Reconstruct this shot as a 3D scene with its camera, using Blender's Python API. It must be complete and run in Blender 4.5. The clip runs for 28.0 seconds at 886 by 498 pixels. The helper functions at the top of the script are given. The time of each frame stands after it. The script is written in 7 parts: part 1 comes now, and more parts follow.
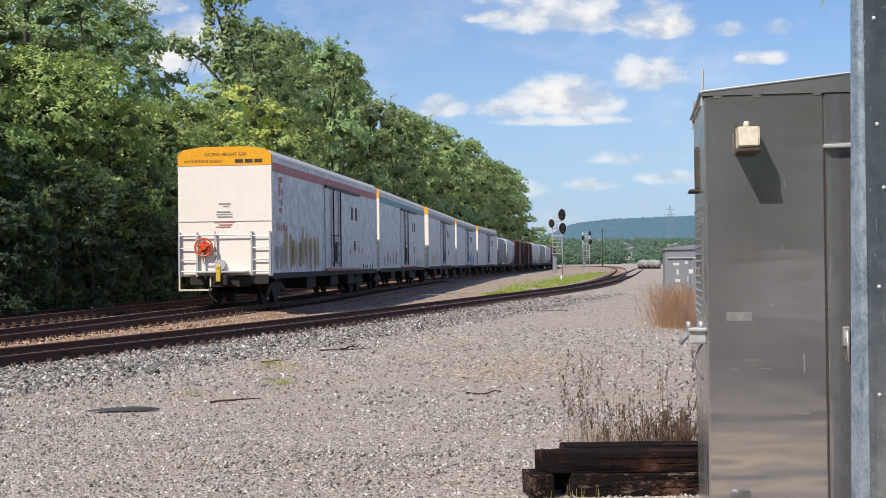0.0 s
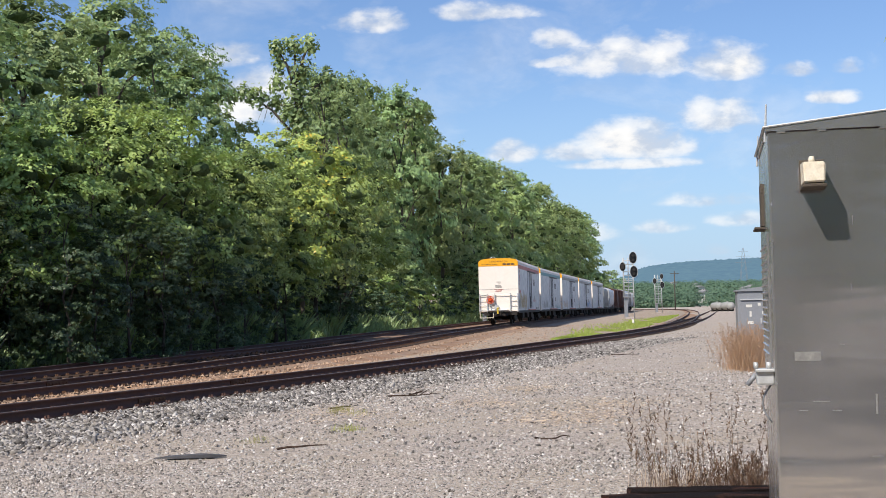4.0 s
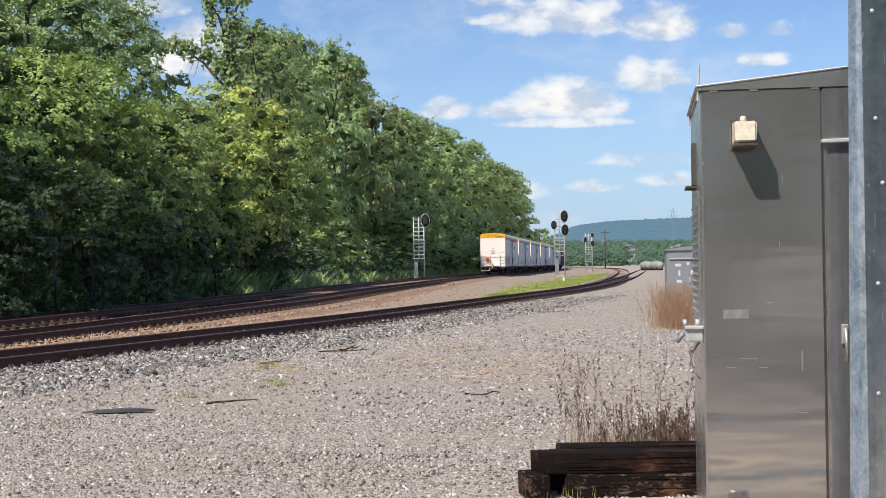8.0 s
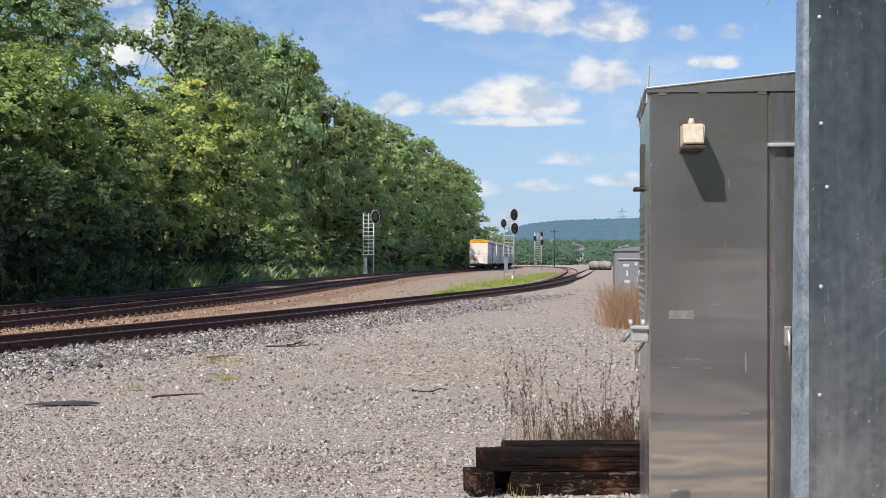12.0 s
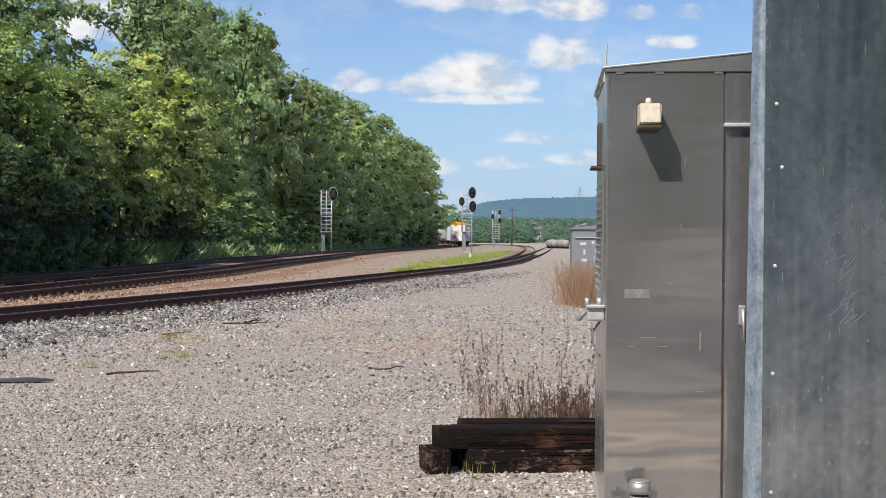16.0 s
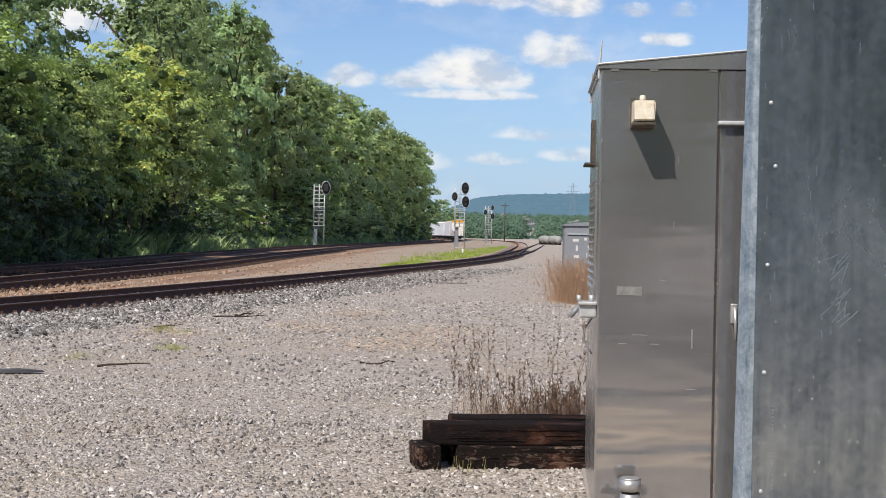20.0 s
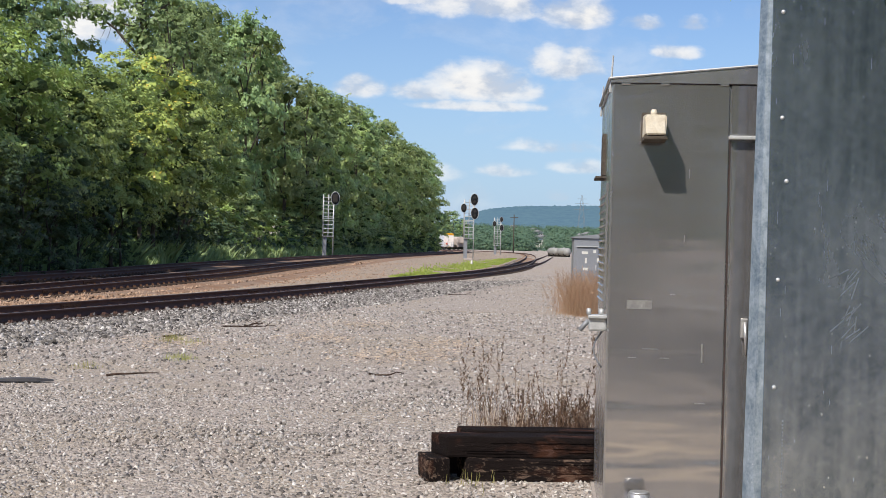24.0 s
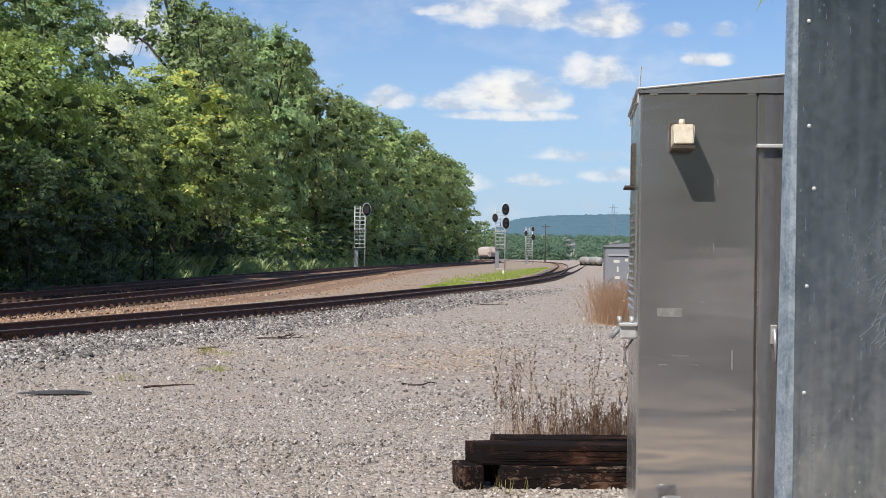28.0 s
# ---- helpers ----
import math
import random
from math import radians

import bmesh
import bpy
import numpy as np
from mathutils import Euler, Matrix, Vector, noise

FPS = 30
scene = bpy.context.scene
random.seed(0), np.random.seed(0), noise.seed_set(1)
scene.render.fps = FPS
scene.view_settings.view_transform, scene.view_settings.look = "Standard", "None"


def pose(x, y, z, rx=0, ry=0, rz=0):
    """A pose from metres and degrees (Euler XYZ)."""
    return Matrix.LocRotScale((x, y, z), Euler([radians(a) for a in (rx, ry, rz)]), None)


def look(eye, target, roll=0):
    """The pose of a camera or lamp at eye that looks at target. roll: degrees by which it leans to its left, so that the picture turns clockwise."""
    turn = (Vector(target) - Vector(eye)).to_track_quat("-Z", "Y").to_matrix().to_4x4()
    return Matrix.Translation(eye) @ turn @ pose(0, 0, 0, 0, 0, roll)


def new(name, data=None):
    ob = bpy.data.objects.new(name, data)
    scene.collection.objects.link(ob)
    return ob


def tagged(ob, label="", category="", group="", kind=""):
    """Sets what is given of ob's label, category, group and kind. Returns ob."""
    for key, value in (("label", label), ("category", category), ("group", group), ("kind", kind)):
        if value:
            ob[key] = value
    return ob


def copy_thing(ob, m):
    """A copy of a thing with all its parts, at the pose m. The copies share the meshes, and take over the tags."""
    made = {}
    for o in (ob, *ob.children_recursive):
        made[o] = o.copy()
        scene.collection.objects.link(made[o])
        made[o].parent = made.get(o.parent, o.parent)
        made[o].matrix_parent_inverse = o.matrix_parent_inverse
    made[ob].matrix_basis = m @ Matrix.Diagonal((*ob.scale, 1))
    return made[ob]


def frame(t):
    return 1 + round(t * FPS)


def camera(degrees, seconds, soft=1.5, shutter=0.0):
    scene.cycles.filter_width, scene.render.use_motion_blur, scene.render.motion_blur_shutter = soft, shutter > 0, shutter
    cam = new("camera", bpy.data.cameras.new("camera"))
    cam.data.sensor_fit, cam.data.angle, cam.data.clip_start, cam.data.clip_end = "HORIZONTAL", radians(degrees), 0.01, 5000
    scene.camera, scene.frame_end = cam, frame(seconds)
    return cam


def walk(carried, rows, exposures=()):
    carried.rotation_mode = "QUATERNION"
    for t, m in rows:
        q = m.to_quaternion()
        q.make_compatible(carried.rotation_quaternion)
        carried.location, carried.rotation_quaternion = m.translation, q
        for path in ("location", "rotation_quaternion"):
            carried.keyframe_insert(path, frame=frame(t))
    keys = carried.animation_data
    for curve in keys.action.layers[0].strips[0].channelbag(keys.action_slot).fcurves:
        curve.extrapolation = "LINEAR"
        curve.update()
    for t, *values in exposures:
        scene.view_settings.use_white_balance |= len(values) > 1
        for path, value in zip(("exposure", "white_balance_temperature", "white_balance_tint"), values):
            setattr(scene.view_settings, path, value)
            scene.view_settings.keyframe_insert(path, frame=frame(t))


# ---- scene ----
EXPOSURE = 0.05
cam = camera(35.6, 28.0, soft=0.8)
PATH = [
    (0, (-0.046, -0.047, 1.627), (-0.043, 1.953, 1.646), -0.7),
    (0.5, (0.025, 0.036, 1.623), (0.028, 2.036, 1.64), -1.1),
    (1, (0.084, 0.148, 1.606), (0.065, 2.148, 1.633), -1.4),
    (1.5, (0.094, 0.173, 1.617), (0.052, 2.172, 1.653), -1.7),
    (2, (0.048, 0.099, 1.618), (-0.019, 2.097, 1.66), -0.6),
    (2.5, (0.034, 0.094, 1.619), (-0.056, 2.091, 1.662), -0.9),
    (4.5, (0.014, 0.041, 1.605), (-0.079, 2.037, 1.699), -1.5),
    (5, (0.013, 0.049, 1.602), (-0.038, 2.047, 1.677), -1.1),
    (5.5, (0.007, 0.071, 1.6), (-0.034, 2.07, 1.656), -1.1),
    (6, (0.002, 0.095, 1.598), (-0.048, 2.094, 1.643), -0.6),
    (6.5, (0.003, 0.073, 1.597), (-0.057, 2.072, 1.633), -0.6),
    (7, (0.002, 0.059, 1.598), (-0.052, 2.058, 1.632), -0.7),
    (7.5, (0.006, 0.067, 1.595), (-0.035, 2.066, 1.622), -0.7),
    (8, (0.012, 0.066, 1.601), (0.011, 2.066, 1.623), -0.8),
    (8.5, (0.014, 0.06, 1.601), (0.023, 2.06, 1.623), -0.1),
    (9, (0.014, 0.064, 1.605), (0.049, 2.063, 1.625), -0.4),
    (9.5, (0.016, 0.056, 1.607), (0.064, 2.055, 1.635), -0.3),
    (10, (0.016, 0.06, 1.606), (0.064, 2.059, 1.642), -0.2),
    (10.5, (0.013, 0.056, 1.603), (0.057, 2.055, 1.645), -0.8),
    (11, (0.015, 0.056, 1.606), (0.07, 2.055, 1.634), -0.9),
    (11.5, (0.016, 0.052, 1.605), (0.075, 2.051, 1.629), -0.3),
    (12, (0.017, 0.052, 1.602), (0.089, 2.051, 1.619), 0.1),
    (12.5, (0.023, 0.062, 1.604), (0.111, 2.06, 1.612), 0.3),
    (14.5, (0.025, 0.058, 1.604), (0.151, 2.054, 1.602), 0.3),
    (15, (0.025, 0.065, 1.605), (0.156, 2.061, 1.6), 0.3),
    (15.5, (0.023, 0.066, 1.603), (0.157, 2.062, 1.592), 0.4),
    (16, (0.023, 0.059, 1.603), (0.156, 2.055, 1.588), 0.4),
    (16.5, (0.024, 0.064, 1.604), (0.156, 2.06, 1.586), 0.4),
    (17, (0.021, 0.059, 1.604), (0.152, 2.054, 1.586), 0.5),
    (17.5, (0.026, 0.067, 1.601), (0.158, 2.062, 1.583), 0.5),
    (18, (0.025, 0.065, 1.605), (0.16, 2.06, 1.585), 0.4),
    (18.5, (0.027, 0.068, 1.605), (0.164, 2.063, 1.584), 0.4),
    (19, (0.027, 0.07, 1.606), (0.167, 2.065, 1.584), 0.6),
    (19.5, (0.022, 0.065, 1.606), (0.164, 2.06, 1.583), 0.9),
    (20, (0.024, 0.072, 1.604), (0.168, 2.067, 1.582), 1.0),
    (20.5, (0.016, 0.068, 1.604), (0.161, 2.063, 1.581), 1.0),
    (22.5, (0.014, 0.072, 1.609), (0.155, 2.067, 1.589), 1.3),
    (23, (0.014, 0.065, 1.608), (0.155, 2.06, 1.591), 1.3),
    (23.5, (0.015, 0.059, 1.609), (0.15, 2.054, 1.599), 1.2),
    (24, (0.013, 0.058, 1.611), (0.144, 2.054, 1.605), 1.4),
    (24.5, (0.009, 0.05, 1.612), (0.133, 2.046, 1.608), 1.2),
    (25, (0.013, 0.057, 1.612), (0.13, 2.054, 1.609), 1.3),
    (25.5, (0.012, 0.051, 1.615), (0.121, 2.048, 1.612), 1.1),
    (26, (0.015, 0.068, 1.615), (0.121, 2.065, 1.615), 1.0),
    (26.5, (0.012, 0.052, 1.615), (0.117, 2.049, 1.616), 1.0),
    (27, (0.013, 0.048, 1.614), (0.118, 2.045, 1.618), 0.9),
    (27.5, (0.004, -0.043, 1.609), (0.097, 1.954, 1.617), 1.1),
    (28, (0.005, -0.056, 1.612), (0.09, 1.942, 1.62), 0.8),
]
walk(cam, [(t, look(eye, to, roll)) for t, eye, to, roll in PATH], exposures=[(0, EXPOSURE), (2.5, EXPOSURE + 0.06), (4.5, EXPOSURE + 0.12), (7.5, EXPOSURE + 0.1), (9, EXPOSURE), (28, EXPOSURE)])

# ---- daylight: sun high behind the viewer's left shoulder, fair-weather clouds ----
SUN_AZ, SUN_EL = 39.5, 47.5   # degrees from -y towards -x, and above the horizon
SUN_WAY = Vector((-math.sin(radians(SUN_AZ)) * math.cos(radians(SUN_EL)), -math.cos(radians(SUN_AZ)) * math.cos(radians(SUN_EL)), math.sin(radians(SUN_EL))))


class Nodes:
    """Short hand for building a node tree."""
    def __init__(self, tree):
        self.tree = tree
        tree.nodes.clear()

    def add(self, kind):
        return self.tree.nodes.new(kind)

    def put(self, socket, value):
        if isinstance(value, bpy.types.NodeSocket):
            self.tree.links.new(value, socket)
        elif isinstance(value, bpy.types.Node):
            self.tree.links.new(value.outputs[0], socket)
        else:
            socket.default_value = value

    def math(self, op, a, b=0.0, clamp=False):
        node = self.add("ShaderNodeMath")
        node.operation, node.use_clamp = op, clamp
        self.put(node.inputs[0], a)
        self.put(node.inputs[1], b)
        return node.outputs[0]

    def mix(self, fac, a, b, blend="MIX"):
        node = self.add("ShaderNodeMix")
        node.data_type, node.blend_type = "RGBA", blend
        self.put(node.inputs["Factor"], fac)
        self.put(node.inputs[6], a)
        self.put(node.inputs[7], b)
        return node.outputs[2]

    def ramp(self, fac, *stops):
        node = self.add("ShaderNodeValToRGB")
        el = node.color_ramp.elements
        while len(el) < len(stops):
            el.new(0.5)
        for e, (at, colour) in zip(el, stops):
            e.position = at
            e.color = (*colour, 1) if isinstance(colour, tuple) else (colour, colour, colour, 1)
        self.put(node.inputs[0], fac)
        return node.outputs[0]

    def noise(self, scale, detail=4.0, rough=0.55, at=None, dist=0.0):
        node = self.add("ShaderNodeTexNoise")
        node.inputs["Scale"].default_value = scale
        node.inputs["Detail"].default_value = detail
        node.inputs["Roughness"].default_value = rough
        node.inputs["Distortion"].default_value = dist
        if at is not None:
            self.put(node.inputs["Vector"], at)
        return node.outputs["Fac"]

    def scaled(self, at, sx, sy, sz):
        node = self.add("ShaderNodeMapping")
        self.put(node.inputs["Vector"], at)
        node.inputs["Scale"].default_value = (sx, sy, sz)
        return node.outputs[0]

    def bump(self, height, strength, distance):
        node = self.add("ShaderNodeBump")
        self.put(node.inputs["Height"], height)
        node.inputs["Strength"].default_value = strength
        node.inputs["Distance"].default_value = distance
        return node.outputs[0]


def build_world():
    world = bpy.data.worlds.new("sky")
    scene.world = world
    world.use_nodes = True
    n = Nodes(world.node_tree)
    sky = n.add("ShaderNodeTexSky")
    sky.sky_type, sky.sun_disc, sky.sun_elevation, sky.sun_rotation = "NISHITA", False, radians(SUN_EL), radians(180 + SUN_AZ)
    sky.air_density, sky.dust_density, sky.ozone_density = 1.0, 0.6, 2.0
    way = n.add("ShaderNodeTexCoord").outputs["Generated"]
    sep = n.add("ShaderNodeSeparateXYZ")
    n.put(sep.inputs[0], way)
    deep = n.math("MAXIMUM", n.math("ABSOLUTE", sep.outputs[1]), 0.05)
    u, v = n.math("DIVIDE", sep.outputs[0], deep), n.math("DIVIDE", sep.outputs[2], deep)
    flat = n.add("ShaderNodeCombineXYZ")
    n.put(flat.inputs[0], u)
    n.put(flat.inputs[1], n.math("MULTIPLY", v, 1.7))
    n.put(flat.inputs[2], sep.outputs[1])
    billow = n.noise(38, 5, 0.5, flat.outputs[0], 0.12)
    lit = n.add("ShaderNodeVectorMath")
    lit.operation = "ADD"
    n.put(lit.inputs[0], flat.outputs[0])
    lit.inputs[1].default_value = (-0.004, 0.012, 0.0)
    toward = n.noise(42, 5, 0.55, lit.outputs[0], 0.12)
    wisp = n.noise(9, 4, 0.5, flat.outputs[0])
    body = None
    # cloud banks: centre and half size as slopes (sideways, up) from the viewer
    for cu, cv, au, av, thick in CLOUDS:
        du = n.math("DIVIDE", n.math("SUBTRACT", u, cu), au)
        dv = n.math("DIVIDE", n.math("SUBTRACT", v, cv), av)
        low = n.math("MULTIPLY", n.math("LESS_THAN", dv, 0.0), 0.9)
        dv = n.math("MULTIPLY", dv, n.math("ADD", 1.0, low))
        fall = n.math("SUBTRACT", thick, n.math("ADD", n.math("MULTIPLY", du, du), n.math("MULTIPLY", dv, dv)))
        body = fall if body is None else n.math("MAXIMUM", body, fall)
    # scattered banks over the rest of the sky
    rest = n.math("MULTIPLY", n.math("SUBTRACT", n.noise(3.2, 3, 0.5, way), 0.63), 5.0)
    away = n.math("GREATER_THAN", n.math("ABSOLUTE", u), 0.42)
    above = n.math("GREATER_THAN", v, 0.26)
    behind = n.math("LESS_THAN", sep.outputs[1], 0.0)
    elsewhere = n.math("MAXIMUM", n.math("MAXIMUM", away, above), behind)
    rest = n.math("SUBTRACT", n.math("MULTIPLY", n.math("ADD", rest, 2.0), elsewhere), 2.0)
    body = n.math("MAXIMUM", n.math("MAXIMUM", body, -1.5), rest)
    dens = n.math("ADD", n.math("MULTIPLY", body, 0.8), n.math("MULTIPLY", n.math("SUBTRACT", billow, 0.5), 1.9))
    veils = n.math("MULTIPLY", n.ramp(n.noise(11, 6, 0.6, flat.outputs[0], 0.3), (0.5, 0.0), (0.78, 1.0)), 0.32)
    cover = n.math("MAXIMUM", n.math("MULTIPLY", n.ramp(dens, (0.0, 0.0), (0.22, 0.16), (0.55, 0.68), (1.0, 0.97)), n.math("ADD", 0.45, n.math("MULTIPLY", v, 5.0), True)), veils)
    core = n.ramp(n.math("ADD", n.math("ADD", 0.42, n.math("MULTIPLY", n.math("SUBTRACT", billow, toward), 2.4)), n.math("MULTIPLY", n.math("SUBTRACT", wisp, 0.5), 0.9), True),
                  (0.1, (0.66, 0.71, 0.80)), (0.36, (0.82, 0.85, 0.90)), (0.62, (1.0, 0.99, 0.98)), (1.0, (1.06, 1.05, 1.03)))
    tone = n.add("ShaderNodeVectorMath")
    tone.operation = "SCALE"
    n.put(tone.inputs[0], core)
    tone.inputs["Scale"].default_value = CLOUD_TONE
    # thin haze near the horizon
    haze = n.math("MULTIPLY", n.math("SUBTRACT", 1.0, n.math("MULTIPLY", n.math("MAXIMUM", v, 0.0), 5.5), True), 0.7)
    clear = n.mix(1.0, sky.outputs[0], (0.83, 0.95, 1.18, 1), "MULTIPLY")
    veil = n.mix(haze, clear, (3.7, 5.5, 8.0, 1))
    out = n.mix(cover, veil, tone.outputs[0])
    back = n.add("ShaderNodeBackground")
    n.put(back.inputs["Color"], out)
    back.inputs["Strength"].default_value = 0.105
    n.put(n.add("ShaderNodeOutputWorld").inputs[0], back)
    sun = new("sun", bpy.data.lights.new("sun", "SUN"))
    sun.data.energy, sun.data.angle, sun.data.color = 4.9, radians(0.53), (1.0, 0.935, 0.84)
    sun.matrix_world = look(SUN_WAY * 100, (0, 0, 0))


CLOUD_TONE = 8.3
CLOUDS = [(0.037, 0.192, 0.022, 0.014, 1.0), (0.090, 0.175, 0.060, 0.024, 1.1), (0.160, 0.170, 0.034, 0.020, 1.15), (0.045, 0.176, 0.04, 0.008, 0.75), (0.207, 0.165, 0.022, 0.010, 0.9),
          (-0.098, 0.209, 0.034, 0.014, 0.95), (-0.015, 0.214, 0.045, 0.012, 0.9), (0.151, 0.131, 0.034, 0.019, 1.15), (0.094, 0.115, 0.044, 0.022, 1.2), (0.050, 0.109, 0.032, 0.013, 0.9),
          (0.085, 0.101, 0.060, 0.007, 0.85), (0.003, 0.111, 0.022, 0.013, 1.05), (0.141, 0.073, 0.044, 0.010, 0.85), (0.108, 0.054, 0.030, 0.009, 0.7), (0.149, 0.036, 0.012, 0.008, 0.8),
          (0.235, 0.144, 0.026, 0.009, 0.75), (0.245, 0.165, 0.02, 0.010, 0.65), (-0.183, 0.154, 0.034, 0.030, 1.2), (-0.209, 0.188, 0.040, 0.016, 1.0), (0.165, 0.058, 0.03, 0.010, 0.65), (0.06, 0.05, 0.03, 0.012, 0.6)]
build_world()

# ---- materials ----
def material(name, colour, rough=0.7, metal=0.0, second=None, scale=6.0, fine=60.0, amount=0.5, bump=0.3, depth=0.004, per_object=0.0, per_island=0.0, gloss=0.4, speckle=0.35):
    """A surface with variation at two scales: broad stains between two colours, fine grain, and relief."""
    mat = bpy.data.materials.new(name)
    mat.use_nodes = True
    n = Nodes(mat.node_tree)
    at = n.add("ShaderNodeTexCoord").outputs["Object"]
    broad, grain = n.noise(scale, 5, 0.6, at, 0.4), n.noise(fine, 3, 0.6, at)
    second = second or tuple(c * 0.7 for c in colour)
    base = n.mix(n.math("MULTIPLY", n.ramp(broad, (0.3, 0.0), (0.72, 1.0)), amount), (*colour, 1), (*second, 1))
    base = n.mix(speckle, base, n.ramp(grain, (0.25, 0.35), (0.75, 1.0)), "MULTIPLY")
    if per_object or per_island:
        info = n.add("ShaderNodeObjectInfo").outputs["Random"] if per_object else n.add("ShaderNodeNewGeometry").outputs["Random Per Island"]
        hsv = n.add("ShaderNodeHueSaturation")
        n.put(hsv.inputs["Color"], base)
        n.put(hsv.inputs["Value"], n.math("ADD", n.math("MULTIPLY", n.math("SUBTRACT", info, 0.5), 2 * (per_object or per_island)), 1.0))
        base = hsv.outputs[0]
    bsdf = n.add("ShaderNodeBsdfPrincipled")
    n.put(bsdf.inputs["Base Color"], base)
    n.put(bsdf.inputs["Roughness"], n.math("ADD", rough - 0.08, n.math("MULTIPLY", broad, 0.16)))
    bsdf.inputs["Metallic"].default_value = metal
    bsdf.inputs["Specular IOR Level"].default_value = gloss
    if bump:
        n.put(bsdf.inputs["Normal"], n.bump(grain, bump, depth))
    n.put(n.add("ShaderNodeOutputMaterial").inputs[0], bsdf)
    return mat


def leaf_material(name, dark, light, through_light, warm=(0.16, 0.16, 0.03), gloss=0.35):
    mat = bpy.data.materials.new(name)
    mat.use_nodes = True
    n = Nodes(mat.node_tree)
    each = n.add("ShaderNodeNewGeometry").outputs["Random Per Island"]
    tree = n.add("ShaderNodeObjectInfo").outputs["Random"]
    at = n.add("ShaderNodeTexCoord").outputs["Object"]
    patch = n.noise(0.55, 3, 0.6, at)
    base = n.mix(n.math("ADD", n.math("MULTIPLY", each, 0.4), n.math("MULTIPLY", n.math("SUBTRACT", patch, 0.36), 1.9), True), (*dark, 1), (*light, 1))
    base = n.mix(n.math("MULTIPLY", n.math("GREATER_THAN", each, 0.95), 0.6), base, (*warm, 1))
    hsv = n.add("ShaderNodeHueSaturation")
    n.put(hsv.inputs["Color"], base)
    n.put(hsv.inputs["Hue"], n.math("ADD", 0.485, n.math("MULTIPLY", tree, 0.03)))
    n.put(hsv.inputs["Value"], n.math("ADD", 0.92, n.math("MULTIPLY", tree, 0.42)))
    bsdf = n.add("ShaderNodeBsdfPrincipled")
    n.put(bsdf.inputs["Base Color"], hsv.outputs[0])
    bsdf.inputs["Roughness"].default_value = 0.42
    bsdf.inputs["Specular IOR Level"].default_value = gloss
    glow = n.add("ShaderNodeBsdfTranslucent")
    n.put(glow.inputs["Color"], n.mix(0.5, hsv.outputs[0], (*through_light, 1)))
    mixed = n.add("ShaderNodeMixShader")
    mixed.inputs[0].default_value = 0.27
    n.put(mixed.inputs[1], bsdf)
    n.put(mixed.inputs[2], glow)
    n.put(n.add("ShaderNodeOutputMaterial").inputs[0], mixed)
    return mat


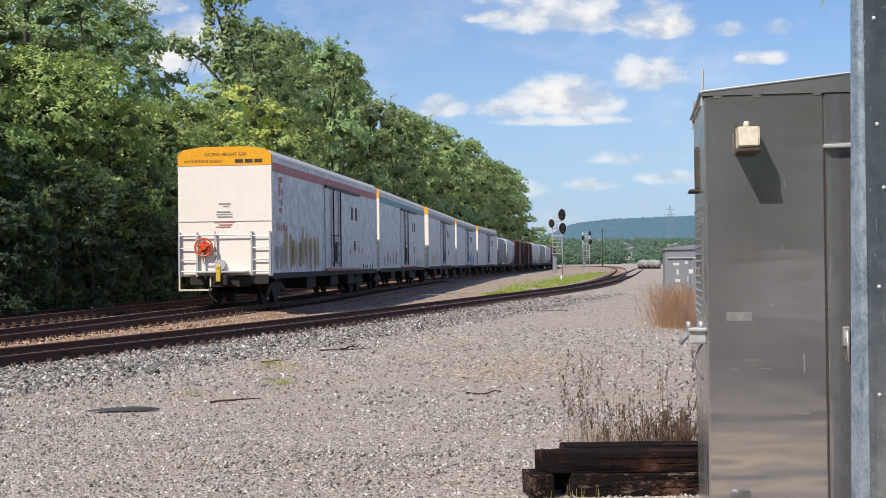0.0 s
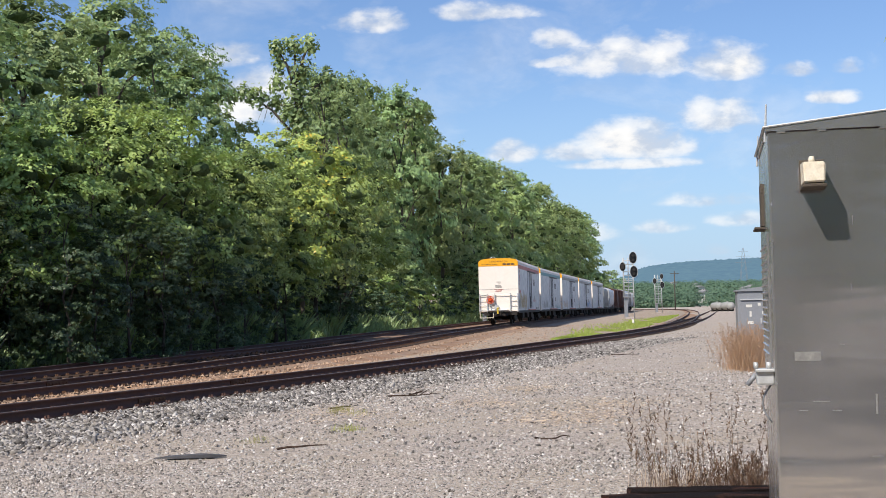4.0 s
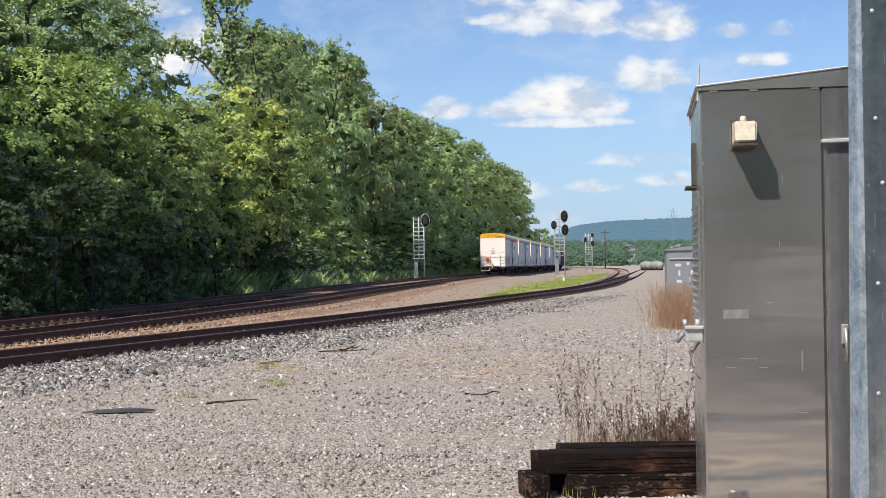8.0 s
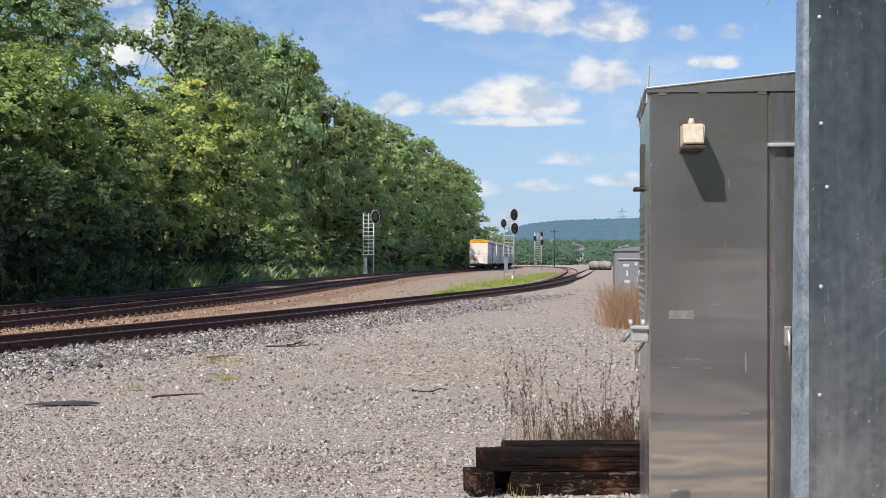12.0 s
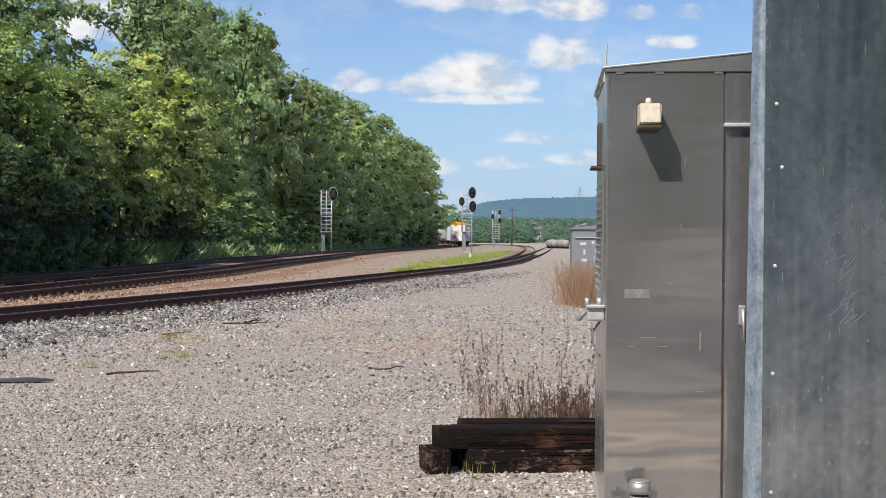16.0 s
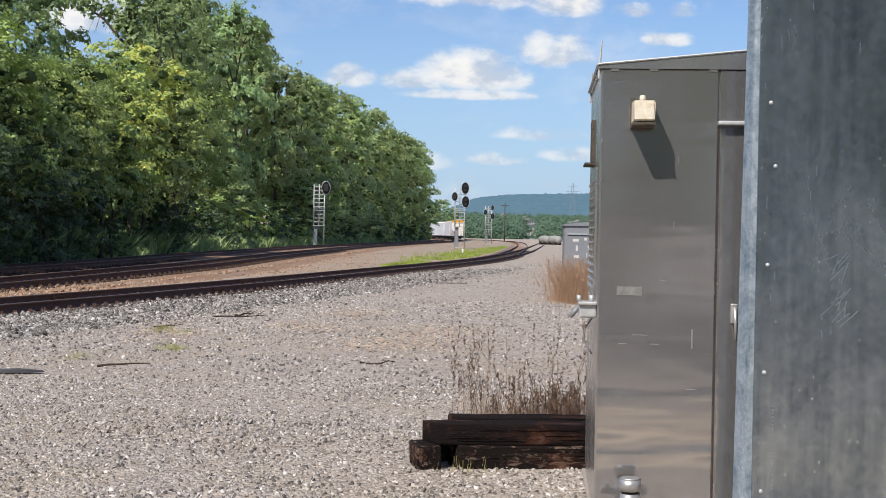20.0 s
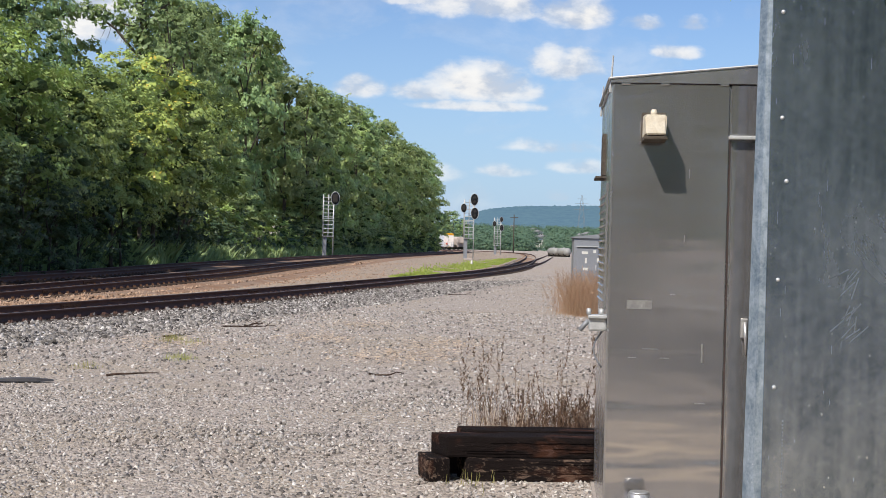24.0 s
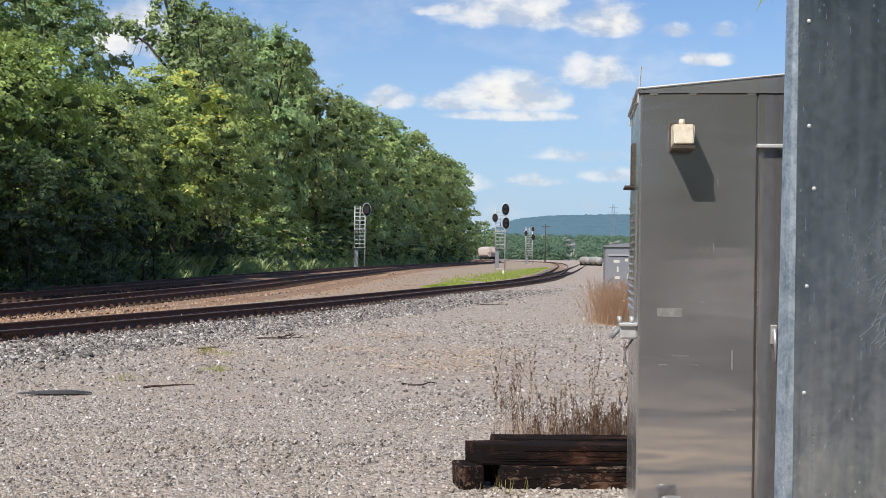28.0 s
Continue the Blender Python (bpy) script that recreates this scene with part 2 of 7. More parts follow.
def ground_material(name="crushed stone", tint=(1.05, 1.0, 0.945), size=25.0, added_tones=True):
    """Crushed-stone yard: pale angular stones, sandy fines, tawny litter, brown ballast dust."""
    mat = bpy.data.materials.new(name)
    mat.use_nodes = True
    n = Nodes(mat.node_tree)
    at = n.add("ShaderNodeTexCoord").outputs["Object"]
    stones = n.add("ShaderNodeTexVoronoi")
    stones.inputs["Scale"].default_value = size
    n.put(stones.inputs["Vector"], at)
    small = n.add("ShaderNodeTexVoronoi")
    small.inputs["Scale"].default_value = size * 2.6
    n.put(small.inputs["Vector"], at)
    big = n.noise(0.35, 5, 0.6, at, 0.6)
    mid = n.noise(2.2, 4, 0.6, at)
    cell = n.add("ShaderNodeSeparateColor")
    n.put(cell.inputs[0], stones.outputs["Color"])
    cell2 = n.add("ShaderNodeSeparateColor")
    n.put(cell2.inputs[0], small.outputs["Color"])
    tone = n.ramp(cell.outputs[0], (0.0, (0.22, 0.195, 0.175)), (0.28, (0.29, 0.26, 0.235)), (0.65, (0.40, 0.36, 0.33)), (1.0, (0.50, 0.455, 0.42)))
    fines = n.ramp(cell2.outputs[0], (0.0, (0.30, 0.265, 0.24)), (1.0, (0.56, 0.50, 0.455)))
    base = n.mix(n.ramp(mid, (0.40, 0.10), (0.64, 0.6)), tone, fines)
    base = n.mix(n.math("MULTIPLY", n.ramp(big, (0.45, 0.0), (0.7, 1.0)), 0.5), base, (0.37, 0.315, 0.23, 1))
    # two tan bands added out of view, for the cabinet's front to reflect
    place = n.add("ShaderNodeSeparateXYZ")
    n.put(place.inputs[0], at)
    wander = n.math("ADD", place.outputs[1], n.math("MULTIPLY", n.math("SUBTRACT", big, 0.5), 1.2))
    if added_tones:   # shade in the gaps of the shoulder's ballast, painted as darker ground
        gap = n.math("ADD", place.outputs[0], n.math("SUBTRACT", 15.8, n.math("MULTIPLY", place.outputs[1], 0.303)))
        gap = n.math("ADD", gap, n.math("MULTIPLY", n.math("SUBTRACT", mid, 0.5), 2.5))
        near = n.math("MULTIPLY", n.ramp(n.math("MULTIPLY", gap, 0.1), (0.34, 1.0), (0.56, 0.0)), n.ramp(n.math("MULTIPLY", place.outputs[1], 0.01), (0.55, 1.0), (0.7, 0.0)))
        base = n.mix(n.math("MULTIPLY", near, 0.75), base, (0.085, 0.074, 0.066, 1))
        # ground out of view darkened, which dims its reflection in the cabinet
        base = n.mix(n.ramp(n.math("SUBTRACT", 7.4, wander), (0.1, 0.0), (0.9, 0.2)), base, (0.16, 0.145, 0.13, 1))
    for y0 in ((3.2, 5.1) if added_tones else ()):
        tan_band = n.ramp(n.math("ABSOLUTE", n.math("SUBTRACT", wander, y0)), (0.25, 1.0), (0.55, 0.0))
        base = n.mix(n.math("MULTIPLY", tan_band, 0.97), base, (0.86, 0.70, 0.50, 1))
    base = n.mix(1.0, base, (*tint, 1), "MULTIPLY")
    bsdf = n.add("ShaderNodeBsdfPrincipled")
    n.put(bsdf.inputs["Base Color"], base)
    bsdf.inputs["Roughness"].default_value = 0.9
    bsdf.inputs["Specular IOR Level"].default_value = 0.2
    high = n.math("ADD", n.math("MULTIPLY", stones.outputs["Distance"], -1.0), n.math("MULTIPLY", small.outputs["Distance"], -0.5))
    n.put(bsdf.inputs["Normal"], n.bump(high, 1.0, 0.022))
    n.put(n.add("ShaderNodeOutputMaterial").inputs[0], bsdf)
    return mat


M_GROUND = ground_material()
def stone_material(name, dark, mid, pale, warm):
    """Broken stone: every piece its own grey, a few pale or dark ones among them, dusty faces."""
    mat = bpy.data.materials.new(name)
    mat.use_nodes = True
    n = Nodes(mat.node_tree)
    each = n.add("ShaderNodeNewGeometry").outputs["Random Per Island"]
    at = n.add("ShaderNodeTexCoord").outputs["Object"]
    base = n.ramp(each, (0.0, dark), (0.25, tuple((a + b) / 2 for a, b in zip(dark, mid))), (0.6, mid), (0.9, tuple((a * 2 + b) / 3 for a, b in zip(mid, pale))), (1.0, pale))
    base = n.mix(n.math("MULTIPLY", n.ramp(n.noise(0.9, 4, 0.6, at), (0.45, 0.0), (0.7, 1.0)), 0.4), base, (*warm, 1), "MULTIPLY")
    base = n.mix(0.35, base, n.ramp(n.noise(90, 3, 0.6, at), (0.3, 0.55), (0.7, 1.0)), "MULTIPLY")
    bsdf = n.add("ShaderNodeBsdfPrincipled")
    n.put(bsdf.inputs["Base Color"], base)
    bsdf.inputs["Roughness"].default_value = 0.9
    bsdf.inputs["Specular IOR Level"].default_value = 0.15
    n.put(n.add("ShaderNodeOutputMaterial").inputs[0], bsdf)
    return mat


M_GRAVEL = stone_material("broken grey yard stone", (0.09, 0.08, 0.074), (0.42, 0.385, 0.355), (0.78, 0.74, 0.70), (0.95, 0.84, 0.72))
M_SHOULDER = stone_material("dark and pale ballast stone", (0.035, 0.031, 0.029), (0.29, 0.267, 0.247), (0.74, 0.70, 0.66), (0.95, 0.88, 0.8))
M_STONE = material("pale ballast stone", (0.45, 0.395, 0.355), 0.9, 0, (0.29, 0.25, 0.225), 20, 90, 0.6, 0.4, 0.004, per_island=0.45, gloss=0.1)
M_BALLAST = material("brown track ballast", (0.35, 0.265, 0.205), 0.95, 0, (0.30, 0.15, 0.075), 0.9, 26, 0.85, 1.0, 0.03, gloss=0.1)
M_INFILL = ground_material("brown-grey ballast ground", (0.88, 0.79, 0.69), 9.0, False)
M_STONE_BROWN = material("rust-dusted ballast stone", (0.40, 0.30, 0.225), 0.9, 0, (0.32, 0.165, 0.085), 1.2, 60, 0.8, 0.4, 0.004, per_island=0.5, gloss=0.1)
M_RAIL = material("dark weathered rail steel", (0.115, 0.068, 0.058), 0.8, 0.0, (0.18, 0.095, 0.066), 3, 40, 0.6, 0.2, 0.002, gloss=0.12)
M_RAILTOP = material("dull rail head", (0.17, 0.145, 0.135), 0.5, 0.4, (0.11, 0.085, 0.075), 5, 60, 0.5, 0.05, 0.001)
M_TIE = material("creosoted tie timber", (0.045, 0.033, 0.028), 0.85, 0, (0.085, 0.058, 0.044), 5, 50, 0.7, 0.8, 0.006, per_object=0.3, gloss=0.06)
M_RUST = material("rusty tie plate", (0.16, 0.075, 0.035), 0.85, 0.1, (0.09, 0.05, 0.032), 9, 60, 0.6, 0.4, 0.003)
M_LEAF = leaf_material("broad green leaves", (0.135, 0.21, 0.095), (0.42, 0.53, 0.225), (0.46, 0.57, 0.16))
M_LEAF_LIGHT = leaf_material("light green leaves", (0.19, 0.265, 0.085), (0.455, 0.545, 0.175), (0.50, 0.57, 0.13))
M_LEAF_YELLOW = leaf_material("yellowing leaves", (0.27, 0.33, 0.09), (0.54, 0.56, 0.15), (0.60, 0.58, 0.12), (0.75, 0.38, 0.06))
M_LEAF_OLIVE = leaf_material("olive green leaves", (0.17, 0.24, 0.10), (0.46, 0.545, 0.215), (0.50, 0.57, 0.15))
# darker copy of the leaf greens, with the shade under the canopy in its colour
M_LEAF_SHADE = leaf_material("shade-dark green leaves", (0.035, 0.065, 0.036), (0.115, 0.165, 0.08), (0.13, 0.18, 0.06))
M_BARK = material("grey-brown bark", (0.11, 0.09, 0.07), 0.95, 0, (0.06, 0.05, 0.04), 4, 30, 0.7, 0.9, 0.02)
M_WHITE = material("weathered white paint", (0.88, 0.81, 0.73), 0.5, 0, (0.76, 0.67, 0.57), 0.8, 5, 0.35, 0.05, 0.003, speckle=0.08)
# the blotches paint the panels' wavy reflections into the base colour
M_SIDE = material("white car side with reflections in its colour", (0.76, 0.76, 0.77), 0.42, 0, (0.36, 0.37, 0.41), 2.4, 9, 0.9, 0.1, 0.003, speckle=0.2)
M_ORANGE = material("orange band paint", (0.92, 0.43, 0.012), 0.55, 0, (0.80, 0.34, 0.012), 2, 14, 0.4, 0.1, 0.003)
M_RED = material("faded red paint", (0.50, 0.12, 0.10), 0.6, 0, (0.58, 0.33, 0.31), 2.5, 14, 0.8, 0.1, 0.003)
M_BLACK = material("dark underframe", (0.025, 0.022, 0.02), 0.75, 0.1, (0.05, 0.04, 0.032), 5, 40, 0.6, 0.3, 0.004)
M_GRASS = leaf_material("lush grass blades", (0.24, 0.33, 0.06), (0.40, 0.50, 0.11), (0.45, 0.56, 0.09), (0.42, 0.38, 0.18))
M_VINE = material("dead vine strands", (0.13, 0.10, 0.075), 0.95, 0, (0.08, 0.06, 0.045), 6, 40, 0.6, 0.3, 0.004)
M_DRY = leaf_material("dry russet brush", (0.33, 0.21, 0.125), (0.52, 0.36, 0.225), (0.50, 0.35, 0.2), (0.40, 0.34, 0.17))
M_STALK = leaf_material("dead weed stalks", (0.085, 0.052, 0.036), (0.215, 0.14, 0.09), (0.18, 0.12, 0.07), (0.3, 0.24, 0.12))
M_GREY = material("light grey galvanised steel", (0.62, 0.63, 0.63), 0.5, 0.35, (0.38, 0.39, 0.40), 5, 40, 0.5, 0.1, 0.002)
M_CREAM = material("sun-yellowed lamp housing", (0.82, 0.76, 0.63), 0.5, 0, (0.42, 0.30, 0.15), 16, 90, 0.55, 0.15, 0.002)
M_BROWN = material("oxide brown car paint", (0.13, 0.055, 0.042), 0.7, 0, (0.09, 0.05, 0.04), 1.2, 14, 0.6, 0.1, 0.003)
M_HOPPER = material("weathered grey car paint", (0.40, 0.40, 0.38), 0.6, 0, (0.24, 0.22, 0.20), 0.9, 9, 0.7, 0.1, 0.003)
M_PALE = material("pale cream car paint", (0.66, 0.56, 0.48), 0.6, 0, (0.45, 0.36, 0.30), 0.9, 9, 0.6, 0.1, 0.003)
M_TEAL = material("faded teal paint", (0.16, 0.36, 0.38), 0.6, 0, (0.3, 0.42, 0.42), 1.5, 10, 0.5, 0.1, 0.003)
M_GOLD = material("gold spray paint", (0.42, 0.30, 0.10), 0.55, 0, (0.55, 0.45, 0.25), 3, 20, 0.5, 0.1, 0.003)
M_BLUE = material("blue spray paint", (0.10, 0.22, 0.50), 0.55, 0, (0.2, 0.32, 0.5), 3, 20, 0.5, 0.1, 0.003)
M_INK = material("dark lettering paint", (0.045, 0.035, 0.035), 0.6, 0, (0.16, 0.1, 0.08), 6, 40, 0.4, 0.0)
M_REDWHEEL = material("orange-red brake wheel paint", (0.72, 0.10, 0.03), 0.5, 0, (0.5, 0.08, 0.03), 6, 40, 0.4, 0.05, 0.002)
M_YELLOW = material("yellow safety paint", (0.72, 0.50, 0.05), 0.5, 0, (0.5, 0.36, 0.06), 6, 40, 0.4, 0.05, 0.002)
M_SAW = material("split tie timber", (0.016, 0.011, 0.010), 0.9, 0, (0.15, 0.10, 0.075), 16, 60, 0.75, 0.9, 0.008, gloss=0.06)
M_FOREST = leaf_material("far woods leaves", (0.055, 0.105, 0.075), (0.15, 0.22, 0.13), (0.16, 0.23, 0.13), (0.12, 0.16, 0.10), 0.05)
M_RUBBER = material("weathered dark rubber", (0.075, 0.075, 0.085), 0.7, 0, (0.12, 0.115, 0.115), 9, 60, 0.6, 0.3, 0.002)
M_GLASS = material("dark signal lens", (0.02, 0.02, 0.022), 0.15, 0, (0.03, 0.03, 0.03), 5, 30, 0.3, 0.0)
M_ROOF = material("grey roof", (0.30, 0.29, 0.28), 0.8, 0, (0.2, 0.2, 0.2), 2, 14, 0.5, 0.1, 0.004)
M_PLASTIC = material("off-white plastic", (0.74, 0.72, 0.66), 0.45, 0, (0.6, 0.57, 0.5), 10, 80, 0.4, 0.0)
M_STRAW = leaf_material("straw litter", (0.48, 0.36, 0.25), (0.72, 0.59, 0.45), (0.52, 0.4, 0.26), (0.62, 0.52, 0.42))
M_TUFT = leaf_material("dull yellow-green grass", (0.24, 0.24, 0.07), (0.40, 0.40, 0.13), (0.3, 0.3, 0.1), (0.4, 0.33, 0.16))
M_STEELGREY = material("grey painted steel", (0.30, 0.31, 0.33), 0.5, 0.2, (0.24, 0.25, 0.27), 2, 20, 0.5, 0.05, 0.002)
M_PALESCRATCH = material("bare scratched zinc", (0.33, 0.38, 0.43), 0.4, 0.75, (0.26, 0.31, 0.36), 20, 90, 0.4, 0.0)


def sheet_material(name, bright, dark, rough, streak, wave, spangle, metal=0.8, hatch=0.2):
    """Rolled sheet metal: streaks along the rolling direction (up), slow waves in the sheet, zinc spangle."""
    mat = bpy.data.materials.new(name)
    mat.use_nodes = True
    n = Nodes(mat.node_tree)
    at = n.add("ShaderNodeTexCoord").outputs["Object"]
    lines = n.noise(1.0, 6, 0.65, n.scaled(at, 34, 34, 0.7))
    fine = n.noise(1.0, 4, 0.6, n.scaled(at, 260, 260, 3.0))
    blot = n.noise(3.2, 5, 0.62, n.scaled(at, 1.0, 1.0, 0.6), 0.5)
    flake = n.add("ShaderNodeTexVoronoi")
    flake.inputs["Scale"].default_value = 200.0
    n.put(flake.inputs["Vector"], n.scaled(at, 1.0, 1.0, 0.35))
    cell = n.add("ShaderNodeSeparateColor")
    n.put(cell.inputs[0], flake.outputs["Color"])
    fac = n.math("ADD", n.math("MULTIPLY", lines, streak), n.math("ADD", n.math("MULTIPLY", blot, 0.7), n.math("MULTIPLY", cell.outputs[0], spangle)))
    base = n.mix(n.ramp(fac, (0.42, 0.0), (0.95, 1.0)), (*dark, 1), (*bright, 1))
    base = n.mix(hatch, base, n.ramp(fine, (0.3, 0.55), (0.7, 1.0)), "MULTIPLY")
    bsdf = n.add("ShaderNodeBsdfPrincipled")
    n.put(bsdf.inputs["Base Color"], base)
    bsdf.inputs["Metallic"].default_value = metal
    n.put(bsdf.inputs["Roughness"], n.math("ADD", rough - 0.06, n.math("MULTIPLY", blot, 0.14)))
    slow = n.noise(1.0, 2, 0.4, n.scaled(at, 0.7, 0.7, 3.4), 0.3)
    low = n.add("ShaderNodeSeparateXYZ")
    n.put(low.inputs[0], at)
    dent = n.math("ADD", 0.35, n.math("MULTIPLY", n.math("SUBTRACT", 1.05, low.outputs[2], True), 1.2))   # the sheet is knocked about low down
    high = n.math("ADD", n.math("MULTIPLY", n.math("MULTIPLY", slow, dent), wave), n.math("MULTIPLY", fine, 0.00006))
    n.put(bsdf.inputs["Normal"], n.bump(high, 0.5, 1.0))
    n.put(n.add("ShaderNodeOutputMaterial").inputs[0], bsdf)
    return mat


M_PANEL = sheet_material("brushed aluminium sheet", (0.61, 0.59, 0.595), (0.41, 0.40, 0.403), 0.11, 0.12, 0.036, 0.0, 0.78, hatch=0.08)
M_STAINLESS = sheet_material("aluminium sheet", (0.60, 0.59, 0.575), (0.46, 0.455, 0.45), 0.25, 0.3, 0.03, 0.0)


def galvanised_material(name, dark, bright, rough, blotch, mottle, specks, metal):
    """Old zinc coat: cloudy patches, faint run marks, scattered white bloom and a soft sheen."""
    mat = bpy.data.materials.new(name)
    mat.use_nodes = True
    n = Nodes(mat.node_tree)
    at = n.add("ShaderNodeTexCoord").outputs["Object"]
    cloud = n.noise(blotch, 6, 0.62, n.scaled(at, 1.0, 1.0, 0.55), 0.9)
    runs = n.noise(1.0, 5, 0.6, n.scaled(at, 26, 26, 0.45), 0.2)
    grain = n.noise(mottle, 4, 0.65, at, 0.4)
    fac = n.math("ADD", n.math("MULTIPLY", cloud, 0.75), n.math("ADD", n.math("MULTIPLY", runs, 0.35), n.math("MULTIPLY", grain, 0.4)))
    base = n.mix(n.ramp(fac, (0.5, 0.0), (1.0, 1.0)), (*dark, 1), (*bright, 1))
    fleck = n.add("ShaderNodeTexVoronoi")
    fleck.inputs["Scale"].default_value = 62.0
    n.put(fleck.inputs["Vector"], n.scaled(at, 1.0, 1.0, 0.7))
    tone = n.add("ShaderNodeSeparateColor")
    n.put(tone.inputs[0], fleck.outputs["Color"])
    dot = n.math("MULTIPLY", n.math("LESS_THAN", fleck.outputs["Distance"], n.math("MULTIPLY", tone.outputs[1], 0.26)), n.math("GREATER_THAN", tone.outputs[0], 0.93))
    wipe = n.ramp(n.noise(1.0, 6, 0.7, n.scaled(at, 15, 15, 8), 1.6), (0.60, 0.0), (0.76, 1.0))
    base = n.mix(n.math("MULTIPLY", n.math("ADD", dot, n.math("MULTIPLY", wipe, 0.4), True), specks), base, (0.66, 0.70, 0.74, 1))
    bsdf = n.add("ShaderNodeBsdfPrincipled")
    n.put(bsdf.inputs["Base Color"], base)
    bsdf.inputs["Metallic"].default_value = metal
    n.put(bsdf.inputs["Roughness"], n.math("ADD", rough - 0.08, n.math("MULTIPLY", cloud, 0.2)))
    n.put(bsdf.inputs["Normal"], n.bump(n.math("ADD", n.math("MULTIPLY", cloud, 0.006), n.math("MULTIPLY", grain, 0.0004)), 0.4, 1.0))
    n.put(n.add("ShaderNodeOutputMaterial").inputs[0], bsdf)
    return mat


M_GALV = galvanised_material("galvanised sheet steel", (0.125, 0.17, 0.215), (0.52, 0.575, 0.635), 0.23, 3.0, 22, 0.9, 0.93)
M_GALV_EDGE = galvanised_material("spangled galvanised fold", (0.10, 0.16, 0.22), (0.60, 0.68, 0.76), 0.42, 14.0, 60, 0.8, 0.6)

M_SMEAR = material("smeared residue on metal", (0.52, 0.51, 0.50), 0.4, 0.6, (0.30, 0.295, 0.29), 34, 120, 1.0, 0.0)
M_CAP = material("dull silver metal", (0.62, 0.61, 0.59), 0.38, 0.7, (0.46, 0.44, 0.42), 12, 80, 0.6, 0.05, 0.001)


def peeling_material(name, flaked, bare):
    """Old tie timber: black creosote flaking off along the grain to paler wood."""
    mat = bpy.data.materials.new(name)
    mat.use_nodes = True
    n = Nodes(mat.node_tree)
    at = n.add("ShaderNodeTexCoord").outputs["Object"]
    flake = n.noise(1.0, 6, 0.72, n.scaled(at, 12, 30, 34), 0.6)
    where = n.noise(1.0, 3, 0.6, n.scaled(at, 2.4, 6, 6), 0.4)
    fac = n.ramp(n.math("ADD", flake, n.math("MULTIPLY", where, 0.5)), (flaked, 0.0), (flaked + 0.11, 1.0))
    base = n.mix(fac, (0.013, 0.0095, 0.009, 1), (*bare, 1))
    base = n.mix(n.math("MULTIPLY", n.ramp(where, (0.55, 0.0), (0.7, 1.0)), 0.5), base, (0.09, 0.035, 0.02, 1))
    bsdf = n.add("ShaderNodeBsdfPrincipled")
    n.put(bsdf.inputs["Base Color"], base)
    bsdf.inputs["Roughness"].default_value = 0.88
    bsdf.inputs["Specular IOR Level"].default_value = 0.08
    n.put(bsdf.inputs["Normal"], n.bump(flake, 1.0, 0.02))
    n.put(n.add("ShaderNodeOutputMaterial").inputs[0], bsdf)
    return mat


M_FLAKING = peeling_material("flaking tie timber", 0.80, (0.17, 0.12, 0.092))
M_CREOSOTE = peeling_material("blackened tie timber", 0.86, (0.075, 0.055, 0.05))


def ridge_material():
    """The ridge is so far off that air veils it: this haze is put in as bluish base colour and a faint blue glow."""
    mat = bpy.data.materials.new("wooded ridge with haze in its colour")
    mat.use_nodes = True
    n = Nodes(mat.node_tree)
    at = n.add("ShaderNodeTexCoord").outputs["Object"]
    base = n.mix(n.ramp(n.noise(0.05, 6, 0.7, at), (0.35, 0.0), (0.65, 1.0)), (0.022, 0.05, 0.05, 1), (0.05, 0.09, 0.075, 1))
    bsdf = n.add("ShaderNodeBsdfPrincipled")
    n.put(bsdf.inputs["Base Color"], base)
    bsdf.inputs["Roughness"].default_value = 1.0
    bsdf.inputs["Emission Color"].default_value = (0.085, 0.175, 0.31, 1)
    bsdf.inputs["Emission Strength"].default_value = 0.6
    n.put(n.add("ShaderNodeOutputMaterial").inputs[0], bsdf)
    return mat


M_RIDGE = ridge_material()
# dark green that stands for the shade inside the crowns
M_SHADE_CORE = material("shade-dark crown core", (0.12, 0.17, 0.07), 0.9, 0, (0.06, 0.09, 0.036), 2.5, 9, 0.8, 1.0, 0.12, gloss=0.1)

# ---- building helpers ----
def mesh_of(bm, name, mat):
    me = bpy.data.meshes.new(name)
    bm.to_mesh(me)
    bm.free()
    for m in (mat if isinstance(mat, (list, tuple)) else [mat]):
        me.materials.append(m)
    return me


def part(name, bm, mat, parent=None, label="", at=None):
    """Links a bmesh as one mesh object under a thing or a part."""
    ob = new(name, mesh_of(bm, name, mat) if isinstance(bm, bmesh.types.BMesh) else bm)
    if parent is not None:
        ob.parent = parent
    if at is not None:
        ob.matrix_basis = at
    if label:
        ob["label"] = label
    return ob


def thing(name, label, category, at=None, group="", kind=""):
    ob = new(name)
    ob.empty_display_size = 0.1
    if at is not None:
        ob.matrix_basis = at
    return tagged(ob, label, category, group, kind)


def add_box(bm, x0, x1, y0, y1, z0, z1, bevel=0.0, m=None, index=0):
    vs = [bm.verts.new((x, y, z)) for z in (z0, z1) for x, y in ((x0, y0), (x1, y0), (x1, y1), (x0, y1))]
    if m is not None:
        for v in vs:
            v.co = m @ v.co
    fs = [bm.faces.new([vs[i] for i in q]) for q in ((3, 2, 1, 0), (4, 5, 6, 7), (0, 1, 5, 4), (1, 2, 6, 5), (2, 3, 7, 6), (3, 0, 4, 7))]
    for f in fs:
        f.material_index = index
    if bevel:
        edges = list({e for f in fs for e in f.edges})
        bmesh.ops.bevel(bm, geom=edges, offset=bevel, segments=2, affect="EDGES", profile=0.5)
    return bm


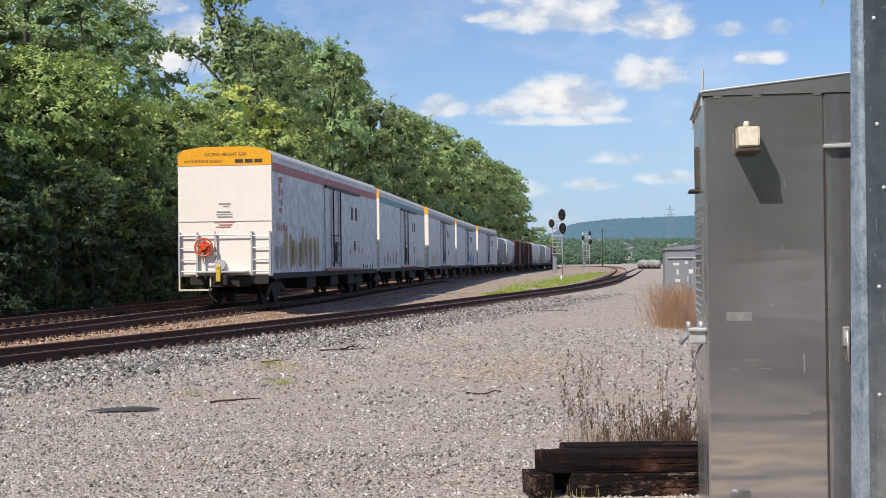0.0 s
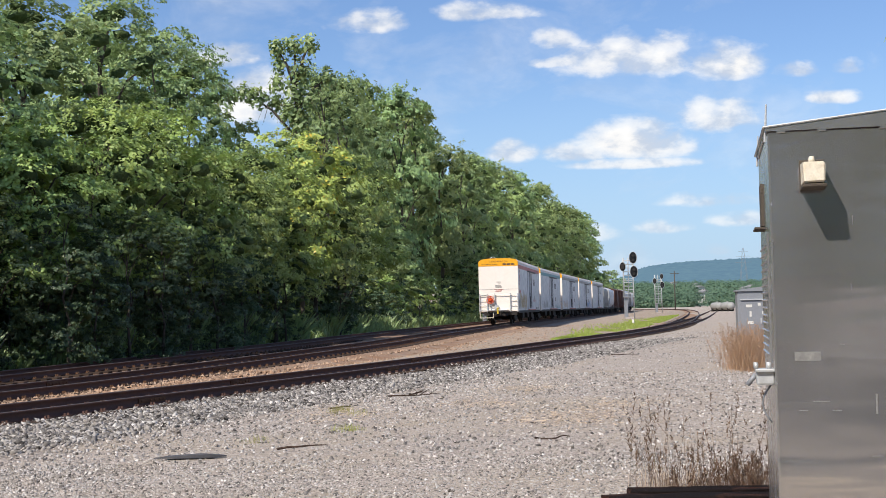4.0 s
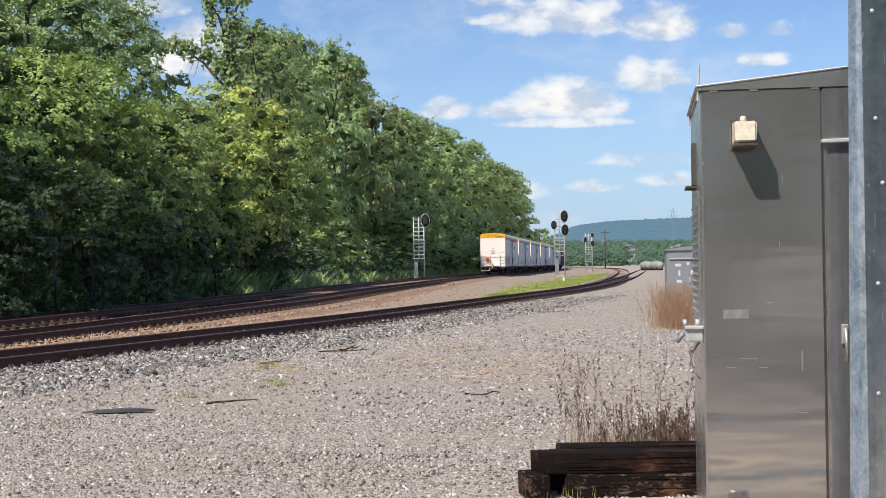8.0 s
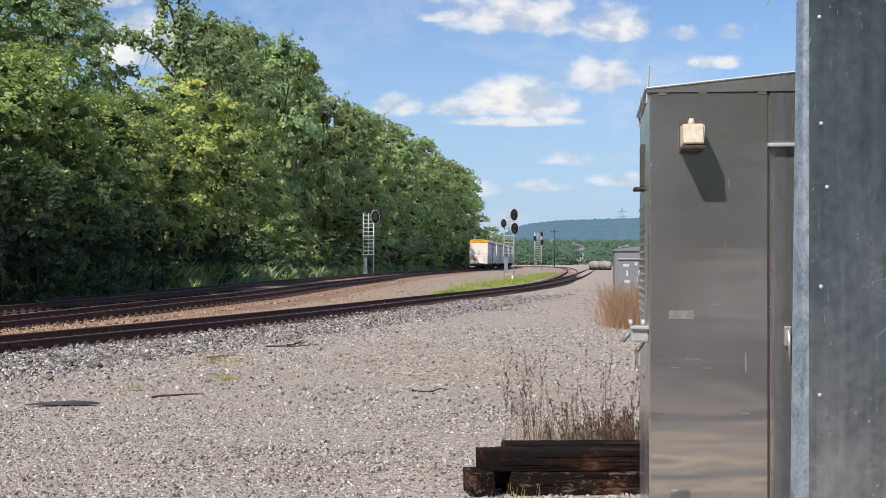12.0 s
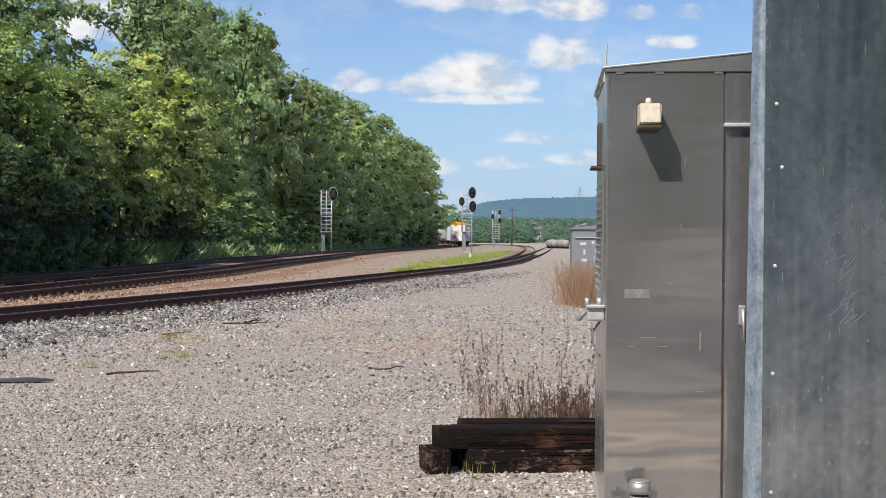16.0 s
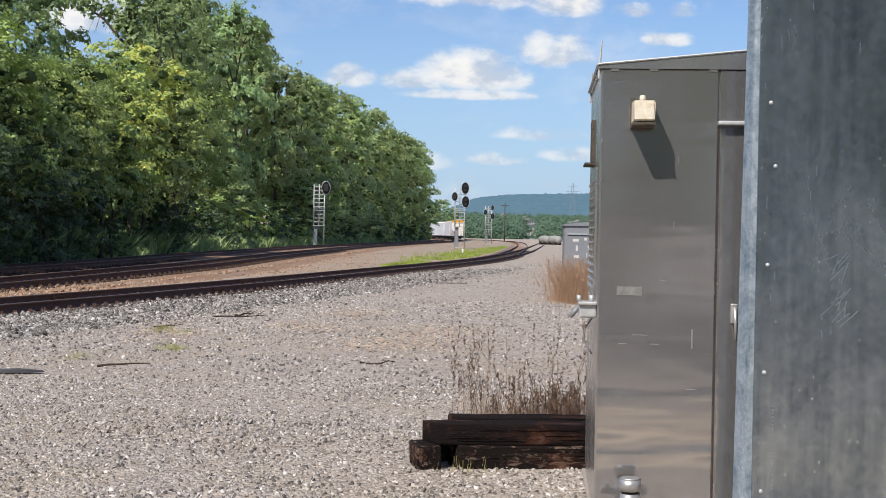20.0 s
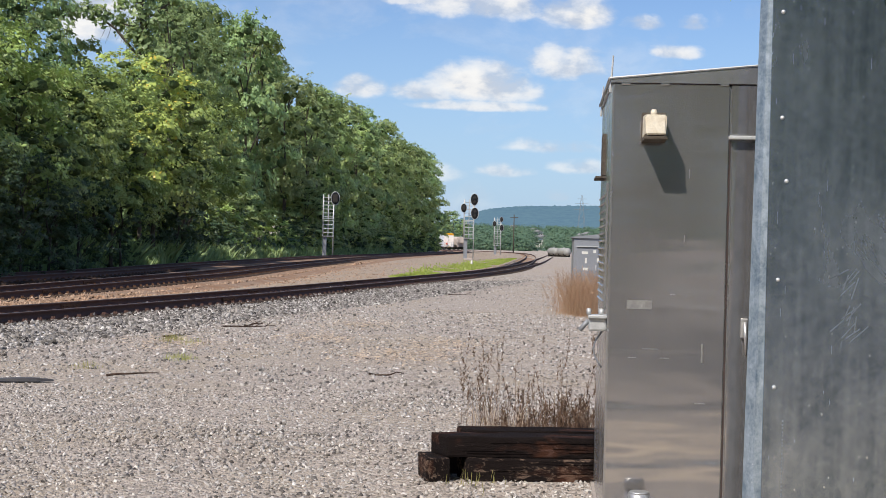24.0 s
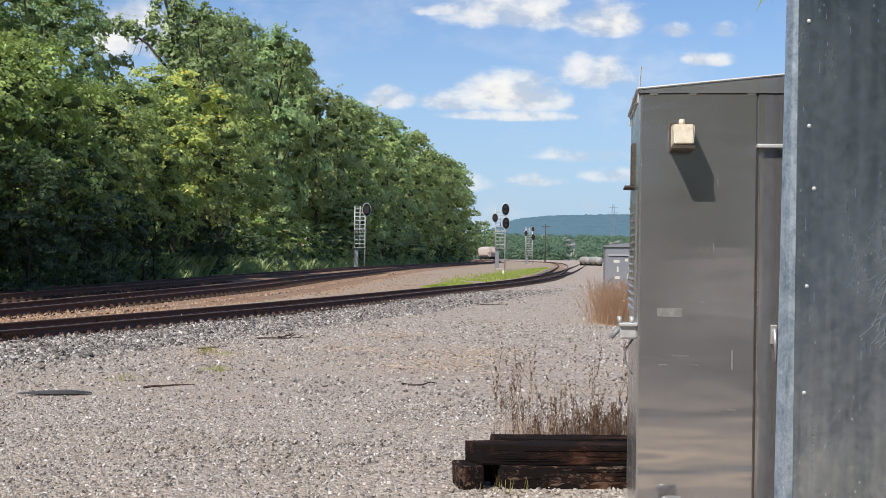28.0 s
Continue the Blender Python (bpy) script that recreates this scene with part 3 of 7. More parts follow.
def box(x0, x1, y0, y1, z0, z1, bevel=0.0, m=None):
    return add_box(bmesh.new(), x0, x1, y0, y1, z0, z1, bevel, m)


def add_tube(bm, a, b, r0, r1=None, sides=8, caps=True, index=0):
    a, b = Vector(a), Vector(b)
    r1 = r0 if r1 is None else r1
    turn = (b - a).to_track_quat("Z", "Y").to_matrix()
    ring = [[bm.verts.new(p + turn @ Vector((r * math.cos(2 * math.pi * i / sides), r * math.sin(2 * math.pi * i / sides), 0))) for i in range(sides)] for p, r in ((a, r0), (b, r1))]
    for i in range(sides):
        f = bm.faces.new((ring[0][i], ring[0][(i + 1) % sides], ring[1][(i + 1) % sides], ring[1][i]))
        f.smooth, f.material_index = sides > 6, index
    if caps:
        bm.faces.new(ring[0][::-1]).material_index = index
        bm.faces.new(ring[1]).material_index = index
    return bm


def tube(a, b, r0, r1=None, sides=8):
    return add_tube(bmesh.new(), a, b, r0, r1, sides)


def add_pipe(bm, points, r, sides=6):
    """One bent pipe through the points."""
    points = [Vector(p) for p in points]
    rings = []
    for i, p in enumerate(points):
        turn = (points[min(i + 1, len(points) - 1)] - points[max(i - 1, 0)]).to_track_quat("Z", "Y").to_matrix()
        rings.append([bm.verts.new(p + turn @ Vector((r * math.cos(2 * math.pi * k / sides), r * math.sin(2 * math.pi * k / sides), 0))) for k in range(sides)])
    for a, b in zip(rings, rings[1:]):
        for k in range(sides):
            bm.faces.new((a[k], a[(k + 1) % sides], b[(k + 1) % sides], b[k])).smooth = True
    bm.faces.new(rings[0][::-1])
    bm.faces.new(rings[-1])
    return bm


def add_profile(bm, outline, a, b, index=0):
    """A prism: the outline (x, z) pushed along y from a to b."""
    ends = [[bm.verts.new((x, y, z)) for x, z in outline] for y in (a, b)]
    k = len(outline)
    for i in range(k):
        bm.faces.new((ends[0][i], ends[0][(i + 1) % k], ends[1][(i + 1) % k], ends[1][i])).material_index = index
    bm.faces.new(ends[0][::-1]).material_index = index
    bm.faces.new(ends[1]).material_index = index
    bmesh.ops.recalc_face_normals(bm, faces=bm.faces)
    return bm


def quads_mesh(name, verts, faces, mat):
    """A mesh straight from arrays: verts (n, 3), faces (m, 4) or (m, 3)."""
    me = bpy.data.meshes.new(name)
    k = faces.shape[1]
    me.vertices.add(len(verts))
    me.vertices.foreach_set("co", np.ascontiguousarray(verts, dtype=np.float32).ravel())
    me.loops.add(faces.size)
    me.loops.foreach_set("vertex_index", np.ascontiguousarray(faces, dtype=np.int32).ravel())
    me.polygons.add(len(faces))
    me.polygons.foreach_set("loop_start", np.arange(0, faces.size, k, dtype=np.int32))
    me.update(calc_edges=True)
    for m in (mat if isinstance(mat, (list, tuple)) else [mat]):
        me.materials.append(m)
    return me


# ---- plan: track lines (distance ahead y -> sideways x of the track's centre) ----
MAIN_KNOTS = np.array([(-40, -25.0), (0, -16.8), (30.8, -10.6), (33.9, -10.0), (38.7, -9.0), (43, -7.1), (48.1, -6.15), (59.3, -5.3), (70, -4.55), (80, -3.75), (102, -1.5), (114, -0.55), (137, 1.7), (154, 3.8),
                       (171, 6.1), (190, 8.4), (205, 10.4), (236, 14.6), (269, 19.2), (295, 22.6), (313, 24.8), (329, 26.8), (345, 28.6), (361, 29.9), (385, 31.2), (408, 31.6), (424, 30.2), (440, 27.6),
                       (470, 20.5), (520, 6.0), (600, -20.0), (720, -66.0), (950, -150.0)])
SIDE_KNOTS = np.array([(-40, -34.0), (0, -17.0), (24.06, -8.5), (27.2, -7.3), (32.2, -5.85), (38.6, -3.7), (49.5, -0.78), (61.2, 2.1), (72.6, 5.5), (84.7, 8.3), (102, 11.9), (134, 16.8),
                       (187, 24.3), (246, 32.0), (300, 38.2), (340, 41.3), (370, 41.6), (400, 39.8), (430, 36.0), (470, 28.5), (520, 15.0), (600, -11.0), (720, -57.0), (950, -141.0)])
SPUR_KNOTS = np.array([(104, 12.2), (125, 16.0), (150, 20.2), (250, 36.0), (480, 71.5), (560, 84.0)])


def smooth_line(knots, step=1.0):
    y = np.arange(knots[0, 0], knots[-1, 0], step)
    x = np.interp(y, knots[:, 0], knots[:, 1])
    for width in (7, 7, 5):
        pad = np.pad(x, width, mode="reflect", reflect_type="odd")
        x = np.convolve(pad, np.ones(2 * width + 1) / (2 * width + 1), "valid")
    return np.stack([x, y], 1)


MAIN, SIDE, SPUR = smooth_line(MAIN_KNOTS), smooth_line(SIDE_KNOTS), smooth_line(SPUR_KNOTS)


def line_x(line, y):
    return float(np.interp(y, line[:, 1], line[:, 0]))


def ease(t):
    t = min(max(t, 0), 1)
    return t * t * (3 - 2 * t)


def main_z(y):
    """Height of the main line's rail heads."""
    return 0.13 + 0.17 * ease((y - 30) / 20) - 0.22 * ease((y - 70) / 210)


SIDE_Z = 0.08
FAR_GAP = 4.3      # far track, beyond the main line


def shifted(line, off):
    d = np.gradient(line, axis=0)
    d /= np.linalg.norm(d, axis=1)[:, None]
    return line + np.stack([d[:, 1], -d[:, 0]], 1) * off


FAR = shifted(MAIN, -FAR_GAP)

# ---- ground ----
def ground_z(x, y):
    """Height of the ground sheet."""
    mx, sx = line_x(MAIN, min(max(y, -39), 898)), line_x(SIDE, min(max(y, -39), 898))
    z = 0.02 * noise.noise((x * 0.35, y * 0.35, 0)) + 0.03 * noise.noise((x * 0.09, y * 0.09, 3))
    left = mx - 9.5 - x
    if left > 0:
        z += min(left * 0.16, 6.0)
    if x < mx + 4 and left < 0:
        z -= 0.05
    if x > mx - 8 and 10 < y < 420:
        z -= 0.14 * ease((sx + 6 - x) / 6)
    return z


def build_ground():
    """One sheet to the horizon: flat yard, rising gently under the woods and out in the valley."""
    xs = np.concatenate([np.linspace(-3000, -120, 12), np.linspace(-100, 120, 111), np.linspace(150, 3200, 14)])
    ys = np.concatenate([np.linspace(-600, -40, 6), np.linspace(-30, 120, 101), np.linspace(125, 480, 72), np.linspace(520, 4200, 24)])
    verts = np.array([[(x, y, ground_z(x, y)) for x in xs] for y in ys])
    a = np.arange(len(ys) * len(xs)).reshape(len(ys), len(xs))
    faces = np.stack([a[:-1, :-1], a[:-1, 1:], a[1:, 1:], a[1:, :-1]], -1).reshape(-1, 4)
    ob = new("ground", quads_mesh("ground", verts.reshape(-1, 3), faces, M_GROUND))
    for p in ob.data.polygons:
        p.use_smooth = True
    tagged(ob, "pale crushed-stone yard with sandy patches beside the tracks", "ground", kind="structure")


def ribbon(line, profile, y0, y1, z_of, mat, name):
    """A bed that follows a line: profile is (offset across, height over z_of)."""
    sel = line[(line[:, 1] >= y0) & (line[:, 1] <= y1)]
    d = np.gradient(sel, axis=0)
    d /= np.linalg.norm(d, axis=1)[:, None]
    k = len(profile)
    verts = np.array([(p[0] + q[1] * o, p[1] - q[0] * o, z_of(p[1]) + h) for p, q in zip(sel, d) for o, h in profile])
    a = np.arange(len(verts)).reshape(-1, k)
    faces = np.stack([a[:-1, :-1], a[:-1, 1:], a[1:, 1:], a[1:, :-1]], -1).reshape(-1, 4)
    return quads_mesh(name, verts, faces, mat)


RAIL_SECTION = [(-0.075, -0.17), (-0.075, -0.155), (-0.012, -0.135), (-0.012, -0.045), (-0.037, -0.035), (-0.037, -0.004)]
RAIL_SECTION = RAIL_SECTION + [(-x, z) for x, z in RAIL_SECTION[::-1]]
HEAD_SECTION = [(-0.034, -0.003), (-0.030, 0.0), (0.030, 0.0), (0.034, -0.003)]


def build_track(line, z_of, y0, y1, name, label, tie_to, tie_from=None, plate_mat=None):
    track = thing(name, label, "railway track", kind="structure")
    for off in (-0.754, 0.754):
        for k, (sec, mat) in enumerate(((RAIL_SECTION, M_RAIL), (HEAD_SECTION, M_RAILTOP))):
            me = ribbon(line, [(off + x, z) for x, z in sec], y0, y1, z_of, mat, "rail" if not k else "rail_head")
            part("rail" if not k else "rail_head", me, None, track)
    # ties, and the plates and spikes that hold the rails on them
    tie = mesh_of(box(-1.3, 1.3, -0.115, 0.115, -0.35, -0.175, 0.008), "tie", M_TIE)
    bm = bmesh.new()
    for off in (-0.754, 0.754):
        add_box(bm, off - 0.18, off + 0.18, -0.09, 0.09, -0.176, -0.160)
        for sx in (-0.11, 0.11):
            add_box(bm, off + sx - 0.02, off + sx + 0.02, -0.06, -0.03, -0.16, -0.125)
            add_box(bm, off + sx - 0.02, off + sx + 0.02, 0.03, 0.06, -0.16, -0.125)
    plate = mesh_of(bm, "tie_plates", plate_mat or M_RUST)
    sel = shifted(line, 0)
    seg = np.concatenate([[0], np.cumsum(np.linalg.norm(np.diff(sel, axis=0), axis=1))])
    s = np.interp(tie_from or y0, sel[:, 1], seg)
    while True:
        x, y = np.interp(s, seg, sel[:, 0]), np.interp(s, seg, sel[:, 1])
        if y > tie_to:
            break
        dx = line_x(line, y + 0.5) - line_x(line, y - 0.5)
        turn = pose(x, y, z_of(y), 0, 0, math.degrees(-math.atan(dx)) + random.uniform(-1, 1))
        part("tie", tie, None, track, at=turn)
        if y < 75:
            part("tie_plates", plate, None, track, at=turn)
        s += 0.53
    # bolted joint bars where the rail lengths meet, staggered from rail to rail
    bar = bmesh.new()
    for side in (-1, 1):
        add_box(bar, side * 0.022 - 0.016, side * 0.022 + 0.016, -0.46, 0.46, -0.135, -0.042, 0.006)
        for k in range(6):
            add_tube(bar, (side * 0.036, -0.38 + k * 0.152, -0.09), (side * 0.066, -0.38 + k * 0.152, -0.09), 0.02, 0.02, 6)
    bar = mesh_of(bar, "joint_bar", M_RUST)
    for k, off in ((0, -0.754), (1, 0.754)):
        y = 21.0 + 5.6 * k
        while tie_to > 107 and y < 100:
            dx = line_x(line, y + 0.5) - line_x(line, y - 0.5)
            part("joint_bar", bar, None, track, at=pose(line_x(line, y), y, z_of(y), 0, 0, math.degrees(-math.atan(dx))) @ pose(off, 0, 0))
            y += 11.4
    return track


build_ground()
bed = new("ballast_bed", ribbon(MAIN, [(-6.6, -0.42), (-5.6, -0.24), (-2.2, -0.21), (1.6, -0.20), (2.7, -0.40)], -38, 600, main_z, M_BALLAST, "ballast_bed"))
tagged(bed, "brown dusty ballast bed under the two main tracks", "ballast", kind="structure")
bed = new("ballast_bed", ribbon(SIDE, [(-2.0, -0.30), (-1.4, -0.20), (1.5, -0.22), (2.7, -0.23)], -38, 600, lambda y: SIDE_Z, M_BALLAST, "siding_bed"))
tagged(bed, "grey ballast bed under the curving siding", "ballast", kind="structure")
build_track(MAIN, main_z, -38, 640, "main_track", "main line track with dark rails and rusty tie plates", 110, 14)
build_track(FAR, main_z, -38, 640, "far_track", "second main track along the wooded bank", 70, 20)
build_track(SIDE, lambda y: SIDE_Z, -38, 640, "siding_track", "curving siding track with dark rails", 150, 8, M_RAIL)
build_track(SPUR, lambda y: 0.06, 106, 540, "spur_track", "spur track branching off the siding", 106)


def scatter_stones(name, label, count, region, seed, size, mat, raise_z=0.0, whole=False):
    """Angular stones as one heap: each an uneven angular lump half sunk in the ground."""
    rng = np.random.default_rng(seed)
    x, y, z = region(rng, count)
    n = len(x)
    shape = np.array([(1, 0, -0.4), (0, 1, -0.4), (-1, 0, -0.4), (0, -1, -0.4), (0, 0, 0.8)], float)
    tri = np.array([(0, 1, 4), (1, 2, 4), (2, 3, 4), (3, 0, 4)])
    if whole:   # a rounder lump with a flat crown
        shape = np.array([(1, 0, -0.2), (0, 1, -0.2), (-1, 0, -0.2), (0, -1, -0.2), (0.62, 0.62, 0.5), (-0.62, 0.62, 0.55), (-0.62, -0.62, 0.5), (0.62, -0.62, 0.55)], float)
        tri = np.array([(0, 1, 4), (1, 5, 4), (1, 2, 5), (2, 6, 5), (2, 3, 6), (3, 7, 6), (3, 0, 7), (0, 4, 7), (4, 5, 6), (4, 6, 7)])
    m = len(shape)
    k = size * np.exp(np.clip(rng.normal(0, 0.33, n), -0.7, 0.62))[:, None, None]
    jit = 0.62 + 0.7 * rng.uniform(size=(n, m, 1))
    turn = rng.uniform(0, 2 * math.pi, n)
    lean = rng.normal(0, 0.35, (n, 2))
    local = shape[None] * jit * k * np.array([1.15, 0.85, 0.85]) + rng.normal(0, 0.12, (n, m, 3)) * k
    local[:, :, 2] *= 1.4 if whole else 1.1
    local[:, 4:, :2] += rng.normal(0, 0.3, (n, 1, 2)) * k
    local[:, :, 2] += local[:, :, 0] * lean[:, :1] + local[:, :, 1] * lean[:, 1:]
    c, s_ = np.cos(turn)[:, None], np.sin(turn)[:, None]
    v = np.stack([local[:, :, 0] * c - local[:, :, 1] * s_ + x[:, None], local[:, :, 0] * s_ + local[:, :, 1] * c + y[:, None], local[:, :, 2] + (z + raise_z)[:, None]], -1)
    f = (np.arange(n)[:, None, None] * m + tri[None]).reshape(-1, 3)
    ob = new(name, quads_mesh(name, v.reshape(-1, 3), f, mat))
    return tagged(ob, label, "gravel", kind="stuff")


def along(line, lo, hi, near, far, z):
    """Places beside a line, thinning out with distance."""
    def region(rng, count):
        y = near * (far / near) ** rng.uniform(size=count)
        off = rng.uniform(lo, hi, count)
        x = np.interp(y, line[:, 1], line[:, 0]) + off
        return x, y, np.full(count, z) if z is not None else np.array([max(ground_z(a, b), -0.135) for a, b in zip(x, y)])
    return region


def yard(near, far, fine):
    """Places on the open yard, from the siding's shoulder across to the cabinets."""
    def region(rng, count):
        y = np.sqrt(rng.uniform(near ** 2, far ** 2, count))
        x = y * rng.uniform(-0.39, 0.21, count)
        gap = x - np.interp(y, SIDE[:, 1], SIDE[:, 0])
        keep = (gap > 1.6) & (rng.uniform(size=count) < np.interp(gap, [2, 7, 12], [1.0, 0.9, fine]))
        return x[keep], y[keep], np.array([ground_z(a, b) for a, b in zip(x[keep], y[keep])])
    return region


def between(rng, count):
    """The strip between the main line and the siding."""
    y = 26 * (120 / 26) ** rng.uniform(size=count)
    m, s = np.interp(y, MAIN[:, 1], MAIN[:, 0]) + 0.85, np.interp(y, SIDE[:, 1], SIDE[:, 0]) - 0.9
    x = m + (s - m) * rng.uniform(0, 1, count) ** 1.4
    z = np.where(x - m < 1.2, 0.02 + np.interp(y, [30, 50], [-0.10, 0.04]), -0.07)
    keep = s > m
    return x[keep], y[keep], z[keep]


def build_infill():
    """Ballast ground from the main line's shoulder across to the siding."""
    ys = np.arange(20, 400, 3.0)
    m, s = np.interp(ys, MAIN[:, 1], MAIN[:, 0]) + 2.4, np.interp(ys, SIDE[:, 1], SIDE[:, 0]) - 1.6
    keep = s > m
    ys, m, s = ys[keep], m[keep], s[keep]
    verts = np.stack([np.stack([m + (s - m) * t, ys, np.full(len(ys), -0.075 + 0.03 * math.sin(t * 3))], 1) for t in np.linspace(0, 1, 7)], 1)
    verts[:, :, 2] += np.random.default_rng(6).normal(0, 0.012, verts.shape[:2])
    a = np.arange(verts.shape[0] * 7).reshape(-1, 7)
    f = np.stack([a[:-1, :-1], a[:-1, 1:], a[1:, 1:], a[1:, :-1]], -1).reshape(-1, 4)
    ob = new("ballast_infill", quads_mesh("ballast_infill", verts.reshape(-1, 3), f, M_INFILL))
    tagged(ob, "brown-grey ballast ground between the main line and the siding", "ballast", kind="structure")


build_infill()
scatter_stones("ballast_stones", "loose grey ballast stones on the siding's shoulder", 27000, along(SIDE, 0.86, 5.2, 15, 66, None), 1, 0.027, M_SHOULDER, 0.0, True)
scatter_stones("ballast_stones", "grey ballast stones between the siding's rails", 7000, along(SIDE, -0.7, 0.7, 15, 80, -0.11), 2, 0.034, M_STONE)
scatter_stones("ballast_stones", "rust-dusted ballast stones beside the main line", 17000, between, 4, 0.042, M_STONE_BROWN)
scatter_stones("yard_stones", "broken pale stones on the near gravel yard", 38000, yard(7.6, 15, 0.75), 3, 0.0102, M_GRAVEL, 0.0, True)
scatter_stones("yard_stones", "broken pale stones across the gravel yard", 36000, yard(15, 33, 0.55), 5, 0.0150, M_GRAVEL, 0.0, True)
scatter_stones("yard_stones", "coarser pale stones far across the gravel yard", 30000, yard(33, 80, 0.55), 7, 0.026, M_GRAVEL)

# ---- woods ----
def leaf_quads(rng, p, out, leaf, droop=0.25, loose=0.5, slim=0.34, lift=0.5, three=False):
    """One folded quad (or one triangle) per leaf at the places p, facing mostly along out and up."""
    nrm = out * 0.9 + rng.normal(size=p.shape) * loose + np.array([-0.14, -0.17, lift + 0.15])   # leaves turn a little to the light
    nrm /= np.linalg.norm(nrm, axis=1)[:, None]
    tan = np.cross(nrm, rng.normal(size=p.shape))
    tan[:, 2] -= droop
    tan /= np.linalg.norm(tan, axis=1)[:, None]
    side = np.cross(nrm, tan)
    size = (leaf * rng.uniform(0.5, 1.4, size=len(p)))[:, None]
    if three:
        v = np.stack([p - tan * size * 0.5, p + side * size * slim * 1.3 + tan * size * 0.1, p + tan * size * 0.35 - side * size * slim * 1.1], 1).reshape(-1, 3)
        return v, np.arange(len(v)).reshape(-1, 3)
    v = np.stack([p - tan * size * 0.5, p + side * size * slim + nrm * size * 0.08, p + tan * size * 0.5, p - side * size * slim + nrm * size * 0.08], 1).reshape(-1, 3)
    return v, np.arange(len(v)).reshape(-1, 4)


def leaf_cloud(rng, height, radius, base, n_leaf, leaf, lobes, spread=0.3, flat=0.7, three=False):
    """Leaves of one crown: sprays that fan out and droop from uneven boughs, with gaps between the boughs."""
    centres = []
    for i in range(lobes):
        h = (i + rng.uniform()) / lobes
        wide = radius * (math.sin(math.pi * min(0.16 + 0.80 * h, 1.0)) ** 0.65)
        ang = i * 2.4 + rng.uniform(-0.7, 0.7)
        out = wide * rng.uniform(0.45, 1.0)
        centres.append((out * math.cos(ang), out * math.sin(ang), base + h * (height - base) * 0.95, rng.uniform(0.15, 0.40) * radius))
    centres.append((0, 0, height - 0.22 * radius, 0.24 * radius))
    centres = np.array(centres)
    per = 16
    sprays = max(n_leaf // per, 1)
    pick = rng.choice(len(centres), sprays, p=centres[:, 3] ** 2 / (centres[:, 3] ** 2).sum())
    way = rng.normal(size=(sprays, 3))
    way[:, 2] = np.where(rng.uniform(size=sprays) < 0.86, np.abs(way[:, 2]), way[:, 2]) + 0.15
    axis = centres[pick, :3] * np.array([1, 1, 0])
    way += 0.7 * axis / (np.linalg.norm(axis, axis=1)[:, None] + 0.3)
    way /= np.linalg.norm(way, axis=1)[:, None]
    rad = centres[pick, 3] * (0.70 + 0.36 * rng.uniform(size=sprays))
    rad *= np.where(rng.uniform(size=sprays) < 0.14, 1.32, 1.0)
    at = centres[pick, :3] + way * rad[:, None] * np.array([1.12, 1.12, flat])
    # each spray is a fan of leaves round a twig that reaches out and droops
    twig = way * np.array([1, 1, 0.35]) + rng.normal(size=way.shape) * 0.4 - np.array([0, 0, 0.25])
    twig /= np.linalg.norm(twig, axis=1)[:, None]
    crown = (at - np.array([0, 0, base + 0.45 * (height - base)])) / np.array([radius, radius, 0.5 * (height - base)])
    face = way * 0.55 + crown * 0.75 + np.array([0, 0, 0.4]) + rng.normal(size=way.shape) * 0.25
    across = np.cross(face, twig)
    across /= np.linalg.norm(across, axis=1)[:, None]
    t = rng.uniform(-1, 1, (sprays, per, 1))
    w = rng.normal(size=(sprays, per, 1)) * (1.15 - 0.5 * np.abs(t))
    p = at[:, None] + twig[:, None] * t * spread * 1.7 + across[:, None] * w * spread * 0.75 + rng.normal(size=(sprays, per, 3)) * spread * 0.22
    v, f = leaf_quads(rng, p.reshape(-1, 3), np.repeat(face, per, 0), leaf, 0.35, 0.34, 0.32, 0.1, three)
    return v, f, centres


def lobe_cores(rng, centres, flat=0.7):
    """The shade inside each bough, built as a dark lumpy mass that the sprays grow out of."""
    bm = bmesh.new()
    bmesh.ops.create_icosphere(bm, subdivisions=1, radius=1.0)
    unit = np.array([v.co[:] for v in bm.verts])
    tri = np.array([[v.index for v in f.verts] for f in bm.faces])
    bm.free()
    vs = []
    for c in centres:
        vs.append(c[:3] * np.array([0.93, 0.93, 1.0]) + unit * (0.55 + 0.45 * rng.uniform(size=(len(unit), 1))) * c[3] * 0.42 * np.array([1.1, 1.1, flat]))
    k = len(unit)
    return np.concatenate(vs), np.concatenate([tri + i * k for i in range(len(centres))])


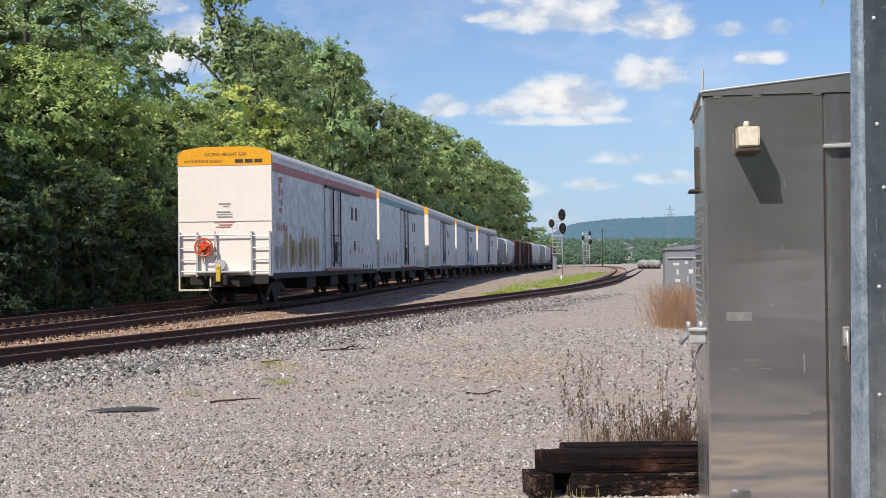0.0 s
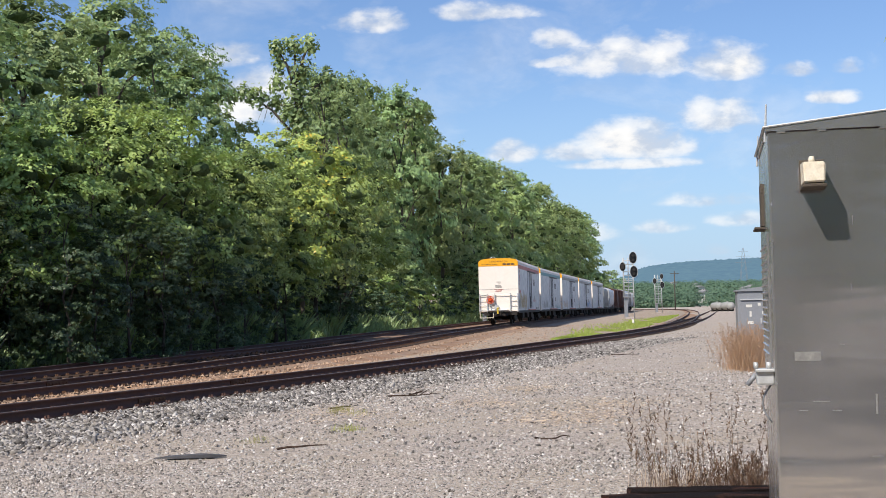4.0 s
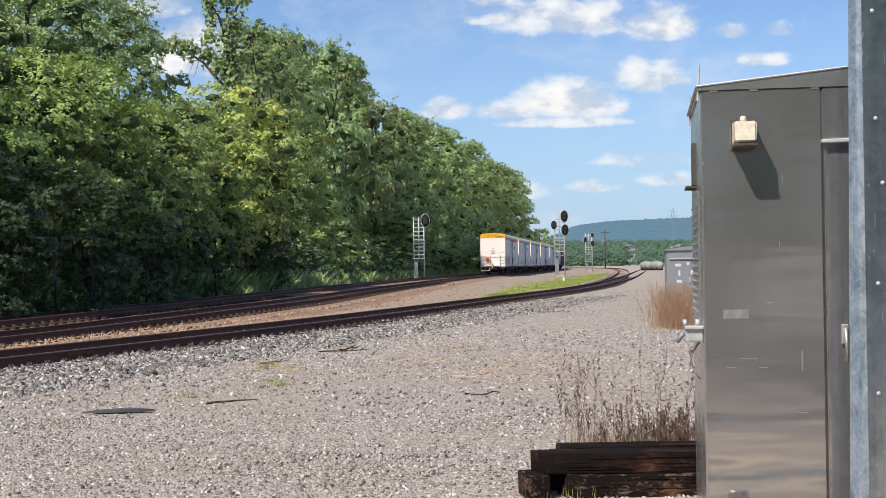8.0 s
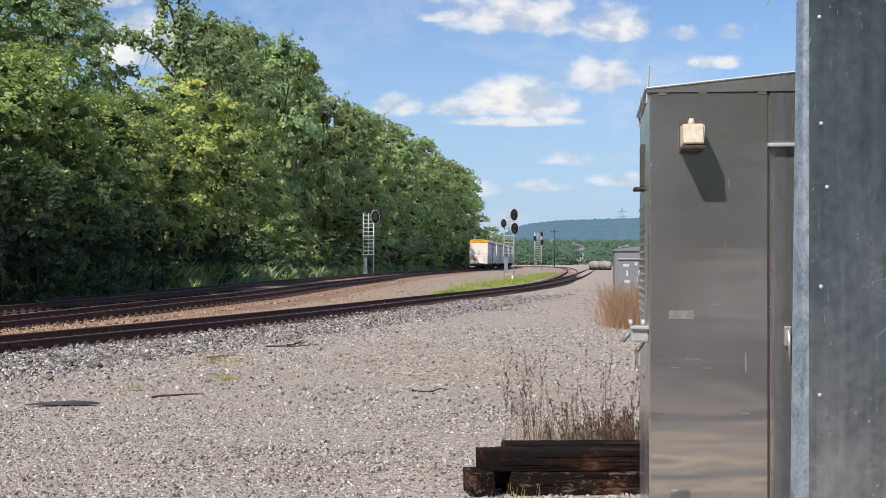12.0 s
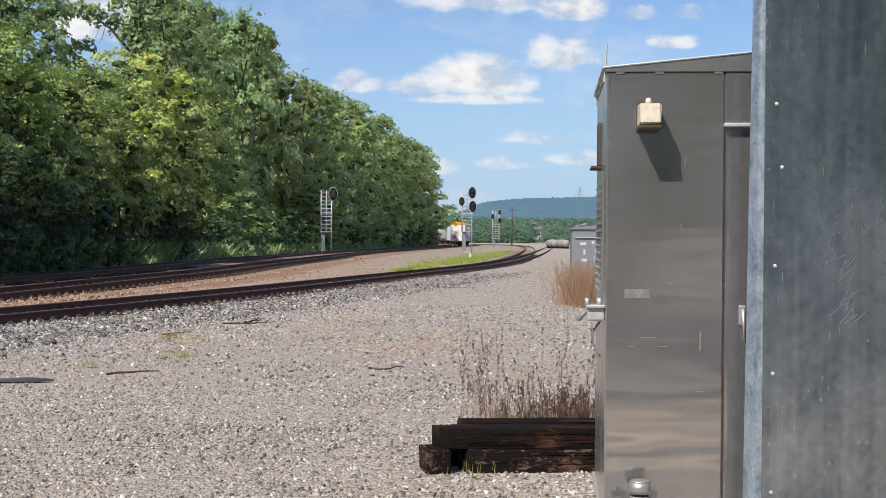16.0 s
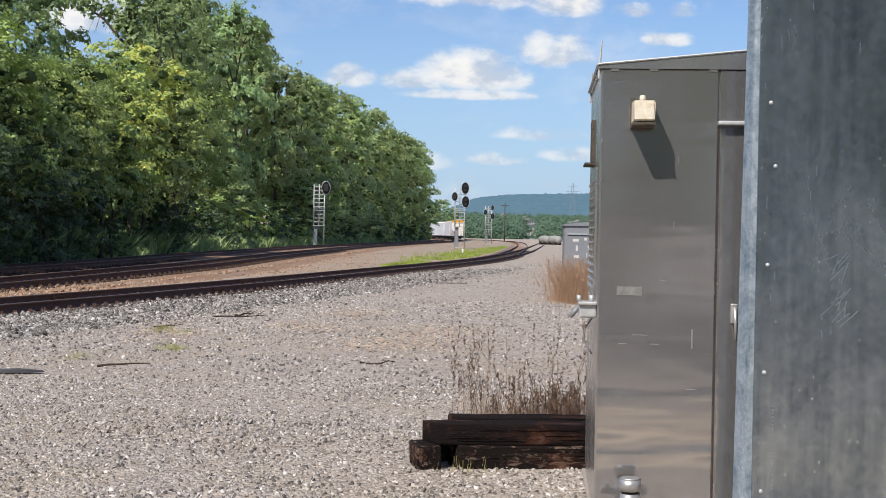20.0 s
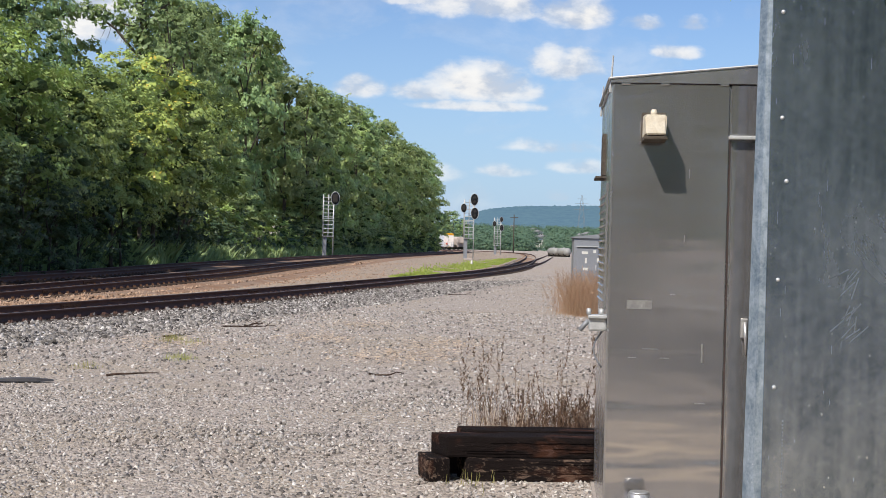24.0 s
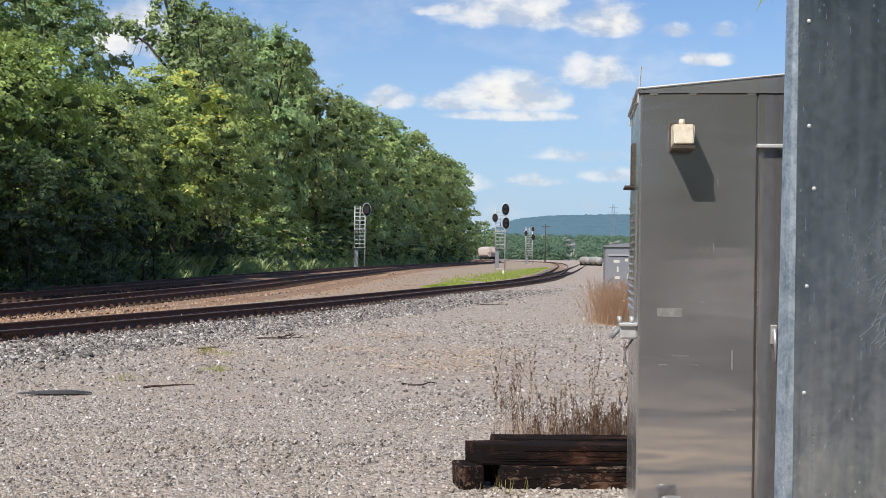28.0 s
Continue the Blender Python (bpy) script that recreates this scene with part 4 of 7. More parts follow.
def make_tree(name, label, seed, height, radius, base, n_leaf, leaf, lobes, mat, trunk_r, spread=0.3, category="tree", group="woods along the track", three=False):
    rng = np.random.default_rng(seed)
    tree = thing(name, label, category, group=group)
    v, f, centres = leaf_cloud(rng, height, radius, base, n_leaf, leaf, lobes, spread, 0.7, three)
    part("crown", quads_mesh("crown", v, f, mat), None, tree)
    part("inner_foliage", quads_mesh("inner_foliage", *lobe_cores(rng, centres), M_SHADE_CORE), None, tree)
    bm = bmesh.new()
    bends = [Vector((0, 0, -0.6))]
    steps = 6
    for i in range(1, steps + 1):
        bends.append(Vector((rng.normal() * 0.02 * height * i / steps, rng.normal() * 0.02 * height * i / steps, height * 0.86 * i / steps)))
    for i in range(steps):
        add_tube(bm, bends[i], bends[i + 1], trunk_r * (1 - i / steps * 0.9), trunk_r * (1 - (i + 1) / steps * 0.9), 8, False)
    part("trunk", bm, M_BARK, tree)
    for c in centres[np.argsort(-centres[:, 3])][:9 if height > 5 else 4]:
        t = min(max(c[2] / height - 0.18, 0.12), 0.8) * steps / 0.86
        i = min(int(t), steps - 1)
        a = bends[i].lerp(bends[i + 1], t - i)
        mid = a.lerp(Vector(c[:3]), 0.5) + Vector((0, 0, 0.04 * height))
        bm = bmesh.new()
        add_tube(bm, a, mid, trunk_r * 0.34, trunk_r * 0.22, 6, False)
        add_tube(bm, mid, Vector(c[:3]), trunk_r * 0.22, trunk_r * 0.07, 6, False)
        part("limb", bm, M_BARK, tree)
    return tree


def bank_z(x, y):
    left = line_x(MAIN, y) - 9.5 - x
    return min(left * 0.16, 6.0) if left > 0 else 0.0


PLACED = set()


def put_tree(kind, x, y, size, turn, z=None, stretch=1.0):
    z = bank_z(x, y) - 0.1 if z is None else z
    m = Matrix.LocRotScale((x, y, z), Euler((0, 0, turn)), (size, size, size * stretch))
    if kind not in PLACED:
        PLACED.add(kind)
        kind.matrix_basis = m
        return kind
    made = copy_thing(kind, Matrix())
    made.matrix_basis = m
    return made


def make_snag():
    """The half-dead tree draped with vines: bare limbs, hanging strands, a few leafy tufts."""
    rng = np.random.default_rng(77)
    tree = thing("vine_tree", "half-dead tree draped with hanging vines above the woods", "tree", group="woods along the track")
    bm = bmesh.new()
    add_tube(bm, (0, 0, -0.5), (0.2, 0, 7.5), 0.30, 0.2, 8, False)
    add_tube(bm, (0.2, 0, 7.5), (0.1, 0, 15.6), 0.2, 0.05, 8, False)
    part("trunk", bm, M_BARK, tree)
    arms = [((0.2, 0, 10.5), (-2.6, 0, 13.1)), ((0.2, 0, 12.0), (1.8, 0.3, 13.8)), ((0.15, 0, 13.0), (-0.8, -0.3, 15.4)), ((0.2, 0, 9.0), (1.9, 0.4, 11.0)), ((0.2, 0, 13.6), (1.0, -0.3, 15.6)), ((0.2, 0, 11.4), (-1.1, 0.6, 12.6))]
    for a, b in arms:
        mid = Vector(a).lerp(Vector(b), 0.5) + Vector((0, 0, 0.35))
        bm = bmesh.new()
        add_tube(bm, a, mid, 0.10, 0.07, 6, False)
        add_tube(bm, mid, b, 0.07, 0.025, 6, False)
        part("limb", bm, M_BARK, tree)
    # strands hang from the limbs
    bm = bmesh.new()
    for a, b in arms + [((0.2, 0, 9.5), (0.1, 0, 15.0))] * 3:
        for _ in range(9):
            t = rng.uniform(0.15, 0.8)
            p = Vector(a).lerp(Vector(b), t) + Vector((rng.normal() * 0.35, rng.normal() * 0.3, 0.1))
            q = p + Vector((rng.normal() * 0.2, rng.normal() * 0.2, -rng.uniform(0.3, 1.3)))
            add_tube(bm, p, q, 0.012, 0.006, 3, False)
    tagged(part("vine_tangle", bm, M_VINE, tree, "hanging brown vine strands"), kind="stuff")
    ps, outs = [], []
    tufts = [(b, 0.5, 150) for a, b in arms] + [((0.1, 0, 13.2), 0.7, 260), ((0.3, 0, 11.6), 0.8, 320), ((-0.9, 0, 13.6), 0.45, 140), ((0.0, 0, 8.2), 1.0, 400)] + [((0.0, 0, 15.5), 0.6, 200), ((0.5, 0, 14.2), 0.6, 220), ((-0.7, 0, 14.6), 0.5, 130), ((0.9, 0, 12.6), 0.6, 200), ((-0.2, 0, 12.0), 0.7, 260), ((0.5, 0, 10.4), 0.9, 420), ((-0.4, 0, 9.0), 1.1, 600), ((-1.9, 0, 12.9), 0.6, 200)]
    for c, r, k in tufts:
        w = rng.normal(size=(k, 3))
        w /= np.linalg.norm(w, axis=1)[:, None]
        ps.append(np.array(c) + w * r * rng.uniform(0.3, 1.15, (k, 1)) * np.array([1, 1, 1.15]))
        outs.append(w)
    v, f = leaf_quads(rng, np.concatenate(ps), np.concatenate(outs), 0.26)
    part("foliage", quads_mesh("foliage", v, f, M_LEAF), None, tree)
    return tree


def build_woods():
    tall = [make_tree("tree", "tall dark-green broadleaf tree in full summer leaf", s, 17.0, 4.4, 2.6, 15500, 0.215, 46, M_LEAF, 0.24, 0.20) for s in (3, 4, 5)]
    tall_far = [make_tree("tree", "tall broadleaf tree in the woods up the line", s, 17.0, 4.4, 1.6, 9500, 0.36, 40, m, 0.24, 0.27, three=True) for s, m in ((13, M_LEAF), (14, M_LEAF_OLIVE), (15, M_LEAF_OLIVE))]
    light = [make_tree("tree", "light-green broadleaf tree with dense low foliage", s, 9.5, 3.4, 2.8, 13500, 0.165, 38, M_LEAF_LIGHT, 0.14, 0.16) for s in (6, 7)]
    light_far = [make_tree("tree", "light-green young tree at the edge of the woods", s, 9.5, 3.4, 0.4, 6000, 0.31, 34, M_LEAF_LIGHT, 0.14, 0.2, three=True) for s in (16, 17)]
    tall_back = [make_tree("tree", "tall broadleaf tree, in deep rows and added out of view", s, 17.0, 4.4, 1.6, 4600, 0.52, 36, M_LEAF, 0.24, 0.33, three=True) for s in (33, 34, 35)]
    dark = [make_tree("tree", "understorey tree with shade-dark leaves at the foot of the woods", s, 17.0, 4.4, 0.8, 9500, 0.26, 44, M_LEAF_SHADE, 0.2, 0.20, three=True) for s in (43, 44)]
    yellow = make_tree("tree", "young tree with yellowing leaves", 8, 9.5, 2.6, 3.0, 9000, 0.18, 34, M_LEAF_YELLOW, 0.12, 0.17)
    shrub = [make_tree("bush", "leafy green bush at the foot of the woods", s, 3.6, 1.9, 0.0, 2300, 0.22, 18, m, 0.05, 0.14, "bush", three=True) for s, m in ((10, M_LEAF_SHADE), (11, M_LEAF_LIGHT))]
    shrub_far = [make_tree("bush", "green bush beside the far track", s, 3.6, 1.9, 0.0, 1000, 0.30, 12, m, 0.05, 0.18, "bush", three=True) for s, m in ((20, M_LEAF_SHADE), (21, M_LEAF_LIGHT))]
    rng = random.Random(12)
    # the front row of tall trees, each as high as the skyline stands over it
    y = 46.0
    while y < 352:
        back = (11.5 if y < 270 else 10.0) + (5.0 if 84 < y < 134 else 8.0 if 134 <= y < 156 else 0.0)
        x = line_x(MAIN, y) - back - rng.uniform(0, 1.5)
        u = x / y
        top = 1.6 + (skyline(u) + rng.uniform(-0.012, 0.006)) * y
        if not -0.232 < u < -0.135:
            wide = min(rng.uniform(0.92, 1.08) * (0.8 + 0.0016 * y), 1.15)
            k = put_tree((tall if y < 135 else tall_far)[rng.randrange(3)], x, y, wide, rng.uniform(0, 6.28))
            k.scale.z = (top - k.location.z) / 17.6
        y += 6.0 + 0.012 * y
    for u, v, y, kind in TREES:
        top = 1.6 + v * y
        z = bank_z(u * y, y)
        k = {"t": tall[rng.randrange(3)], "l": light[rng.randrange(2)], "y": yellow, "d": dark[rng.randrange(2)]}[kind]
        put_tree(k, u * y, y, (top - z) / (17.6 if kind in "td" else 9.9), rng.uniform(0, 6.28))
    # lower trees in front of the tall ones
    y = 112.0
    while y < 345:
        k = (light if y < 110 else light_far)[rng.randrange(2)] if rng.random() < 0.4 else (tall if y < 110 else tall_far)[rng.randrange(3)]
        h = rng.uniform(5.0, 9.0)
        made = put_tree(k, line_x(MAIN, y) - 9.6 - rng.uniform(0, 1.2) - (1.5 if 84 < y < 134 else 5.0 if 134 <= y < 156 else 0.0), y, h / (9.5 if k in light + light_far else 17.0), rng.uniform(0, 6.28))
        if k in tall + tall_far:
            made.scale = (0.7, 0.7, h / 17.0)
        y += 5.5 + 0.02 * y
    put_tree(make_snag(), -0.156 * 88, 88, 1.2, 0.0)
    # deeper rows close the gaps behind the front trees
    for y in range(44, 350, 10):
        x = line_x(MAIN, y) - 22 - rng.uniform(0, 4)
        u = x / y
        if -0.22 < u < -0.12:
            continue
        k = put_tree(tall_back[rng.randrange(3)], x, y + rng.uniform(-3, 3), 1.0, rng.uniform(0, 6.28))
        k.scale.z = max((1.6 + (skyline(u) - 0.02) * y - k.location.z) / 17.6, 0.4)
    # bushes along the edge: leaves coloured shade-dark, lit-light where the bank faces the sun
    y = 30.0
    while y < 384:
        for row in range(5 if y < 110 else 2):
            x = line_x(MAIN, y) - (8.4 if y < 220 else 7.6) - row * 1.9 - rng.uniform(0, 1.0)
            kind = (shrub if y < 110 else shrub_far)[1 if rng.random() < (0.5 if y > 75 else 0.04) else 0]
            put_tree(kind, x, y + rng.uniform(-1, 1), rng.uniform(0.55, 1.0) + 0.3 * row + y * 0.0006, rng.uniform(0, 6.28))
        y += (2.2 if y < 80 else 3.0) + y * 0.014
    for u, y in ((-0.079, 153), (-0.07, 166)):
        k = put_tree(tall_far[y % 3], u * y, y, 1.05, y)
        k.scale.z = (1.6 + (skyline(u) - 0.006) * y - k.location.z) / 17.6
    # the woods end in a slope of bushes right beside the far track
    for y in range(290, 392, 9):
        put_tree(light_far[y % 2], line_x(MAIN, y) - 8.6 - rng.uniform(0, 1), y, rng.uniform(0.5, 0.62), y)
    for u, v, y in ((0.066, 0.024, 505), (0.073, 0.026, 512), (0.0795, 0.020, 520), (0.058, 0.03, 500)):
        put_tree(tall_far[0], u * y, y, (1.6 + v * y) / 17.6, y, 0)
    # unseen tall trees added left of the view, to cast shade on the woods' foot
    for y in (16, 21, 26, 31, 36, 41):
        put_tree(tall_back[y % 3], line_x(MAIN, y) - 13.0 - 4.0 * (y % 2), y, 1.0, y)
    # unseen trees added behind the viewer, to darken what the sheet metal reflects
    for row, (y0, step) in enumerate(((-15.5, 6.2), (-22.0, 7.0))):
        for k in range(11):
            x = -32 + 3 * row + k * step
            put_tree(tall_back[(k + row) % 3], x, y0 + rng.uniform(-1.2, 1.2), rng.uniform(0.88, 1.05), rng.uniform(0, 6.28), 0)


SKY = np.array([(-0.42, 0.265), (-0.32, 0.255), (-0.28, 0.242), (-0.24, 0.222), (-0.222, 0.20), (-0.21, 0.17), (-0.205, 0.14), (-0.185, 0.138), (-0.18, 0.165), (-0.165, 0.185), (-0.14, 0.185), (-0.125, 0.182), (-0.106, 0.186),
                (-0.083, 0.180), (-0.068, 0.166), (-0.059, 0.150), (-0.049, 0.124), (-0.026, 0.118), (-0.006, 0.113), (0.0065, 0.095), (0.023, 0.092), (0.035, 0.073), (0.0495, 0.068), (0.058, 0.054), (0.066, 0.036)])


def skyline(u):
    """How steeply the eye looks up to the treetops in the direction u."""
    return float(np.interp(u, SKY[:, 0], SKY[:, 1]))


TREES = [
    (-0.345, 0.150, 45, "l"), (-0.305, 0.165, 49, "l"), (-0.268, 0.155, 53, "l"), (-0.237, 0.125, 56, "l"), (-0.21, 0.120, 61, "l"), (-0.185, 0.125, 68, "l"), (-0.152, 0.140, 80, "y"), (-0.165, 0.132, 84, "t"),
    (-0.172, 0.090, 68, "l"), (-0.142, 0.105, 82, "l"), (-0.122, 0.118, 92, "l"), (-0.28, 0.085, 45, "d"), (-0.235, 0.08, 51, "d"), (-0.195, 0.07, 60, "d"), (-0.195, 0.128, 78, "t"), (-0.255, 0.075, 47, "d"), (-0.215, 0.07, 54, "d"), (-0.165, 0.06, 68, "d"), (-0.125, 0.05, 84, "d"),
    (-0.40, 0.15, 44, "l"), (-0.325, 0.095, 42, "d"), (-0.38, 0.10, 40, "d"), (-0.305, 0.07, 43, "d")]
build_woods()


def build_weeds():
    """Tall weeds and grass along the foot of the woods: blades as one tangle."""
    rng = np.random.default_rng(21)
    n = 30000
    y = 28 * (300 / 28) ** rng.uniform(size=n)
    x = np.interp(y, MAIN[:, 1], MAIN[:, 0]) - 6.9 - np.abs(rng.normal(0, 1.1, n)) - 0.4
    h = rng.uniform(0.3, 1.0, n) * (0.8 + 0.4 * np.sin(y * 0.7)) * np.interp(y, [60, 110], [1.7, 1.0])
    lean = rng.normal(0, 0.35, (n, 2)) * h[:, None]
    w = 0.03 + 0.0004 * y
    ang = rng.uniform(0, math.pi, n)
    dx, dy = np.cos(ang) * w, np.sin(ang) * w
    b = np.stack([x, y, np.zeros(n)], 1)
    v = np.stack([b - np.stack([dx, dy, 0 * w], 1), b + np.stack([dx, dy, 0 * w], 1),
                  b + np.stack([lean[:, 0] * 0.5 + dx, lean[:, 1] * 0.5 + dy, h * 0.65], 1), b + np.stack([lean[:, 0], lean[:, 1], h], 1)], 1).reshape(-1, 3)
    ob = new("weeds", quads_mesh("weeds", v, np.arange(len(v)).reshape(-1, 4), M_LEAF))
    tagged(ob, "tall green weeds along the foot of the woods", "weeds", kind="stuff")


build_weeds()

# ---- the train ----
REAR_Y = np.array([(0, 44.0), (0.5, 51.4), (1, 59.2), (1.5, 67.2), (2, 75.2), (2.5, 83.2), (4.5, 115.5), (5, 123.0), (6, 139.0), (7, 154.0), (8, 170.5), (9, 187.0), (10, 203.0), (11, 219.5), (12, 235.5), (15, 283.0),
                   (17, 315.0), (20, 362.0), (23, 410.0), (28, 490.0)])   # where the last car's end stands at each time


def line_length(line):
    return np.concatenate([[0], np.cumsum(np.linalg.norm(np.diff(line, axis=0), axis=1))])


MAIN_LENGTH = line_length(MAIN)


def car_pose(line, seg, s, half, z_of):
    """A car whose middle is s metres along the line: both trucks stand on it. The car's +y is ahead."""
    xa, ya, xb, yb = (float(np.interp(q, seg, line[:, c])) for q in (s - half, s + half) for c in (0, 1))
    za, zb = z_of(ya), z_of(yb)
    return pose((xa + xb) / 2, (ya + yb) / 2, (za + zb) / 2, math.degrees(math.atan2(zb - za, 2 * half)), 0, math.degrees(-math.atan2(xb - xa, yb - ya)))


def wheel_mesh():
    bm = bmesh.new()
    add_tube(bm, (-0.07, 0, 0), (0.05, 0, 0), 0.42, 0.42, 18)
    add_tube(bm, (-0.1, 0, 0), (-0.07, 0, 0), 0.45, 0.45, 18)
    add_tube(bm, (0.05, 0, 0), (0.12, 0, 0), 0.13, 0.1, 10)
    return mesh_of(bm, "wheel", M_BLACK)


WHEEL = wheel_mesh()


def truck_mesh():
    bm = bmesh.new()
    for sx in (-1.0, 1.0):
        side = [(-1.28, 0.36), (-1.05, 0.36), (-0.75, 0.50), (-0.42, 0.22), (0.42, 0.22), (0.75, 0.50), (1.05, 0.36), (1.28, 0.36), (1.28, 0.56), (0.95, 0.66), (0.45, 0.74), (-0.45, 0.74), (-0.95, 0.66), (-1.28, 0.56)]
        ends = [[bm.verts.new((sx + t, y, z)) for y, z in side] for t in (-0.07, 0.07)]
        k = len(side)
        for i in range(k):
            bm.faces.new((ends[0][i], ends[0][(i + 1) % k], ends[1][(i + 1) % k], ends[1][i]))
        bm.faces.new(ends[0][::-1])
        bm.faces.new(ends[1])
    add_box(bm, -1.05, 1.05, -0.22, 0.22, 0.42, 0.78)
    for y in (-0.88, 0.88):
        add_tube(bm, (-0.75, y, 0.42), (0.75, y, 0.42), 0.08, 0.08, 8)
    bmesh.ops.recalc_face_normals(bm, faces=bm.faces)
    return mesh_of(bm, "truck", M_BLACK)


TRUCK = truck_mesh()


def add_trucks(car, half):
    for y in (-half, half):
        truck = part("truck", TRUCK, None, car, at=pose(0, y, 0))
        for wy in (-0.88, 0.88):
            part("wheel", WHEEL, None, truck, at=pose(0.80, wy, 0.42))
            part("wheel", WHEEL, None, truck, at=pose(-0.80, wy, 0.42, 0, 0, 180))


def words(text, size, mat, parent, at, name="lettering"):
    """Painted words in the built-in font, as a flat mesh."""
    curve = bpy.data.curves.new(name, "FONT")
    curve.body, curve.size, curve.align_x = text, size, "CENTER"
    ob = bpy.data.objects.new("text", curve)
    me = bpy.data.meshes.new_from_object(ob)
    bpy.data.objects.remove(ob)
    me.materials.clear()
    me.materials.append(mat)
    return tagged(part(name, me, None, parent, at=at), kind="stuff")


def scrawl(rng, y0, y1, z0, z1, strokes, fat):
    """Spray-painted bubble shapes on a car's right side: a row of lobed patches, 3 mm proud."""
    bm = bmesh.new()
    for i in range(strokes):
        cy = y0 + (y1 - y0) * (i + rng.uniform(0.2, 0.8)) / strokes
        top, low = rng.uniform(0.65, 1.0), rng.uniform(0, 0.12)
        w = fat * rng.uniform(0.5, 1.0)
        ring = []
        for k in range(14):
            a = 2 * math.pi * k / 14
            r = 1 + 0.22 * math.sin(3 * a + i)
            ring.append(bm.verts.new((0, cy + math.cos(a) * w * r, z0 + (z1 - z0) * (low + (top - low) * (0.5 + 0.5 * math.sin(a) * min(r, 1.05))))))
        bm.faces.new(ring)
    return bm


def make_reefer(label, stripe, paint=(), rear=False, seed=1):
    car = thing("refrigerator_car", label, "freight car", group="freight train")
    rng = random.Random(seed)
    outline = [(-1.53, 0.95), (1.53, 0.95), (1.53, 4.86), (1.42, 5.02), (0.75, 5.13), (-0.75, 5.13), (-1.42, 5.02), (-1.53, 4.86)]
    part("body", add_profile(bmesh.new(), outline, -11.05, 11.05), M_SIDE, car)
    part("roof", add_profile(bmesh.new(), [(-1.56, 4.83), (1.56, 4.83), (1.56, 4.90), (1.44, 5.05), (0.75, 5.16), (-0.75, 5.16), (-1.44, 5.05), (-1.56, 4.90)], -11.0, 11.0), M_WHITE, car)
    band = [(-1.55, 4.56), (1.55, 4.56), (1.55, 4.90), (1.38, 5.08), (0.75, 5.17), (-0.75, 5.17), (-1.38, 5.08), (-1.55, 4.90)]
    part("end_band", add_profile(bmesh.new(), band, -11.16, -11.0), M_ORANGE, car, "orange band across the top of the car end")
    part("end_wall", add_profile(bmesh.new(), [(-1.55, 0.97), (1.55, 0.97), (1.55, 4.556), (-1.55, 4.556)], -11.15, -11.0), M_WHITE, car)
    part("end_wall", add_profile(bmesh.new(), [(-1.55, 0.97), (1.55, 0.97), (1.55, 4.9), (-1.55, 4.9)], 11.0, 11.12), M_WHITE, car)
    part("underframe", box(-0.5, 0.5, -11.3, 11.3, 0.62, 0.94), M_BLACK, car)
    part("side_sill", box(1.42, 1.555, -11.0, 11.0, 0.86, 1.05), M_BLACK, car)
    part("side_sill", box(-1.555, -1.42, -11.0, 11.0, 0.86, 1.05), M_BLACK, car)
    for y in (-4.2, 0.6, 4.6):
        part("tank", box(-1.1, 1.25, y, y + 1.7, 0.42, 0.86, 0.05), M_BLACK, car)
    part("stripe", box(1.53, 1.536, -10.9, 10.9, 4.36, 4.66), stripe, car, "faded stripe along the top of the side")
    # plug door with its locking rods
    door = part("door", box(1.53, 1.575, -2.1, 2.1, 1.15, 4.32, 0.01), M_SIDE, car)
    for y in (-1.0, -0.55, 0.55, 1.0):
        part("locking_rod", tube((1.61, y, 1.2), (1.61, y, 4.3), 0.026, 0.026, 6), M_BLACK if y in (-0.55, 1.0) else M_GREY, door)
    part("door_track", box(1.56, 1.66, -2.2, 5.6, 4.28, 4.38), M_INK, door)
    part("door_track", box(1.56, 1.66, -2.2, 5.6, 1.05, 1.13), M_RED, door)
    bm = bmesh.new()
    for z in (1.35, 1.7, 2.1, 2.45):
        add_tube(bm, (1.62, -1.05, z), (1.62, 1.05, z), 0.02, 0.02, 5)
    add_box(bm, 1.6, 1.64, -0.15, 0.15, 1.4, 2.2)
    part("door_gear", bm, M_INK, door)
    for y in (3.9, 5.0):
        part("placard", box(1.53, 1.54, y, y + 0.5, 3.2, 3.75), M_INK, car)
    part("placard", box(1.53, 1.54, 4.6, 5.0, 1.9, 2.3), M_INK, car)
    for y in (-10.8, 10.2):
        bm = bmesh.new()
        for z in (1.2, 1.55, 1.9, 2.25, 2.6):
            add_tube(bm, (1.6, y, z), (1.6, y + 0.5, z), 0.018, 0.018, 5)
        part("side_ladder", bm, M_GREY, car)
    for mat, y0, y1, z0, z1, n, fat, look_ in paint:
        tagged(part("graffiti", scrawl(rng, y0, y1, z0, z1, n, fat), mat, car, look_, at=pose(1.5345, 0, 0)), kind="stuff")
    add_trucks(car, 8.5)
